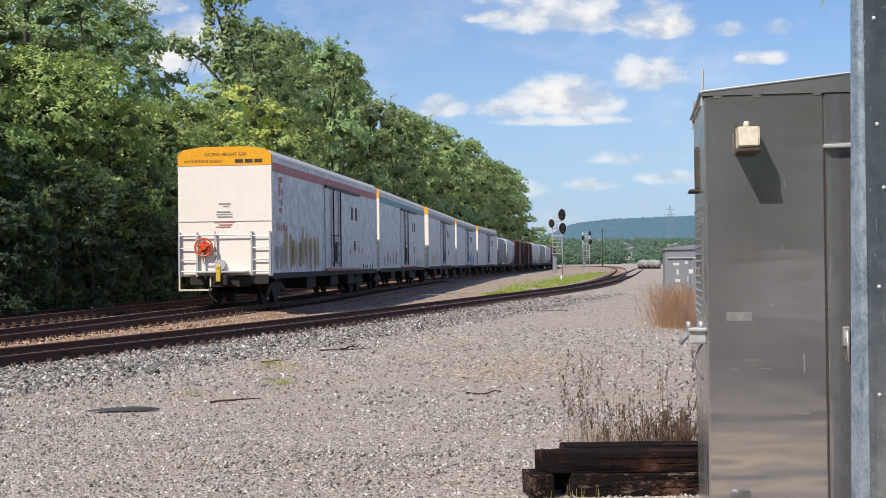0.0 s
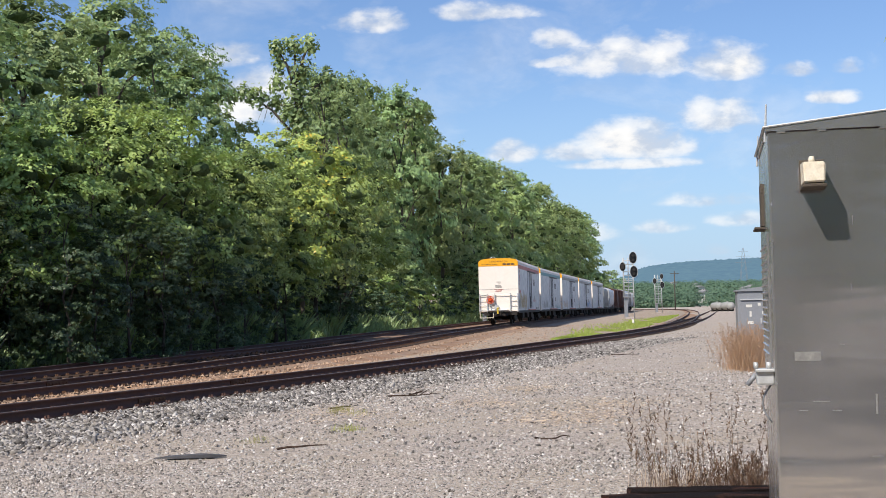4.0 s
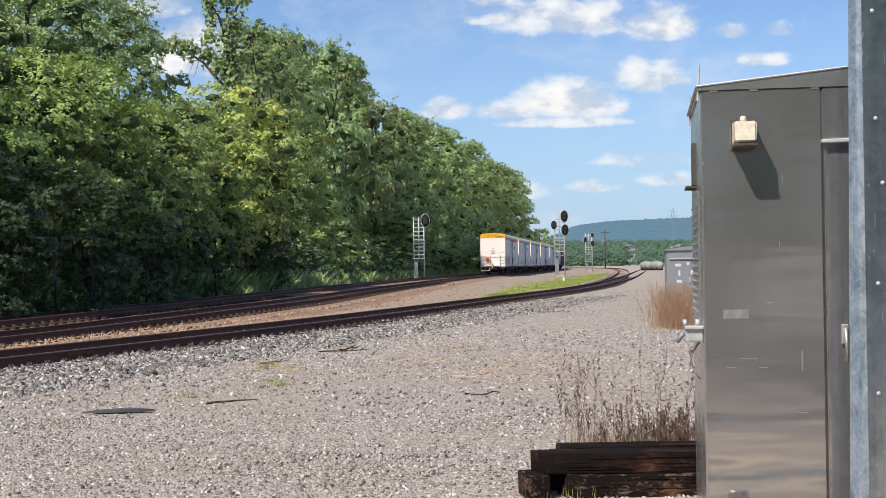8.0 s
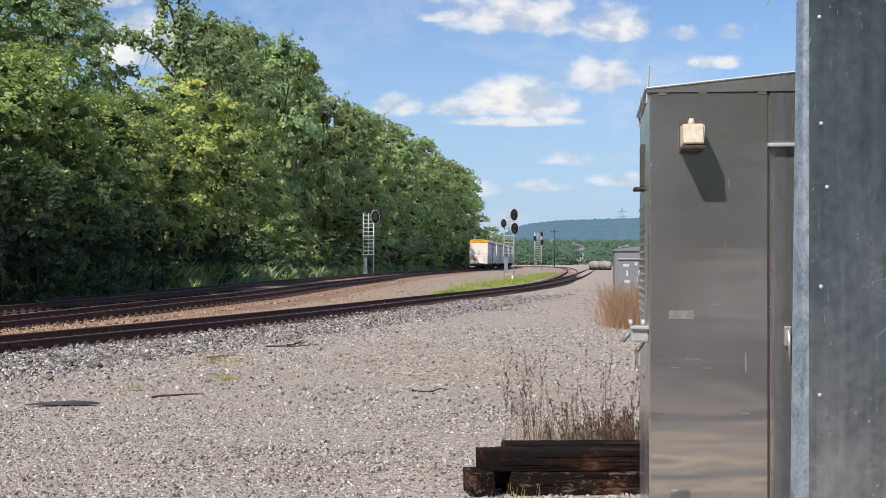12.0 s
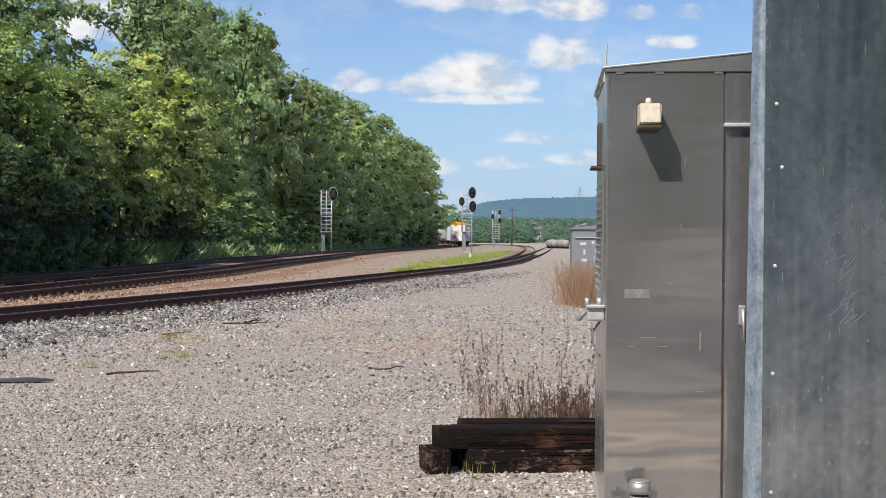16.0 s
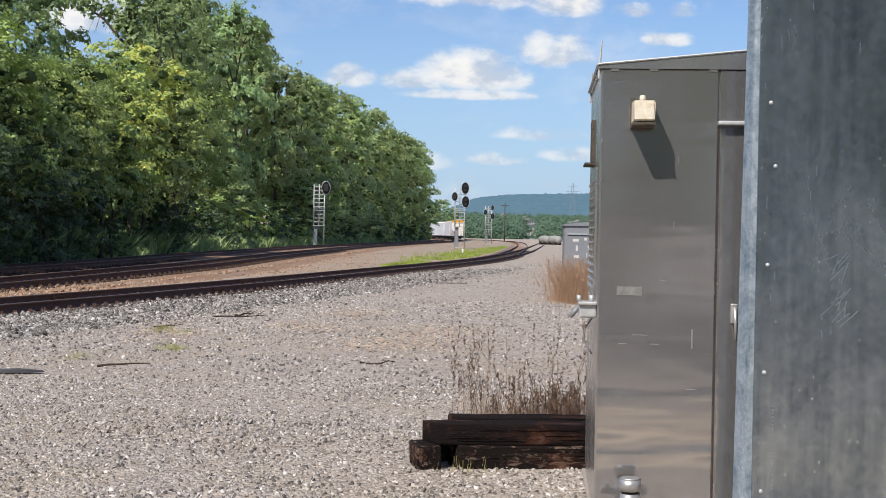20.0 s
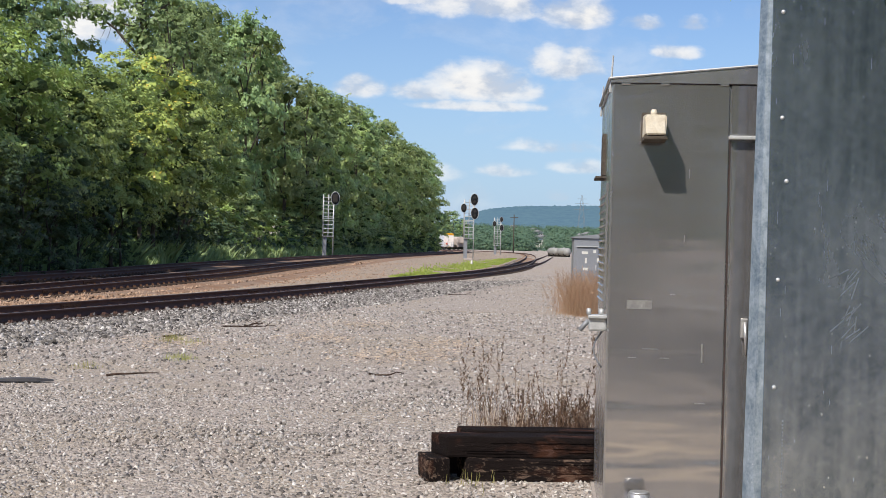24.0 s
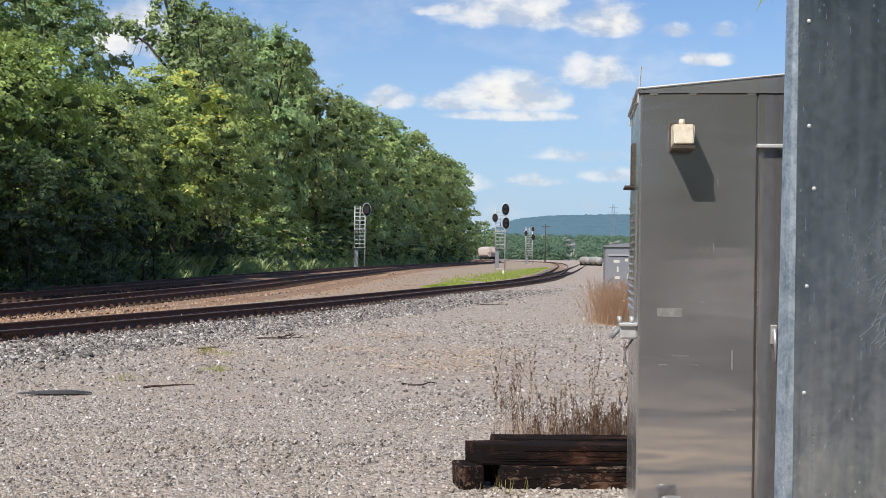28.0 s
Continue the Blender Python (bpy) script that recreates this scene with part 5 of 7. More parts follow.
    # both ends: coupler, ladders, crossover step
    for end in (-1, 1):
        y = 11.15 * end
        bm = bmesh.new()
        add_box(bm, -0.14, 0.14, min(y, y + 0.55 * end), max(y, y + 0.55 * end), 0.72, 0.98)
        add_box(bm, -0.22, 0.22, min(y + 0.4 * end, y + 0.68 * end), max(y + 0.4 * end, y + 0.68 * end), 0.68, 1.02, 0.03)
        part("coupler", bm, M_BLACK, car)
        for x0 in (-1.5, 0.92):
            bm = bmesh.new()
            for z in (1.12, 1.5, 1.88, 2.26):
                add_tube(bm, (x0, y + 0.09 * end, z), (x0 + 0.58, y + 0.09 * end, z), 0.02, 0.02, 6)
            for xx in (x0, x0 + 0.58):
                add_box(bm, xx - 0.03, xx + 0.03, min(y, y + 0.08 * end), max(y, y + 0.08 * end), 0.95, 2.4)
            part("end_ladder", bm, M_GREY, car)
    if rear:
        y = -11.16
        bm = bmesh.new()
        for k in range(20):
            a, b = 2 * math.pi * k / 20, 2 * math.pi * (k + 1) / 20
            add_tube(bm, (0.29 * math.cos(a), 0, 0.29 * math.sin(a)), (0.29 * math.cos(b), 0, 0.29 * math.sin(b)), 0.028, 0.028, 6, False)
        for k in range(5):
            a = 2 * math.pi * k / 5 + 0.3
            add_tube(bm, (0, 0, 0), (0.28 * math.cos(a), 0, 0.28 * math.sin(a)), 0.022, 0.022, 5, False)
        add_tube(bm, (0, -0.06, 0), (0, 0.2, 0), 0.09, 0.13, 12)
        add_tube(bm, (0, 0.02, 0), (0, 0.08, 0), 0.19, 0.21, 16)
        part("brake_wheel", bm, M_REDWHEEL, car, "orange-red handbrake wheel", at=pose(-0.64, y - 0.26, 1.91))
        bm = bmesh.new()
        add_tube(bm, (-0.64, y - 0.05, 0.9), (-0.64, y - 0.05, 1.9), 0.03, 0.03, 6)
        add_box(bm, -0.76, -0.5, y - 0.14, y, 1.72, 2.05, 0.02)
        add_tube(bm, (-0.14, y - 0.12, 1.34), (-0.14, y, 1.34), 0.17, 0.17, 18)
        part("brake_gear", bm, M_GREY, car)
        bm = bmesh.new()
        add_tube(bm, (-1.5, y - 0.1, 2.3), (0.92, y - 0.1, 2.3), 0.022, 0.022, 6)
        for x in (-1.5, -0.9, -0.3, 0.9, 1.5):
            add_tube(bm, (x, y - 0.1, 2.3), (x, y, 2.3), 0.02, 0.02, 6)
            add_box(bm, x - 0.03, x + 0.03, y - 0.11, y - 0.07, 1.0, 2.42)
        part("handrail", bm, M_GREY, car)
        part("crossover_step", box(-0.92, 0.78, y - 0.34, y, 1.08, 1.14, 0.01), M_GREY, car)
        # flat black panels stand for the shaded recesses under the end sill
        for x0, x1 in ((-1.18, -0.5), (0.32, 1.42)):
            part("pocket", box(x0, x1, y - 0.012, y + 0.05, 0.7, 0.99), M_BLACK, car)
        bm = bmesh.new()
        add_box(bm, -1.5, -0.45, y - 0.2, y - 0.12, 0.50, 0.56)
        for x in (-1.5, -0.47):
            add_box(bm, x, x + 0.05, y - 0.19, y - 0.13, 0.5, 0.98)
        part("corner_step", bm, M_CREAM, car)
        bm = bmesh.new()
        add_box(bm, -0.10, 0.04, y - 0.78, y - 0.66, 0.80, 1.22, 0.02)
        add_box(bm, -0.12, 0.06, y - 0.79, y - 0.65, 1.22, 1.32, 0.02)
        part("end_marker", bm, M_YELLOW, car, "yellow end-of-train marker on the coupler")
        bm = bmesh.new()
        for k in range(8):
            t0, t1 = k / 8, (k + 1) / 8
            add_tube(bm, (-0.05 - 0.3 * math.sin(t0 * 3), y - 0.7, 0.85 - 0.7 * t0), (-0.05 - 0.3 * math.sin(t1 * 3), y - 0.7, 0.85 - 0.7 * t1), 0.025, 0.025, 6, False)
        part("air_hose", bm, M_BLACK, car)
        words("EXCESS HEIGHT CAR", 0.15, M_INK, car, pose(0.05, y - 0.005, 4.87, 90))
        words("NO RUNNING BOARD", 0.125, M_INK, car, pose(-0.7, y - 0.005, 4.66, 90))
        bm = bmesh.new()
        for k in range(3):
            add_box(bm, 0.36 + 0.32 * k, 0.62 + 0.32 * k, y - 0.006, y, 4.64, 4.76)
        part("marking", bm, M_INK, car)
        bm = bmesh.new()
        for z, x0, x1 in ((3.30, -0.2, 0.2), (3.22, -0.05, 0.15), (3.04, -0.27, 0.18), (2.96, -0.3, 0.25), (2.88, -0.25, 0.25)):
            add_box(bm, x0, x1, y - 0.004, y, z, z + 0.035)
        part("marking", bm, M_HOPPER, car)
        bm = bmesh.new()
        for z, x0, x1 in ((2.70, -0.36, 0.32), (2.62, -0.2, 0.25), (2.55, -0.3, 0.2)):
            add_box(bm, x0, x1, y - 0.004, y, z, z + 0.03)
        part("marking", bm, M_RED, car)
        part("seam", box(-1.54, 1.54, y - 0.006, y, 2.74, 2.755), M_HOPPER, car)
        # faded emblem and scrawl near the rear corner of the side
        bm = bmesh.new()
        for k, (z0, z1, y0, y1) in enumerate(((3.98, 4.22, -0.30, 0.28), (3.52, 3.98, -0.32, -0.06), (3.60, 3.84, 0.02, 0.32), (3.22, 3.48, -0.04, 0.32), (2.98, 3.18, -0.26, 0.20), (3.30, 3.50, -0.30, -0.16))):
            quad = [bm.verts.new((0, y, z)) for y, z in ((y0 + 0.05, z0), (y1, z0 + 0.04), (y1 - 0.04, z1), (y0, z1 - 0.05))]
            bm.faces.new(quad)
        part("emblem", bm, M_RED, car, "faded red painted emblem", at=pose(1.536, -9.75, 0.05))
        bm = bmesh.new()
        for k in range(6):
            add_box(bm, 0, 0.002, -10.3 + k * 0.27, -10.12 + k * 0.27, 2.42 + 0.04 * (k % 2), 2.72 - 0.05 * (k % 3))
        part("marking", bm, M_RED, car, "faded red lettering bars", at=pose(1.534, 0, 0))
    return car


def make_hopper(label, length, height, mat, name="hopper_car"):
    """Covered hopper: round-shouldered body with ribs, roof walkway, sloping ends and outlet bays."""
    car = thing(name, label, "freight car", group="freight train")
    h = length / 2 - 0.5
    outline = [(-0.9, 0.95), (0.9, 0.95), (1.5, 1.7), (1.55, 2.4), (1.55, height - 0.9), (1.35, height - 0.45), (0.6, height - 0.1), (-0.6, height - 0.1), (-1.35, height - 0.45), (-1.55, height - 0.9), (-1.55, 2.4), (-1.5, 1.7)]
    part("body", add_profile(bmesh.new(), outline, -h + 1.6, h - 1.6), mat, car)
    upper = [(-1.5, height - 1.9), (1.5, height - 1.9), (1.5, height - 0.9), (1.3, height - 0.47), (0.58, height - 0.13), (-0.58, height - 0.13), (-1.3, height - 0.47), (-1.5, height - 0.9)]
    for a, b in ((-h + 0.5, -h + 1.6), (h - 1.6, h - 0.5)):
        part("end_slope", add_profile(bmesh.new(), upper, a, b), mat, car)
    part("frame", box(-1.45, 1.45, -h, h, 0.85, 1.12), M_BLACK, car)
    part("walkway", box(-0.4, 0.4, -h + 0.6, h - 0.6, height - 0.06, height), M_GREY, car)
    for y in (-h + 0.05, h - 0.15):
        bm = bmesh.new()
        for x in (-1.45, -0.95, 0.95, 1.45):
            add_box(bm, x - 0.04, x + 0.04, y, y + 0.1, 0.9, height - 0.5)
        for i in range(9):
            z = 1.2 + i * 0.36
            add_box(bm, -1.45, -0.95, y + 0.02, y + 0.08, z, z + 0.04)
            add_box(bm, 0.95, 1.45, y + 0.02, y + 0.08, z, z + 0.04)
        part("end_frame", bm, M_GREY if mat != M_PALE else M_PALE, car)
    for y in (-h * 0.45, 0, h * 0.45):
        part("rib", box(1.5, 1.6, y - 0.06, y + 0.06, 1.2, height - 0.8), mat, car)
        part("outlet", add_profile(bmesh.new(), [(-0.4, 0.4), (0.4, 0.4), (0.9, 0.96), (-0.9, 0.96)], y - 0.8, y + 0.8), M_BLACK, car)
    add_trucks(car, h - 1.7)
    return car


def make_boxcar(label, length, mat):
    car = thing("boxcar", label, "freight car", group="freight train")
    h = length / 2 - 0.5
    part("body", add_profile(bmesh.new(), [(-1.5, 0.95), (1.5, 0.95), (1.5, 4.3), (0.8, 4.55), (-0.8, 4.55), (-1.5, 4.3)], -h, h), mat, car)
    k = int(length / 1.2)
    rib = mesh_of(box(1.5, 1.57, -0.06, 0.06, 1.0, 4.25), "rib", mat)
    for i in range(k + 1):
        part("rib", rib, None, car, at=pose(0, -h + 0.1 + i * (2 * h - 0.2) / k, 0))
    part("door", box(1.57, 1.62, -1.6, 1.6, 1.1, 4.2, 0.02), mat, car)
    part("underframe", box(-0.6, 0.6, -h - 0.2, h + 0.2, 0.6, 0.95), M_BLACK, car)
    add_trucks(car, h - 1.7)
    return car


def motions():
    times = [0, 0.5, 1, 1.5, 2, 2.5] + list(range(4, 29))
    rear = [float(np.interp(np.interp(t, REAR_Y[:, 0], REAR_Y[:, 1]), MAIN[:, 1], MAIN_LENGTH)) for t in times]
    start = -0.15
    for car, length, half in TRAIN:
        middle = start + length / 2
        start += length
        walk(car, [(t, car_pose(MAIN, MAIN_LENGTH, middle + r, half, main_z)) for t, r in zip(times, rear)])


TRAIN = [
    (make_reefer("white refrigerator car with orange end band, red stripe and graffiti", M_RED,
                 [(M_GOLD, -9.2, -3.0, 1.05, 2.75, 9, 0.42, "gold graffiti"), (M_PALE, -8.6, -3.4, 1.1, 2.35, 7, 0.3, "pale graffiti fill"), (M_HOPPER, -10.6, -9.0, 1.1, 2.2, 3, 0.4, "grey graffiti"), (M_RED, 3.2, 7.5, 1.7, 2.1, 4, 0.2, "red graffiti scrawl"),
                  (M_INK, 6.6, 10.0, 1.0, 1.35, 5, 0.22, "dark graffiti scrawl")], True, 1), 24.2, 8.5),
    (make_reefer("white refrigerator car with orange end band and teal stripe", M_TEAL, [(M_TEAL, 4.0, 9.5, 1.0, 1.6, 5, 0.4, "teal graffiti"), (M_HOPPER, -9.5, -4.0, 1.1, 2.0, 5, 0.5, "grey graffiti")], False, 2), 24.2, 8.5),
    (make_reefer("white refrigerator car with faded side and orange end band", M_HOPPER, [(M_INK, -1.5, 1.8, 1.0, 1.9, 4, 0.3, "dark graffiti"), (M_PALE, -9.0, -4.5, 1.1, 2.1, 5, 0.5, "pale graffiti")], False, 3), 24.2, 8.5),
    (make_reefer("white refrigerator car with blue graffiti on its side", M_HOPPER, [(M_BLUE, 2.0, 8.5, 1.0, 2.3, 6, 0.6, "blue graffiti")], False, 4), 24.2, 8.5),
    (make_reefer("white refrigerator car with plain mottled side", M_HOPPER, [], False, 5), 24.2, 8.5),
    (make_hopper("short grey covered hopper car", 13.2, 4.6, M_HOPPER), 13.4, 4.4),
    (make_hopper("pale grey covered hopper car", 14.2, 4.6, M_SIDE), 14.4, 4.9),
    (make_boxcar("oxide brown ribbed boxcar", 17.4, M_BROWN), 17.8, 6.5),
    (make_boxcar("dark brown ribbed boxcar", 17.4, M_BROWN), 17.8, 6.5),
    (make_hopper("grey covered hopper car with ladders", 18.0, 4.7, M_SIDE), 18.4, 6.8),
    (make_hopper("weathered grey covered hopper car", 18.0, 4.7, M_HOPPER), 18.4, 6.8),
    (make_hopper("grey covered hopper car", 18.0, 4.7, M_SIDE), 18.4, 6.8),
    (make_boxcar("oxide brown ribbed boxcar up the train", 17.4, M_BROWN), 17.8, 6.5)]

# ---- the aluminium cabinet, the galvanised case and what lies round them ----
CAB = pose(1.462, 7.80, 0.0, 0, 0, -8.2)


def panel_seam(parent, x, z0, z1):
    part("seam", box(x - 0.004, x + 0.004, -0.004, 0.0, z0, z1), M_INK, parent)


def build_cabinet():
    cab = thing("equipment_cabinet", "tall brushed-aluminium signal cabinet with a gabled top on the gravel", "cabinet", CAB)
    part("body", box(0, 2.0, 0.003, 1.52, 0.03, 2.545, 0.006), M_STAINLESS, cab)
    part("base", box(-0.02, 2.02, -0.02, 1.54, -0.05, 0.03), M_STONE, cab, "concrete pad")
    # roof: shallow gable over a fascia, folded rim on the edge
    part("roof", add_profile(bmesh.new(), [(-0.012, 2.553), (2.012, 2.553), (2.012, 2.575), (1.0, 2.675), (-0.012, 2.575)], -0.018, 1.54), M_STAINLESS, cab)
    bm = bmesh.new()
    for x0, x1, z0, z1 in ((-0.02, 1.0, 2.577, 2.679), (2.02, 1.0, 2.577, 2.679)):
        add_tube(bm, (x0, -0.02, z0), (x1, -0.02, z1), 0.006, 0.006, 6)
    add_tube(bm, (-0.018, -0.02, 2.577), (-0.018, 1.54, 2.577), 0.008, 0.008, 6)
    part("roof_rim", bm, M_GREY, cab)
    part("seam", box(0.01, 1.99, -0.010, 0.0, 2.549, 2.554), M_INK, cab)
    for x in (0.05, 0.27, 0.60):
        part("weld", box(x, x + 0.05, -0.016, -0.004, 2.540, 2.558, 0.004), M_STAINLESS, cab)
    # front panel, and the door in its recess on the far side of the seam
    part("front_panel", box(0.008, 0.655, -0.010, 0.002, 0.06, 2.548, 0.003), M_PANEL, cab)
    part("side_strip", box(0.0, 0.012, -0.014, 0.0, 0.05, 2.54), M_STAINLESS, cab)
    part("header_panel", box(0.666, 1.95, -0.010, 0.002, 2.268, 2.548, 0.003), M_PANEL, cab)
    part("drip_edge", box(0.655, 1.96, -0.055, 0.0, 2.240, 2.262, 0.005), M_GREY, cab)
    door = part("door", box(0.675, 1.60, -0.008, 0.002, 0.08, 2.230, 0.003), M_PANEL, cab)
    bm = bmesh.new()
    add_box(bm, 0.745, 0.785, -0.035, -0.008, 1.13, 1.24, 0.006)
    add_tube(bm, (0.765, -0.05, 1.22), (0.775, -0.05, 1.03), 0.012, 0.008, 8)
    part("latch", bm, M_CAP, door, "bright door latch")
    panel_seam(cab, 0.663, 0.06, 2.24)
    # wall lamp in a sun-yellowed housing
    lamp = part("wall_lamp", box(0.165, 0.300, -0.018, -0.010, 2.215, 2.385, 0.004), M_BARK, cab)
    bm = bmesh.new()
    vs = [bm.verts.new(v) for v in ((0.172, -0.018, 2.37), (0.292, -0.018, 2.37), (0.292, -0.225, 2.355), (0.172, -0.225, 2.355), (0.172, -0.018, 2.235), (0.292, -0.018, 2.235), (0.286, -0.24, 2.243), (0.178, -0.24, 2.243))]
    for q in ((0, 1, 2, 3), (7, 6, 5, 4), (3, 2, 6, 7), (1, 0, 4, 5), (2, 1, 5, 6), (0, 3, 7, 4)):
        bm.faces.new([vs[i] for i in q])
    bmesh.ops.recalc_face_normals(bm, faces=bm.faces)
    bmesh.ops.bevel(bm, geom=bm.edges[:], offset=0.008, segments=2, affect="EDGES")
    part("lens", bm, M_CREAM, lamp, "yellowed plastic lens")
    part("cap", tube((0.232, -0.05, 2.365), (0.232, -0.05, 2.40), 0.02, 0.014, 10), M_CREAM, lamp)
    part("hood", box(0.168, 0.296, -0.235, -0.018, 2.218, 2.236, 0.004), M_BARK, lamp)
    part("sticker", box(0.108, 0.250, -0.0115, -0.010, 1.275, 1.325), M_SMEAR, cab, "torn pale sticker")
    part("scuff", box(0.530, 0.540, -0.0125, -0.010, 0.98, 1.09, 0.0012), M_SMEAR, cab)
    bm = bmesh.new()
    for x, z, w, h in ((0.44, 2.02, 0.004, 0.05), (0.42, 1.66, 0.003, 0.04), (0.2, 1.05, 0.09, 0.004), (0.3, 1.0, 0.05, 0.004), (0.5, 0.75, 0.06, 0.003), (0.12, 1.0, 0.05, 0.003), (0.35, 1.36, 0.03, 0.003)):
        add_box(bm, x, x + w, -0.0118, -0.010, z, z + h)
    tagged(part("surface_wear", bm, M_SMEAR, cab), kind="stuff")
    # the side: louvres, hooded vent, lightning rods, conduit with its fitting
    side = part("louvre_panel", box(-0.010, 0.0, 0.30, 1.25, 1.25, 2.0), M_STAINLESS, cab)
    slat = mesh_of(add_box(bmesh.new(), -0.018, -0.004, 0.34, 1.21, 0.0, 0.008, 0, pose(0, 0, 0, 0, -20)), "louvre", M_STAINLESS)
    for i in range(15):
        part("louvre", slat, None, side, at=pose(0, 0, 1.30 + i * 0.045))
    bm = bmesh.new()
    add_box(bm, -0.06, 0.0, 0.75, 1.12, 2.05, 2.062)
    add_box(bm, -0.018, 0.0, 0.80, 1.05, 2.07, 2.33)
    part("vent_hood", bm, M_BARK, cab, "small rusty vent hood")
    for y, top in ((0.02, 2.71), (1.45, 2.70)):
        part("lightning_rod", tube((-0.012, y, 2.5), (0.0, y, top), 0.009, 0.005, 6), M_GREY, cab, at=None)
    box_ = part("conduit_box", box(-0.10, 0.0, 0.04, 0.16, 1.14, 1.22, 0.012), M_GREY, cab, "pale conduit fitting with clamps")
    bm = bmesh.new()
    add_box(bm, -0.105, 0.0, 0.02, 0.18, 1.214, 1.232, 0.004)
    for y in (0.05, 0.15):
        add_tube(bm, (-0.10, y, 1.23), (-0.10, y, 1.265), 0.012, 0.012, 8)
        add_tube(bm, (-0.03, y, 1.23), (-0.03, y, 1.265), 0.012, 0.012, 8)
    part("lid", bm, M_GREY, box_)
    part("nipple", tube((-0.10, 0.1, 1.20), (-0.15, 0.1, 1.14), 0.014, 0.014, 8), M_STEELGREY, box_)
    bend = [(-0.02 - 0.05 * math.sin(k * math.pi / 6), 0.1, 1.14 - 0.035 * k) for k in range(7)]
    part("conduit", add_pipe(bmesh.new(), bend, 0.006), M_STEELGREY, box_)
    return cab


def build_vent_pipe():
    pipe = thing("vent_pipe", "silver capped pipe stub with clamps in front of the cabinet", "pipe", pose(1.607, 7.5, 0))
    part("pipe", tube((0, 0, -0.05), (0, 0, 0.205), 0.055, 0.055, 24), M_CAP, pipe)
    part("gasket", tube((0, 0, 0.2), (0, 0, 0.222), 0.047, 0.047, 24), M_BLACK, pipe)
    bm = bmesh.new()
    add_tube(bm, (0, 0, 0.220), (0, 0, 0.282), 0.060, 0.059, 28)
    add_tube(bm, (0, 0, 0.282), (0, 0, 0.292), 0.059, 0.050, 28)
    part("cap", bm, M_CAP, pipe)
    bm = bmesh.new()
    add_tube(bm, (0, 0, 0.09), (0, 0, 0.16), 0.060, 0.060, 24)
    for s in (-1, 1):
        add_box(bm, min(s * 0.055, s * 0.135), max(s * 0.055, s * 0.135), -0.02, 0.02, 0.10, 0.15, 0.008)
        add_tube(bm, (s * 0.10, 0, 0.15), (s * 0.10, 0, 0.172), 0.013, 0.013, 8)
        add_tube(bm, (s * 0.10, -0.045, 0.125), (s * 0.10, 0.02, 0.125), 0.012, 0.012, 8)
    part("clamp", bm, M_CAP, pipe)


def build_case():
    """Tall galvanised case close by: flat front sheet, folded and tapering edge, rivets, scratches."""
    case = thing("galvanised_case", "tall galvanised sheet-steel case with folded edge and rivets", "equipment case", Matrix.Translation((2.207, 7.25, -0.576)) @ Matrix.Rotation(radians(-8.2), 4, "Z") @ Matrix.Scale(1.359, 4))
    part("front_panel", box(0.0, 0.9, 0.0, 0.012, 0.43, 3.4, 0.004), M_GALV, case)
    bm = bmesh.new()
    lo, hi = (-0.072, 0.06), (-0.034, 0.03)
    rows = [[bm.verts.new((0.0, 0.004, z)), bm.verts.new((e[0] * 0.45, 0.006, z)), bm.verts.new((e[0], e[1], z)), bm.verts.new((e[0] + 0.03, e[1] + 0.02, z))] for z, e in ((0.42, (-0.067, 0.056)), (1.7, ((lo[0] + hi[0]) / 2, 0.045)), (3.4, hi))]
    for a, b in zip(rows, rows[1:]):
        for i in range(3):
            bm.faces.new((a[i + 1], a[i], b[i], b[i + 1]))
    bmesh.ops.recalc_face_normals(bm, faces=bm.faces)
    part("folded_edge", bm, M_GALV_EDGE, case, "bright mottled folded edge")
    part("back", box(0.02, 0.9, 0.012, 0.16, 0.42, 3.38), M_GALV, case)
    rivet = bmesh.new()
    bmesh.ops.create_uvsphere(rivet, u_segments=10, v_segments=6, radius=0.0085)
    rivet = mesh_of(rivet, "rivet", M_GREY)
    for x, z in ((0.040, 2.55), (0.046, 2.137), (0.068, 1.89), (0.045, 1.505), (0.040, 1.085), (0.036, 0.62), (0.05, 2.92)):
        part("rivet", rivet, None, case, at=pose(x, -0.002, z))
    rng = random.Random(5)
    bm = bmesh.new()
    for k in range(46):
        x, z, l = rng.uniform(0.02, 0.6), rng.uniform(0.7, 2.9), rng.uniform(0.006, 0.05)
        add_box(bm, x, x + 0.0016, -0.0012, 0.0, z, z + l)
    for k in range(15):   # scribble of scratches
        x, z = 0.27 + rng.uniform(0, 0.10), 1.30 + rng.uniform(0, 0.24)
        a = rng.choice((0.9, 0.6, 0.35)) + rng.uniform(-0.25, 0.25)
        add_box(bm, -0.002, 0.002, -0.0006, 0.0, -rng.uniform(0.02, 0.05), rng.uniform(0.02, 0.05), 0, Matrix.Translation((x, 0, z)) @ Matrix.Rotation(a, 4, "Y"))
    for k in range(24):
        z = 0.95 - k * 0.014 + rng.uniform(-0.003, 0.003)
        add_box(bm, 0.075, 0.079, -0.0012, 0.0, z, z + 0.006)
    tagged(part("surface_wear", bm, M_PALESCRATCH, case), kind="stuff")


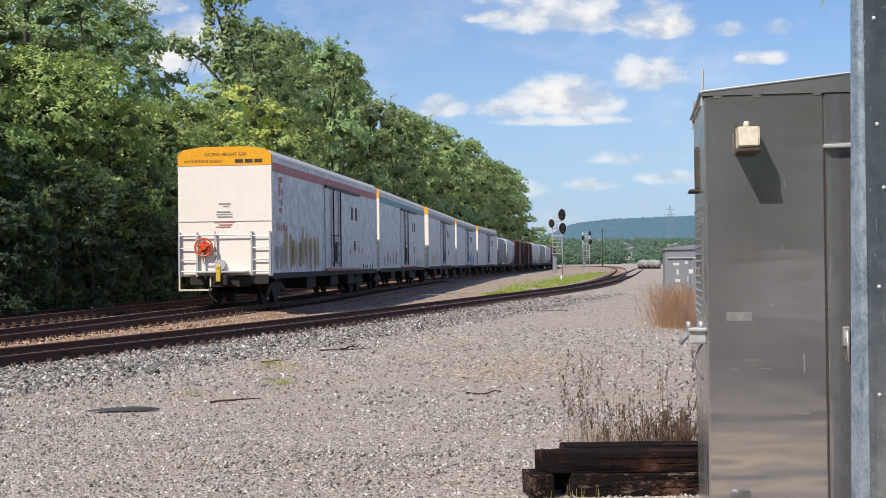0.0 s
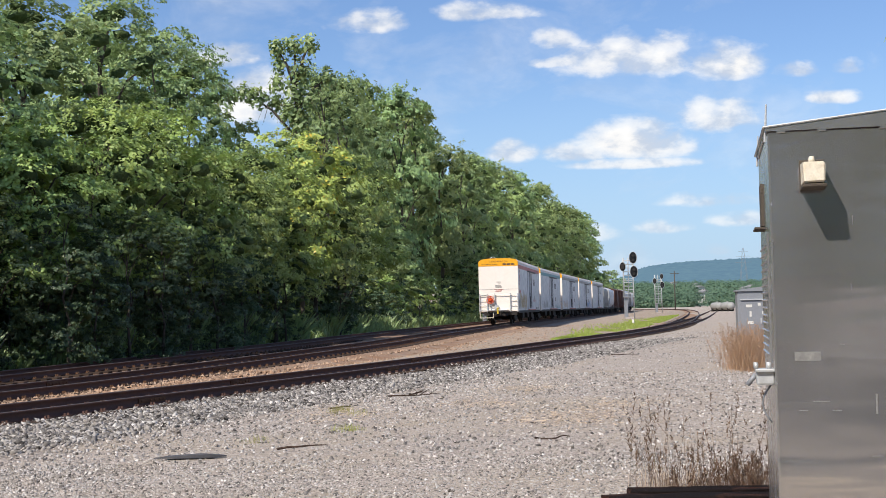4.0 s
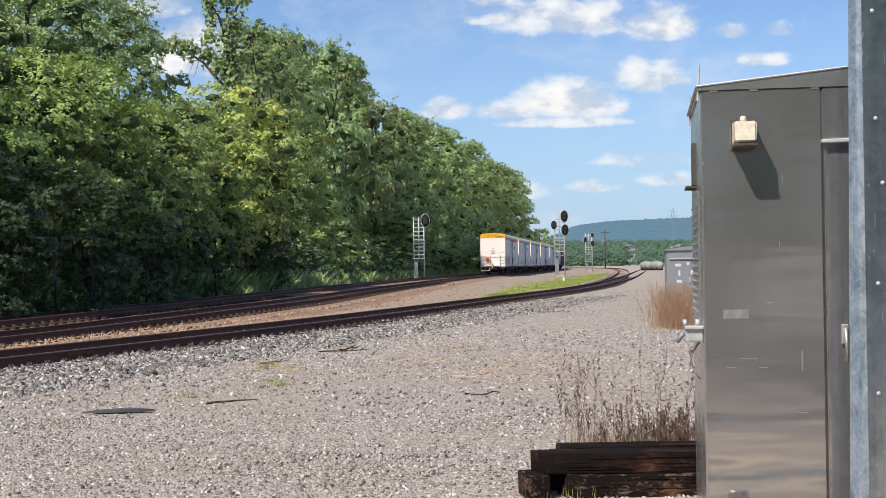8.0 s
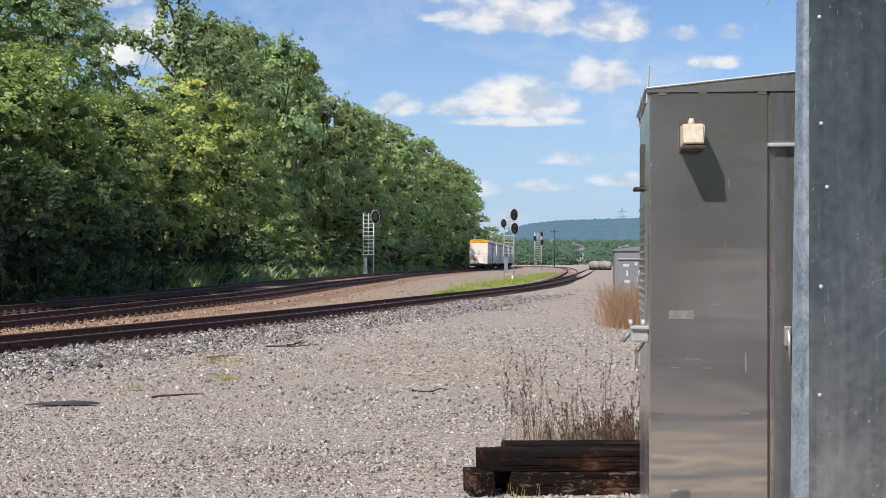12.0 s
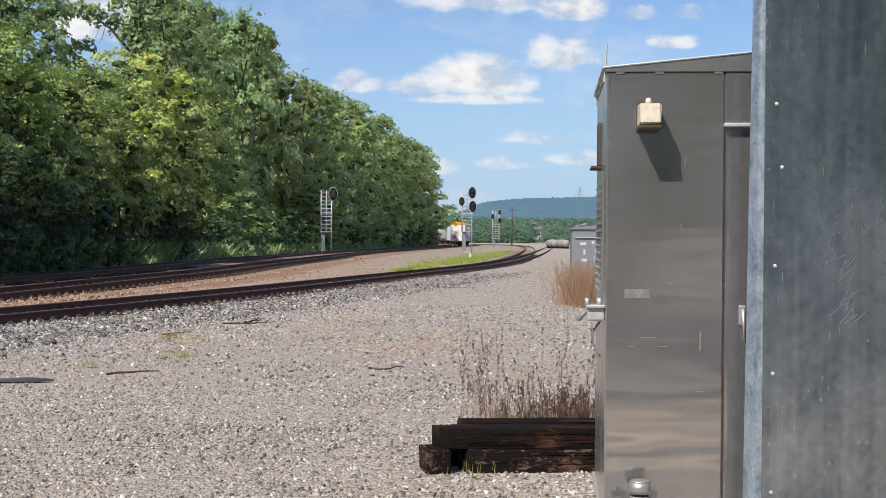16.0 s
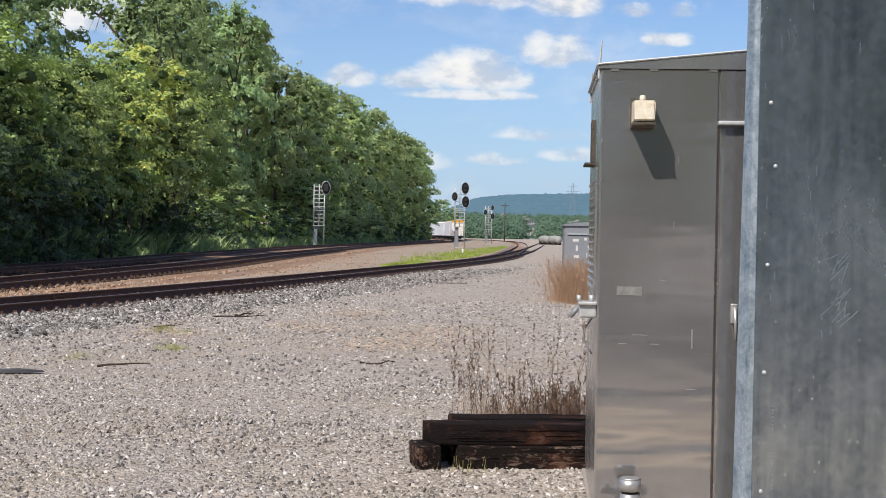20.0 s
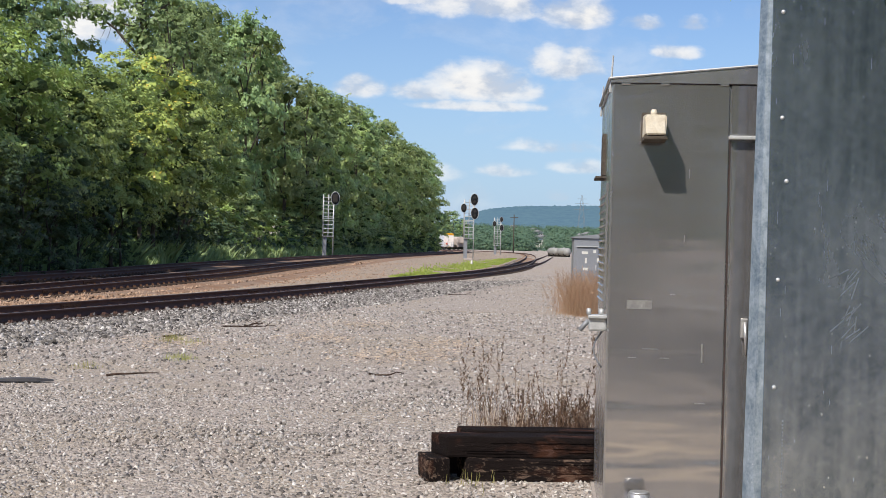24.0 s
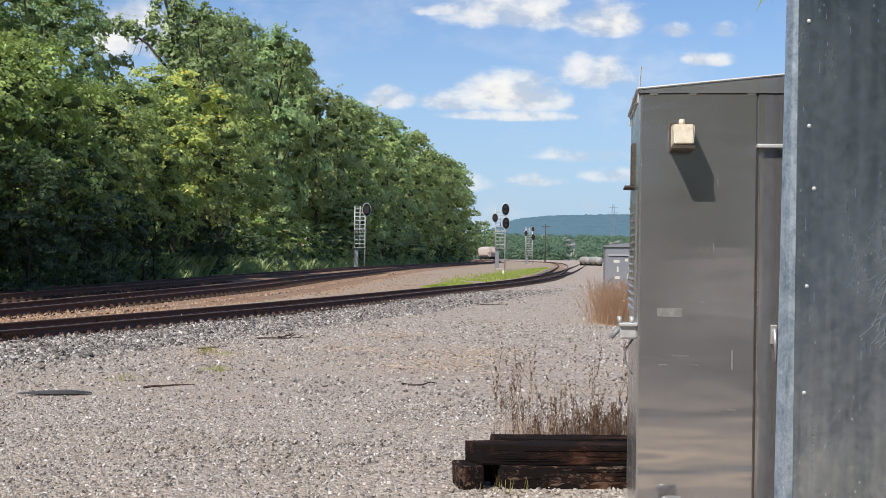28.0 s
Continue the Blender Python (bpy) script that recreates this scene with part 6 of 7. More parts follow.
def build_sapling():
    """A young tree of heaven behind the case; one drooping leaf reaches past its edge."""
    tree = thing("sapling", "young tree with drooping compound leaves behind the case", "tree", pose(2.83, 7.50, 0))
    bm = bmesh.new()
    add_tube(bm, (0, 0, -0.1), (0.05, 0.05, 2.0), 0.03, 0.022, 8)
    add_tube(bm, (0.05, 0.05, 2.0), (0.0, 0.0, 3.5), 0.022, 0.012, 8)
    part("trunk", bm, M_BARK, tree)
    rng = random.Random(3)
    for turn in (178, 120, 60, 0, -60, 240):
        bm = bmesh.new()
        reach = 0.72 if turn == 178 else 0.6
        prev = Vector((0, 0, 3.22 if turn == 178 else 3.5))
        way = Vector((math.cos(radians(turn)), math.sin(radians(turn)), 0.0))
        for k in range(1, 9):
            t = k / 8
            p = Vector((0, 0, prev.z)) * 0 + way * reach * t + Vector((0, 0, (3.22 if turn == 178 else 3.5) + 0.12 * math.sin(t * 2.6) - 0.16 * t * t))
            add_tube(bm, prev, p, 0.005, 0.004, 5, False)
            prev = p
            side = Vector((-way.y, way.x, 0))
            for s in (-1, 1):
                tip = p + side * s * 0.10 + way * 0.04 + Vector((0, 0, -0.10 - rng.uniform(0, 0.04)))
                mid = p.lerp(tip, 0.45)
                wide = (tip - p).cross(way + Vector((0, 0, 0.3))).normalized() * 0.03
                quad = [bm.verts.new(v) for v in (p, mid + wide, tip, mid - wide)]
                f = bm.faces.new(quad)
                f.material_index = 1
        part("leaf", bm, [M_BARK, M_LEAF_LIGHT], tree)


def build_ties():
    def tie(label, x, y, z, turn, length, w, h, mat, skew=0.0):
        ob = thing("railway_tie", label, "railway tie", pose(x, y, z, 0, 0, turn), group="stacked ties")
        bm = box(0, length, 0, w, 0, h, 0.012)
        for v in bm.verts:   # the near end is skewed until its face fits the camera's view
            v.co.x -= skew * v.co.y / w if v.co.x < 0.1 else 0.0
        bmesh.ops.subdivide_edges(bm, edges=[e for e in bm.edges if e.calc_length() > 0.8], cuts=14)
        rng = random.Random(int(x * 100 + z * 50))
        for v in bm.verts:
            v.co += Vector((0, rng.uniform(-0.004, 0.004), rng.uniform(-0.005, 0.005)))
        part("timber", bm, mat, ob)
        # splits along the grain
        bm = bmesh.new()
        for k in range(9):
            a, zz = rng.uniform(0.02, length * 0.7), rng.uniform(0.03, h - 0.03)
            add_box(bm, a, a + rng.uniform(0.08, 0.2) * length, -0.005, 0.002, zz, zz + 0.005)
        tagged(part("split_grain", bm, mat, ob), kind="stuff")
        return ob
    tie("dark creosoted railway tie on the gravel, its face split", 0.83, 9.40, 0.0, -0.5, 2.4, 0.22, 0.165, M_FLAKING, 0.06)
    tie("dark creosoted railway tie seen end-on under the stack", 0.71, 9.38, 0.0, 97, 0.32, 0.168, 0.165, M_FLAKING)
    tie("blackened railway tie lying on two others", 0.69, 9.42, 0.167, 0.4, 2.6, 0.23, 0.142, M_CREOSOTE, 0.10)
    tie("old railway tie at the back of the stack", 0.84, 9.70, 0.167, 0.9, 2.5, 0.22, 0.150, M_CREOSOTE, 0.05)
    tie("old railway tie under the back of the stack", 0.70, 9.72, -0.012, -1.0, 2.3, 0.22, 0.178, M_TIE)


def stalks(name, label, category, rng, n, place, height, mat, twig=0.0, head=0.0, width=0.003, sway=0.13):
    """Dry stems with side twigs and seed heads, as one tangle."""
    verts, faces = [], []

    def sliver(a, b, w):
        side = Vector((rng.uniform(-1, 1), rng.uniform(-1, 1), 0))
        side = side.normalized() * w if side.length > 0.01 else Vector((w, 0, 0))
        k = len(verts)
        verts.extend([a - side, a + side, b + side * 0.5, b - side * 0.5])
        faces.append((k, k + 1, k + 2, k + 3))
    for _ in range(n):
        x, y = place()
        h = height() 
        a = Vector((x, y, -0.02))
        lean = Vector((rng.gauss(0, sway), rng.gauss(0, sway), 1.0))
        for k in range(4):
            b = a + lean * (h / 4)
            sliver(a, b, width * (1.3 - 0.25 * k))
            if k and rng.random() < twig:
                c = a.lerp(b, rng.random())
                sliver(c, c + Vector((rng.uniform(-1, 1), rng.uniform(-1, 1), rng.uniform(0.4, 1.3))) * h * 0.14, width * 0.7)
            a = b
            lean += Vector((rng.gauss(0, 0.05), rng.gauss(0, 0.05), 0))
        if rng.random() < head:
            for q in range(9):
                c = a - lean * rng.uniform(0, h * 0.22)
                sliver(c, c + Vector((rng.gauss(0, 0.012), rng.gauss(0, 0.012), 0.022)), width * 2.2)
    ob = new(name, quads_mesh(name, np.array([v[:] for v in verts]), np.array(faces), mat))
    return tagged(ob, label, category, kind="stuff")


def build_plants():
    rng = random.Random(9)
    stalks("dry_weeds", "dead brown weed stalks behind the stacked ties", "weeds", rng, 620, lambda: (rng.triangular(0.95, 2.0, 1.75), rng.uniform(9.98, 10.7)), lambda: min(0.28 + abs(rng.gauss(0, 0.14)), 0.75), M_STALK, 0.7, 0.35, 0.0026)
    stalks("dry_weeds", "tall thin dead weed stalks", "weeds", rng, 58, lambda: (rng.choice((rng.uniform(0.8, 1.35), rng.uniform(0.9, 1.2), rng.uniform(1.5, 1.85))), rng.uniform(10.0, 10.6)), lambda: rng.uniform(0.5, 1.02), M_STALK, 1.0, 0.7, 0.0024)
    stalks("dry_grass", "straw-coloured dead grass by the ties", "grass", rng, 320, lambda: (rng.gauss(1.15, 0.17), rng.uniform(10.0, 10.4)), lambda: rng.uniform(0.10, 0.50), M_STRAW, 0.2, 0.0, 0.0028)

    def bush_at():
        return 5.66 + 0.26 * rng.gauss(0, 1), 33.5 + 1.1 * rng.gauss(0, 0.7)
    stalks("dry_bush", "russet dry brush growing beside the yard", "bush", rng, 1500, bush_at, lambda: rng.triangular(0.2, 1.2, 0.75), M_DRY, 0.95, 0.5, 0.0034, 0.26)
    # lush grass strip between the siding and the main line
    g = np.random.default_rng(31)
    n = 13000
    y = g.uniform(68, 190, n)
    s = np.interp(y, SIDE[:, 1], SIDE[:, 0])
    m = np.interp(y, MAIN[:, 1], MAIN[:, 0])
    t = np.clip(np.abs(g.normal(0, 0.30, n)), 0, 1)
    x = s - 2.0 - t * np.clip((s - m) * 0.42, 0.3, 6.0) * np.clip((y - 66) / 25, 0.05, 1) * np.clip((200 - y) / 60, 0.1, 1)
    patch = 0.5 + 0.5 * np.sin(y * 0.23 + 2 * np.sin(x * 0.8)) * np.sin(x * 0.9 + y * 0.11)
    h = g.uniform(0.02, 0.15, n) * (0.3 + 0.9 * patch) - 0.10 * (patch < 0.16)
    w = 0.05
    ang = g.uniform(0, math.pi, n)
    d = np.stack([np.cos(ang) * w, np.sin(ang) * w, np.zeros(n)], 1)
    b = np.stack([x, y, np.full(n, -0.12)], 1)
    top = b + np.stack([g.normal(0, 0.06, n), g.normal(0, 0.06, n), h + 0.08], 1)
    v = np.stack([b - d, b + d, top + d * 0.3, top - d * 0.3], 1).reshape(-1, 3)
    tagged(new("grass_strip", quads_mesh("grass_strip", v, np.arange(len(v)).reshape(-1, 4), M_GRASS)), "bright green grass between the siding and the main line", "grass", kind="stuff")
    # small tufts on the gravel
    for x, y, k in ((-2.77, 22.0, 260), (-2.25, 18.6, 150), (0.75, 9.28, 16), (-2.45, 21.3, 90), (-3.2, 17.2, 60), (1.0, 9.3, 12)):
        stalks("grass_tuft", "sparse green grass tuft on the gravel", "grass", rng, k, lambda: (x + rng.gauss(0, 0.10), y + rng.gauss(0, 0.16)), lambda: rng.uniform(0.03, 0.13), M_TUFT, 0.2, 0.0, 0.004)


def build_litter():
    rng = random.Random(15)
    board = thing("scrap_plate", "bent dark grey rubber plate lying on the gravel", "scrap", pose(-4.02, 15.35, 0.01, 0, 0, 3))
    bm = bmesh.new()
    outline = [(0.0, 0.01, 0.012), (0.18, -0.015, 0.022), (0.42, -0.02, 0.034), (0.62, 0.0, 0.038), (0.80, 0.07, 0.016), (0.76, 0.14, 0.018), (0.5, 0.16, 0.036), (0.2, 0.13, 0.024)]
    low, top = [[bm.verts.new((x, y, z * k)) for x, y, z in outline] for k in (0, 1)]
    bm.faces.new(top)
    bm.faces.new(low[::-1])
    for k in range(len(outline)):
        bm.faces.new((low[k], low[(k + 1) % len(outline)], top[(k + 1) % len(outline)], top[k]))
    part("plate", bm, M_RUBBER, board)

    def twig(x, y, size, turn, n, label="dead branch lying on the gravel"):
        ob = thing("dead_branch", label, "branch", pose(x, y, 0.03, 0, 0, turn))
        bm = bmesh.new()
        a = Vector((0, 0, 0))
        for k in range(5):
            b = a + Vector((size / 5, rng.gauss(0, size * 0.05), rng.gauss(0.006, 0.012)))
            add_tube(bm, a, b, 0.016 - 0.002 * k, 0.014 - 0.002 * k, 6, False)
            if k in (1, 2, 3) and n:
                add_tube(bm, b, b + Vector((rng.uniform(-0.1, 0.25) * size, rng.uniform(-0.3, 0.3) * size, 0.10 * size)), 0.009, 0.004, 5, False)
            a = b
        part("stem", bm, M_SAW, ob)
    twig(-2.3, 25.4, 0.95, 4, 1)
    twig(-1.95, 25.9, 0.6, 60, 1)
    twig(0.25, 16.8, 0.42, -3, 0)
    twig(-2.75, 16.0, 0.6, 2, 0)
    twig(-3.0, 22.5, 0.35, 10, 0)
    twig(3.1, 44.0, 0.9, -15, 1)
    # straw-coloured wood chips strewn in drifts
    g = np.random.default_rng(8)
    n = 2600
    c = np.array([(1.1, 20.3), (0.5, 19.4), (-0.6, 23.0), (1.6, 22.0), (-2.6, 21.2), (0.2, 27.0)])[g.integers(0, 6, n)]
    p = np.concatenate([c + g.normal(0, 1, (n, 2)) * np.array([0.42, 0.75]), np.full((n, 1), 0.035)], 1)
    ang = g.uniform(0, 6.28, n)
    tan = np.stack([np.cos(ang), np.sin(ang), g.normal(0, 0.15, n)], 1) * g.uniform(0.015, 0.05, (n, 1))
    side = np.stack([-np.sin(ang), np.cos(ang), g.normal(0, 0.3, n)], 1) * 0.006
    v = np.stack([p - tan - side, p + tan - side, p + tan + side, p - tan + side], 1).reshape(-1, 3)
    tagged(new("wood_chips", quads_mesh("wood_chips", v, np.arange(len(v)).reshape(-1, 4), M_STRAW)), "straw-coloured wood chips strewn on the gravel", "litter", kind="stuff")


build_cabinet()
build_vent_pipe()
build_case()
build_sapling()
build_ties()
build_plants()
build_litter()

# ---- signals, parked cars and the valley ----
def add_head(sig, x, y, z, r, facing):
    """A signal head: black oval target with a hooded lamp; facing -1 looks back at the viewer, 1 away."""
    bm = bmesh.new()
    ring = [[bm.verts.new((r * 0.86 * math.cos(a) + x, y + t, z + r * 1.35 * math.sin(a))) for a in (2 * math.pi * k / 20 for k in range(20))] for t in (-0.03, 0.03)]
    bm.faces.new(ring[0][::-1])
    bm.faces.new(ring[1])
    for k in range(20):
        bm.faces.new((ring[0][k], ring[0][(k + 1) % 20], ring[1][(k + 1) % 20], ring[1][k]))
    head = part("signal_head", bm, M_GLASS, sig, "black oval signal target")
    rim = bmesh.new()
    loop = [Vector((r * 0.92 * math.cos(a) + x, y, z + r * 1.42 * math.sin(a))) for a in (2 * math.pi * k / 20 for k in range(20))]
    for a, b in zip(loop, loop[1:] + loop[:1]):
        add_tube(rim, a, b, 0.035, 0.035, 5, False)
    part("rim", rim, M_GREY, head, "pale rim of the target")
    for dz in (-0.5 * r, 0.5 * r):
        part("hood", tube((x, y + 0.03 * facing, z + dz), (x, y + 0.35 * facing, z + dz), r * 0.28, r * 0.3, 10), M_BLACK, head)
    part("back_box", box(x - r * 0.5, x + r * 0.5, min(y, y - 0.3 * facing), max(y, y - 0.3 * facing), z - r * 0.8, z + r * 0.8, 0.03), M_BLACK, head)


def build_signal(x, y, top, label, heads, width=0.95, pedestal=0.32):
    sig = thing("signal_mast", label, "railway signal", pose(x, y, 0), group="railway signals")
    foot = top * pedestal
    half = width / 2
    part("foundation", box(-0.5, 0.5, -0.5, 0.5, -0.25, 0.12, 0.03), M_STONE, sig)
    part("pedestal", box(-half, -half + 0.42, -0.2, 0.2, 0.1, foot, 0.02), M_STEELGREY, sig)
    for px, py, z0 in ((-half, -0.3, foot), (half, -0.3, 0.0), (-half, 0.35, foot), (half, 0.35, foot), (0.0, 0.0, foot)):
        part("post", tube((px, py, z0), (px, py, top), 0.062, 0.058, 8), M_GREY, sig)
    z = foot
    while z < top:
        bm = bmesh.new()
        add_tube(bm, (-half, -0.3, z), (half, -0.3, z), 0.042, 0.042, 6)
        add_tube(bm, (-half, 0.35, z), (half, 0.35, z), 0.03, 0.03, 6)
        add_tube(bm, (half, -0.3, z), (half, 0.35, z), 0.03, 0.03, 6)
        part("rung", bm, M_GREY, sig)
        z += 0.42
    for z in (foot, foot + (top - foot) * 0.42):
        part("platform", box(-half - 0.08, half + 0.08, -0.45, 0.5, z, z + 0.06), M_GREY, sig)
    for hx, hz, r, facing in heads:
        add_head(sig, hx, -0.42, hz, r, facing)
    return sig


def build_storage_tank(x, y, turn):
    """A horizontal steel tank with domed ends, resting on two saddles."""
    tank = thing("storage_tank", "pale grey horizontal steel tank on saddles beside the spur track", "tank", pose(x, y, -0.05, 0, 0, turn), group="storage tanks")
    bm = bmesh.new()
    prof = [(-2.75, 0.05), (-2.68, 0.32), (-2.5, 0.53), (-2.2, 0.66), (-2.0, 0.68), (2.0, 0.68), (2.2, 0.66), (2.5, 0.53), (2.68, 0.32), (2.75, 0.05)]
    rings = [[bm.verts.new((r * math.cos(a), yy, 0.95 + r * math.sin(a))) for a in (2 * math.pi * k / 28 for k in range(28))] for yy, r in prof]
    for a, b in zip(rings, rings[1:]):
        for k in range(28):
            bm.faces.new((a[k], a[(k + 1) % 28], b[(k + 1) % 28], b[k])).smooth = True
    bm.faces.new(rings[0])
    bm.faces.new(rings[-1])
    bmesh.ops.recalc_face_normals(bm, faces=bm.faces)
    part("shell", bm, M_HOPPER, tank)
    part("dome", tube((0, 0, 1.6), (0, 0, 1.78), 0.18, 0.18, 14), M_HOPPER, tank)
    for yy in (-1.6, 1.6):
        part("saddle", box(-0.6, 0.6, yy - 0.12, yy + 0.12, -0.1, 0.62), M_BLACK, tank)
        part("weld_band", add_tube(bmesh.new(), (0, yy - 0.03, 0.95), (0, yy + 0.03, 0.95), 0.688, 0.688, 28), M_STEELGREY, tank)


def build_grey_cabinet():
    cab = thing("relay_cabinet", "grey metal relay cabinet with stickers beside the yard", "cabinet", pose(8.15, 50.5, 0.0, 0, 0, -7))
    part("body", box(0, 3.2, 0, 2.0, 0.05, 1.98, 0.02), M_STEELGREY, cab)
    part("roof", add_profile(bmesh.new(), [(-0.06, 1.98), (3.26, 1.98), (3.26, 2.03), (1.6, 2.22), (-0.06, 2.03)], -0.06, 2.06), M_STEELGREY, cab)
    part("base", box(-0.1, 3.3, -0.1, 2.1, -0.1, 0.05), M_STONE, cab)
    for x in (0.1, 0.95):
        door = part("door", box(x, x + 0.8, -0.03, 0.0, 0.2, 1.62, 0.008), M_STEELGREY, cab)
        part("handle", box(x + 0.7, x + 0.75, -0.06, -0.03, 0.8, 1.0), M_GREY, door)
    part("drip_edge", box(0.1, 1.8, -0.08, 0.0, 1.66, 1.70), M_GREY, cab)
    for x, z, w, h in ((0.3, 1.4, 0.22, 0.10), (0.42, 1.06, 0.07, 0.2), (0.86, 1.10, 0.16, 0.16), (0.35, 0.8, 0.2, 0.1), (0.72, 1.45, 0.1, 0.1)):
        part("notice", box(x, x + w, -0.036, -0.030, z, z + h), M_PLASTIC, cab, "small pale notice")
    box2 = thing("meter_box", "grey electrical box on a post beside the relay cabinet", "electrical box", pose(8.72, 47.6, 0, 0, 0, -7))
    part("box", box(0, 0.62, 0, 0.4, 0.35, 1.62, 0.02), M_STEELGREY, box2)
    part("post", box(0.1, 0.52, 0.1, 0.3, -0.1, 0.35), M_GREY, box2)
    part("cover", box(-0.03, 0.65, -0.05, 0.43, 1.62, 1.68), M_GREY, box2)


def build_valley():
    """Wooded slopes across the valley, houses among them, and the blue ridge far behind."""
    rng = np.random.default_rng(55)

    def slope(x, y):
        t = np.clip((y - 470) / 900, 0, 1)
        return -5 + 16 * t ** 0.9 + 3 * np.sin(x * 0.006 + 1) * t
    xs, ys = np.linspace(-60, 700, 39), np.linspace(440, 1700, 40)
    X, Y = np.meshgrid(xs, ys)
    v = np.stack([X, Y, slope(X, Y)], -1)
    a = np.arange(v[..., 0].size).reshape(len(ys), len(xs))
    f = np.stack([a[:-1, :-1], a[:-1, 1:], a[1:, 1:], a[1:, :-1]], -1).reshape(-1, 4)
    tagged(new("hillside", quads_mesh("hillside", v.reshape(-1, 3), f, M_FOREST)), "green valley side under the far woods", "hill", kind="structure")
    n = 1700
    y = 530 * (1500 / 530) ** rng.uniform(size=n)
    x = y * rng.uniform(0.055, 0.215, n)
    keep = ~((y < 640) & (x < np.interp(y, SIDE[:, 1], SIDE[:, 0]) + 14)) & ~((np.abs(x / y - 0.1365) < 0.0065) & (y < 1030)) & ~((np.abs(x / y - 0.168) < 0.006) & (y < 930))
    x, y = x[keep], y[keep]
    per = 110
    r = rng.uniform(2.2, 6.0, len(x))
    way = rng.normal(size=(len(x), per, 3))
    way[..., 2] = np.abs(way[..., 2])
    way /= np.linalg.norm(way, axis=-1, keepdims=True)
    c = np.stack([x, y, slope(x, y) + r * 0.7], 1)
    p = c[:, None] + way * r[:, None, None] * rng.uniform(0.75, 1.1, (len(x), per, 1)) * np.array([1, 1, 1.15])
    v, f = leaf_quads(rng, p.reshape(-1, 3), way.reshape(-1, 3), 1.0, 0.1, 0.4, 0.42, 0.3, True)
    tagged(new("far_woods", quads_mesh("far_woods", v, f, M_FOREST)), "dense green woods across the valley", "woods", kind="stuff")
    # ridge
    k = 1100
    rx = np.linspace(-200, 2400, k)
    bumps = np.abs(rng.normal(0, 1.4, k))
    crest = 7.6 + 3400 * np.interp(rx / 3400, [-0.05, 0.05, 0.075, 0.085, 0.090, 0.100, 0.117, 0.130, 0.176, 0.3, 0.7], [0.006, 0.012, 0.018, 0.022, 0.0246, 0.027, 0.029, 0.0297, 0.031, 0.034, 0.03]) + bumps
    rows = np.array([0.0, 0.35, 0.65, 0.85, 0.95, 1.0])
    v = np.stack([np.stack([rx, np.full(k, 2700 + 700 * h), (crest - bumps * (h < 1)) * h - 6], 1) for h in rows]).reshape(-1, 3)
    a = np.arange(len(v)).reshape(len(rows), k)
    f = np.stack([a[:-1, :-1], a[:-1, 1:], a[1:, 1:], a[1:, :-1]], -1).reshape(-1, 4)
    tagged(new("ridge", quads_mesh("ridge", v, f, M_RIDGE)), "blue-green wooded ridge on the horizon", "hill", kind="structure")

    def house(x, y, z, w, d, h, turn, label, wall=M_WHITE):
        ob = thing("house", label, "house", pose(x, y, z, 0, 0, turn), group="far houses")
        part("wall", box(-w / 2, w / 2, -d / 2, d / 2, -6, h), wall, ob)
        part("roof", add_profile(bmesh.new(), [(-w / 2 - 0.5, h), (w / 2 + 0.5, h), (0, h + w * 0.2)], -d / 2 - 0.5, d / 2 + 0.5), M_ROOF, ob)
        for i in range(3):
            part("window", box(-w / 2 + w * (0.15 + 0.27 * i), -w / 2 + w * (0.27 + 0.27 * i), -d / 2 - 0.1, -d / 2 + 0.05, h * 0.35, h * 0.72), M_GLASS, ob)
    for u, v_, y, w, h, label in ((0.1375, 0.5, 760, 9, 4.5, "white house among the far trees"), (0.132, 4.0, 1060, 5, 3.5, "small white house up the far slope"), (0.1345, 2.0, 1040, 7, 3.5, "white house with a grey roof on the far slope"),
                                  (0.1165, 6.0, 1150, 5, 3.0, "pale cottage among far trees"), (0.1665, 0.0, 900, 9, 5.0, "white building beside the far tracks"), (0.172, 1.0, 940, 8, 5.0, "grey building beyond the yard")):
        house(u * y, y, float(slope(u * y, y)) + v_, w, w * 0.8, h, 20, label)
    pole = thing("utility_pole", "dark wooden utility pole by the far tracks", "utility pole", pose(0.117 * 360, 360, 0))
    part("pole", tube((0, 0, -0.5), (0, 0, 10.0), 0.17, 0.12, 8), M_BARK, pole)
    part("crossarm", box(-1.1, 1.1, -0.06, 0.06, 9.2, 9.35), M_BARK, pole)
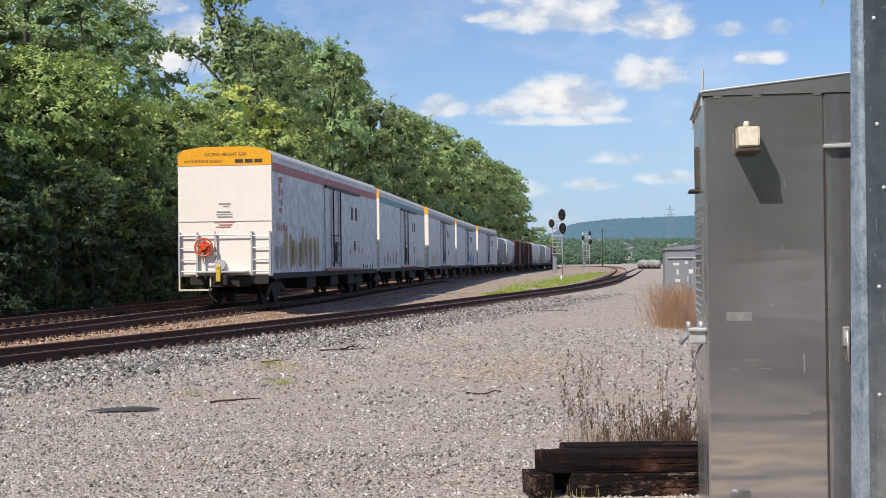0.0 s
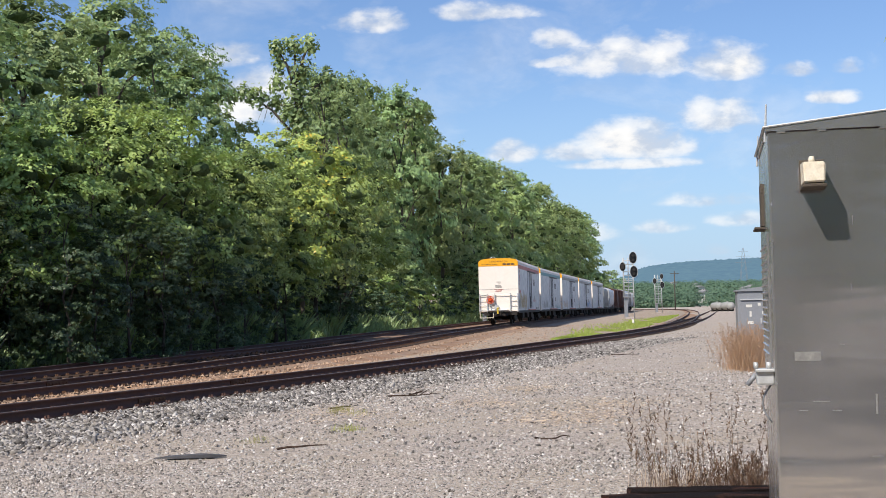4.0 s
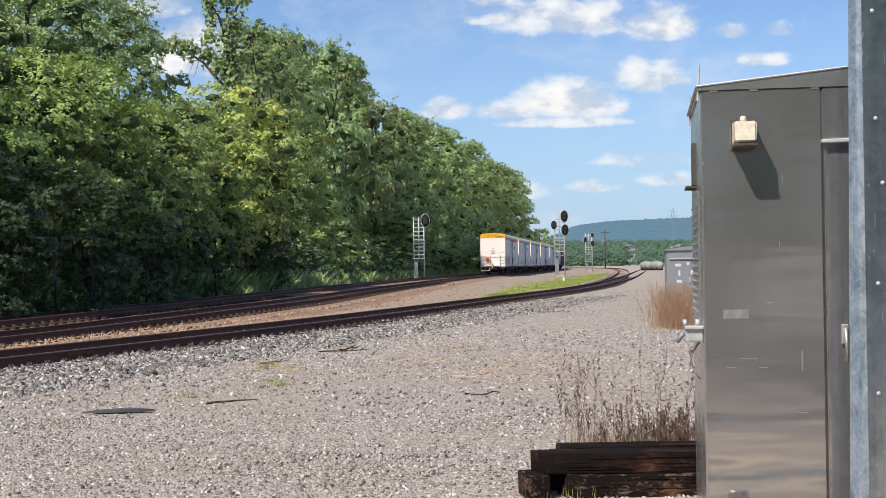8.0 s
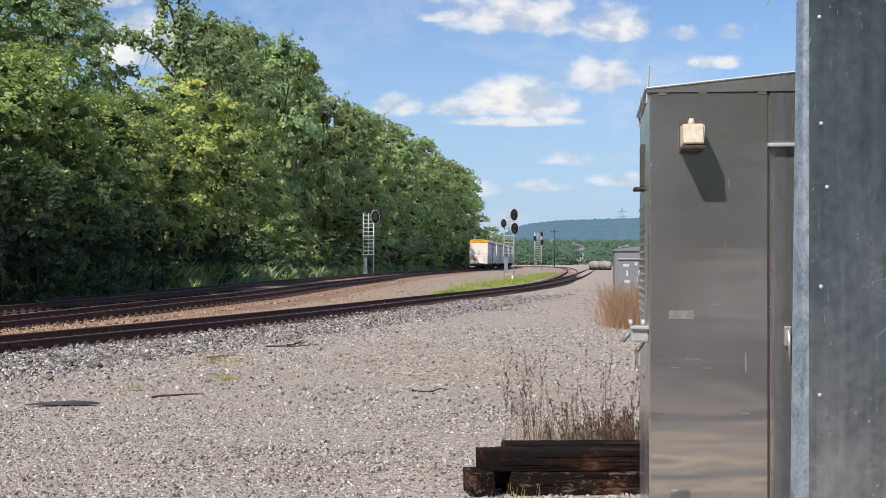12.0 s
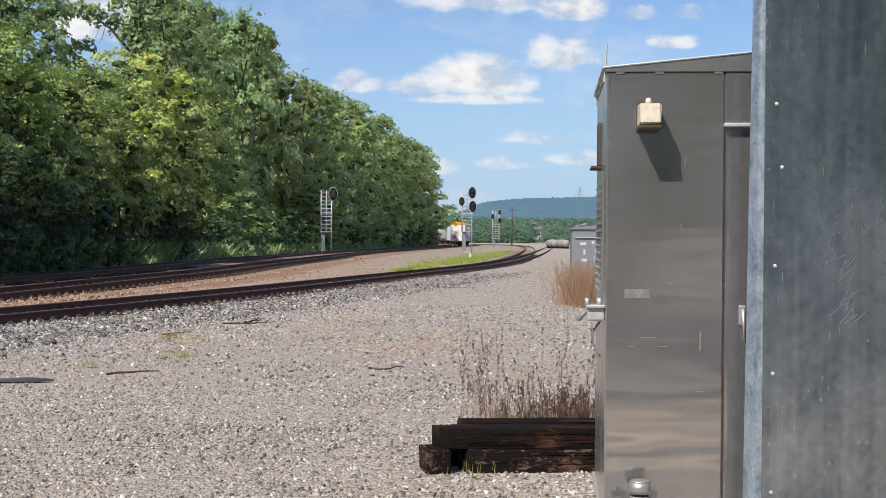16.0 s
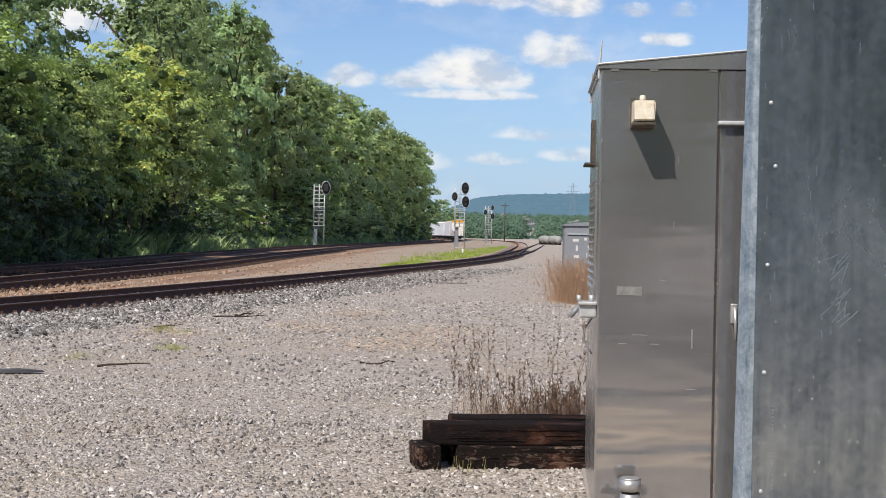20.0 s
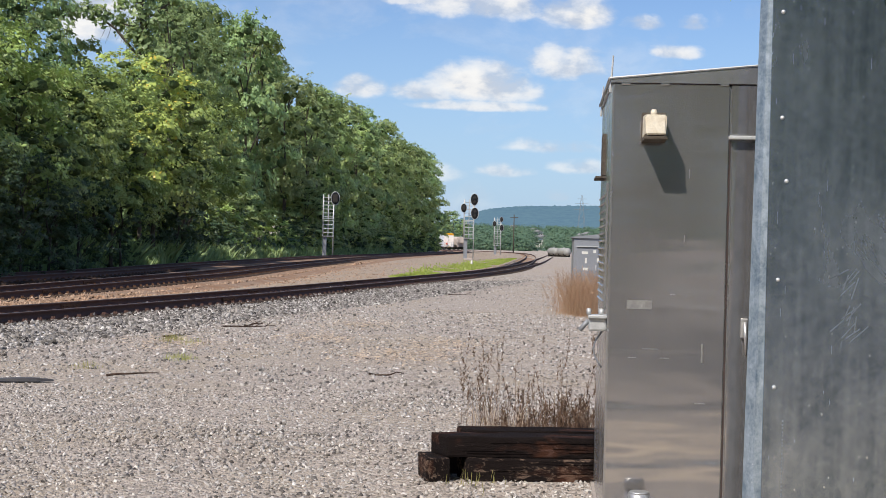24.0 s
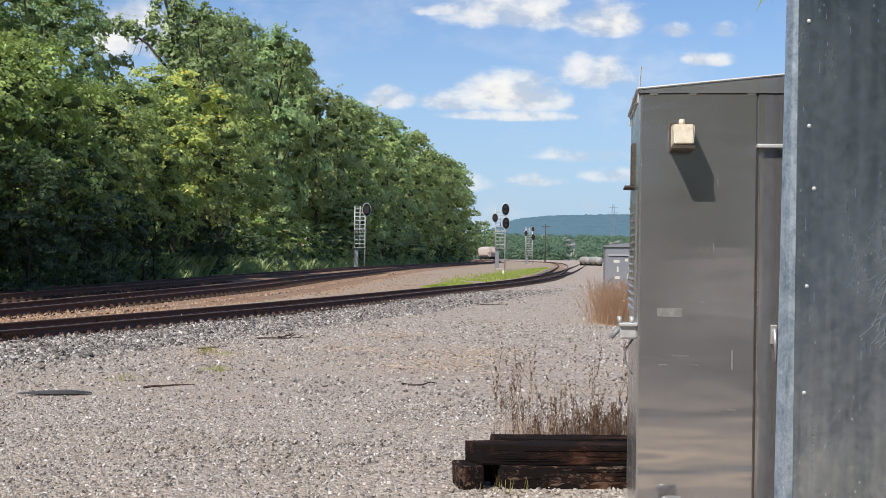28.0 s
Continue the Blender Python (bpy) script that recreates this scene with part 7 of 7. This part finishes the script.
    tower = thing("lattice_tower", "far steel lattice transmission tower", "tower", pose(0.1665 * 1150, 1150, 22))
    for sx in (-1, 1):
        for sy in (-1, 1):
            part("leg", tube((3.2 * sx, 3.2 * sy, -8), (0.5 * sx, 0.5 * sy, 24), 0.14, 0.10, 5), M_STEELGREY, tower)
    for z, w in ((12, 6.5), (17, 5.5), (21, 4.0)):
        part("arm", box(-w, w, -0.12, 0.12, z, z + 0.22), M_STEELGREY, tower)
    for i in range(6):
        w0, w1 = 3.2 - 2.7 * (i * 5.3) / 32, 3.2 - 2.7 * ((i + 1) * 5.3) / 32
        part("brace", tube((-w0, -w0, -8 + i * 5.3), (w1, -w1, -8 + (i + 1) * 5.3), 0.08, 0.08, 4), M_STEELGREY, tower)


build_signal(-2.67, 150.0, 6.75, "grey ladder signal mast beside the woods", [(0.72, 6.35, 0.5, 1)], 1.12, 0.33)
build_signal(13.45, 160.0, 6.95, "grey signal mast with black oval heads beside the grass", [(0.55, 6.95, 0.48, -1), (0.62, 5.35, 0.48, -1), (-0.66, 5.95, 0.36, 1)], 1.1, 0.35)
build_signal(25.76, 245.0, 6.7, "far grey signal mast", [(0.68, 4.9, 0.4, -1), (-0.62, 5.6, 0.35, 1), (0.62, 6.4, 0.32, 1)], 1.15, 0.25)
stub = thing("marker_post", "short white marker post in the grass", "post", pose(10.24, 118, -0.1))
part("post", tube((0, 0, -0.1), (0, 0, 0.42), 0.09, 0.085, 10), M_PLASTIC, stub)
part("cap", tube((0, 0, 0.42), (0, 0, 0.45), 0.095, 0.08, 10), M_PLASTIC, stub)
build_storage_tank(37.8, 245, 9)
build_storage_tank(36.9, 251.5, 7)
build_grey_cabinet()
parked = make_hopper("pale cream covered hopper parked on the curving siding", 15.0, 4.3, M_PALE, "parked_hopper_car")
tagged(parked, group="parked cars")
SIDE_LENGTH = line_length(SIDE)
parked.matrix_basis = car_pose(SIDE, SIDE_LENGTH, float(np.interp(444, SIDE[:, 1], SIDE_LENGTH)), 5.3, lambda y: SIDE_Z)
build_valley()

motions()
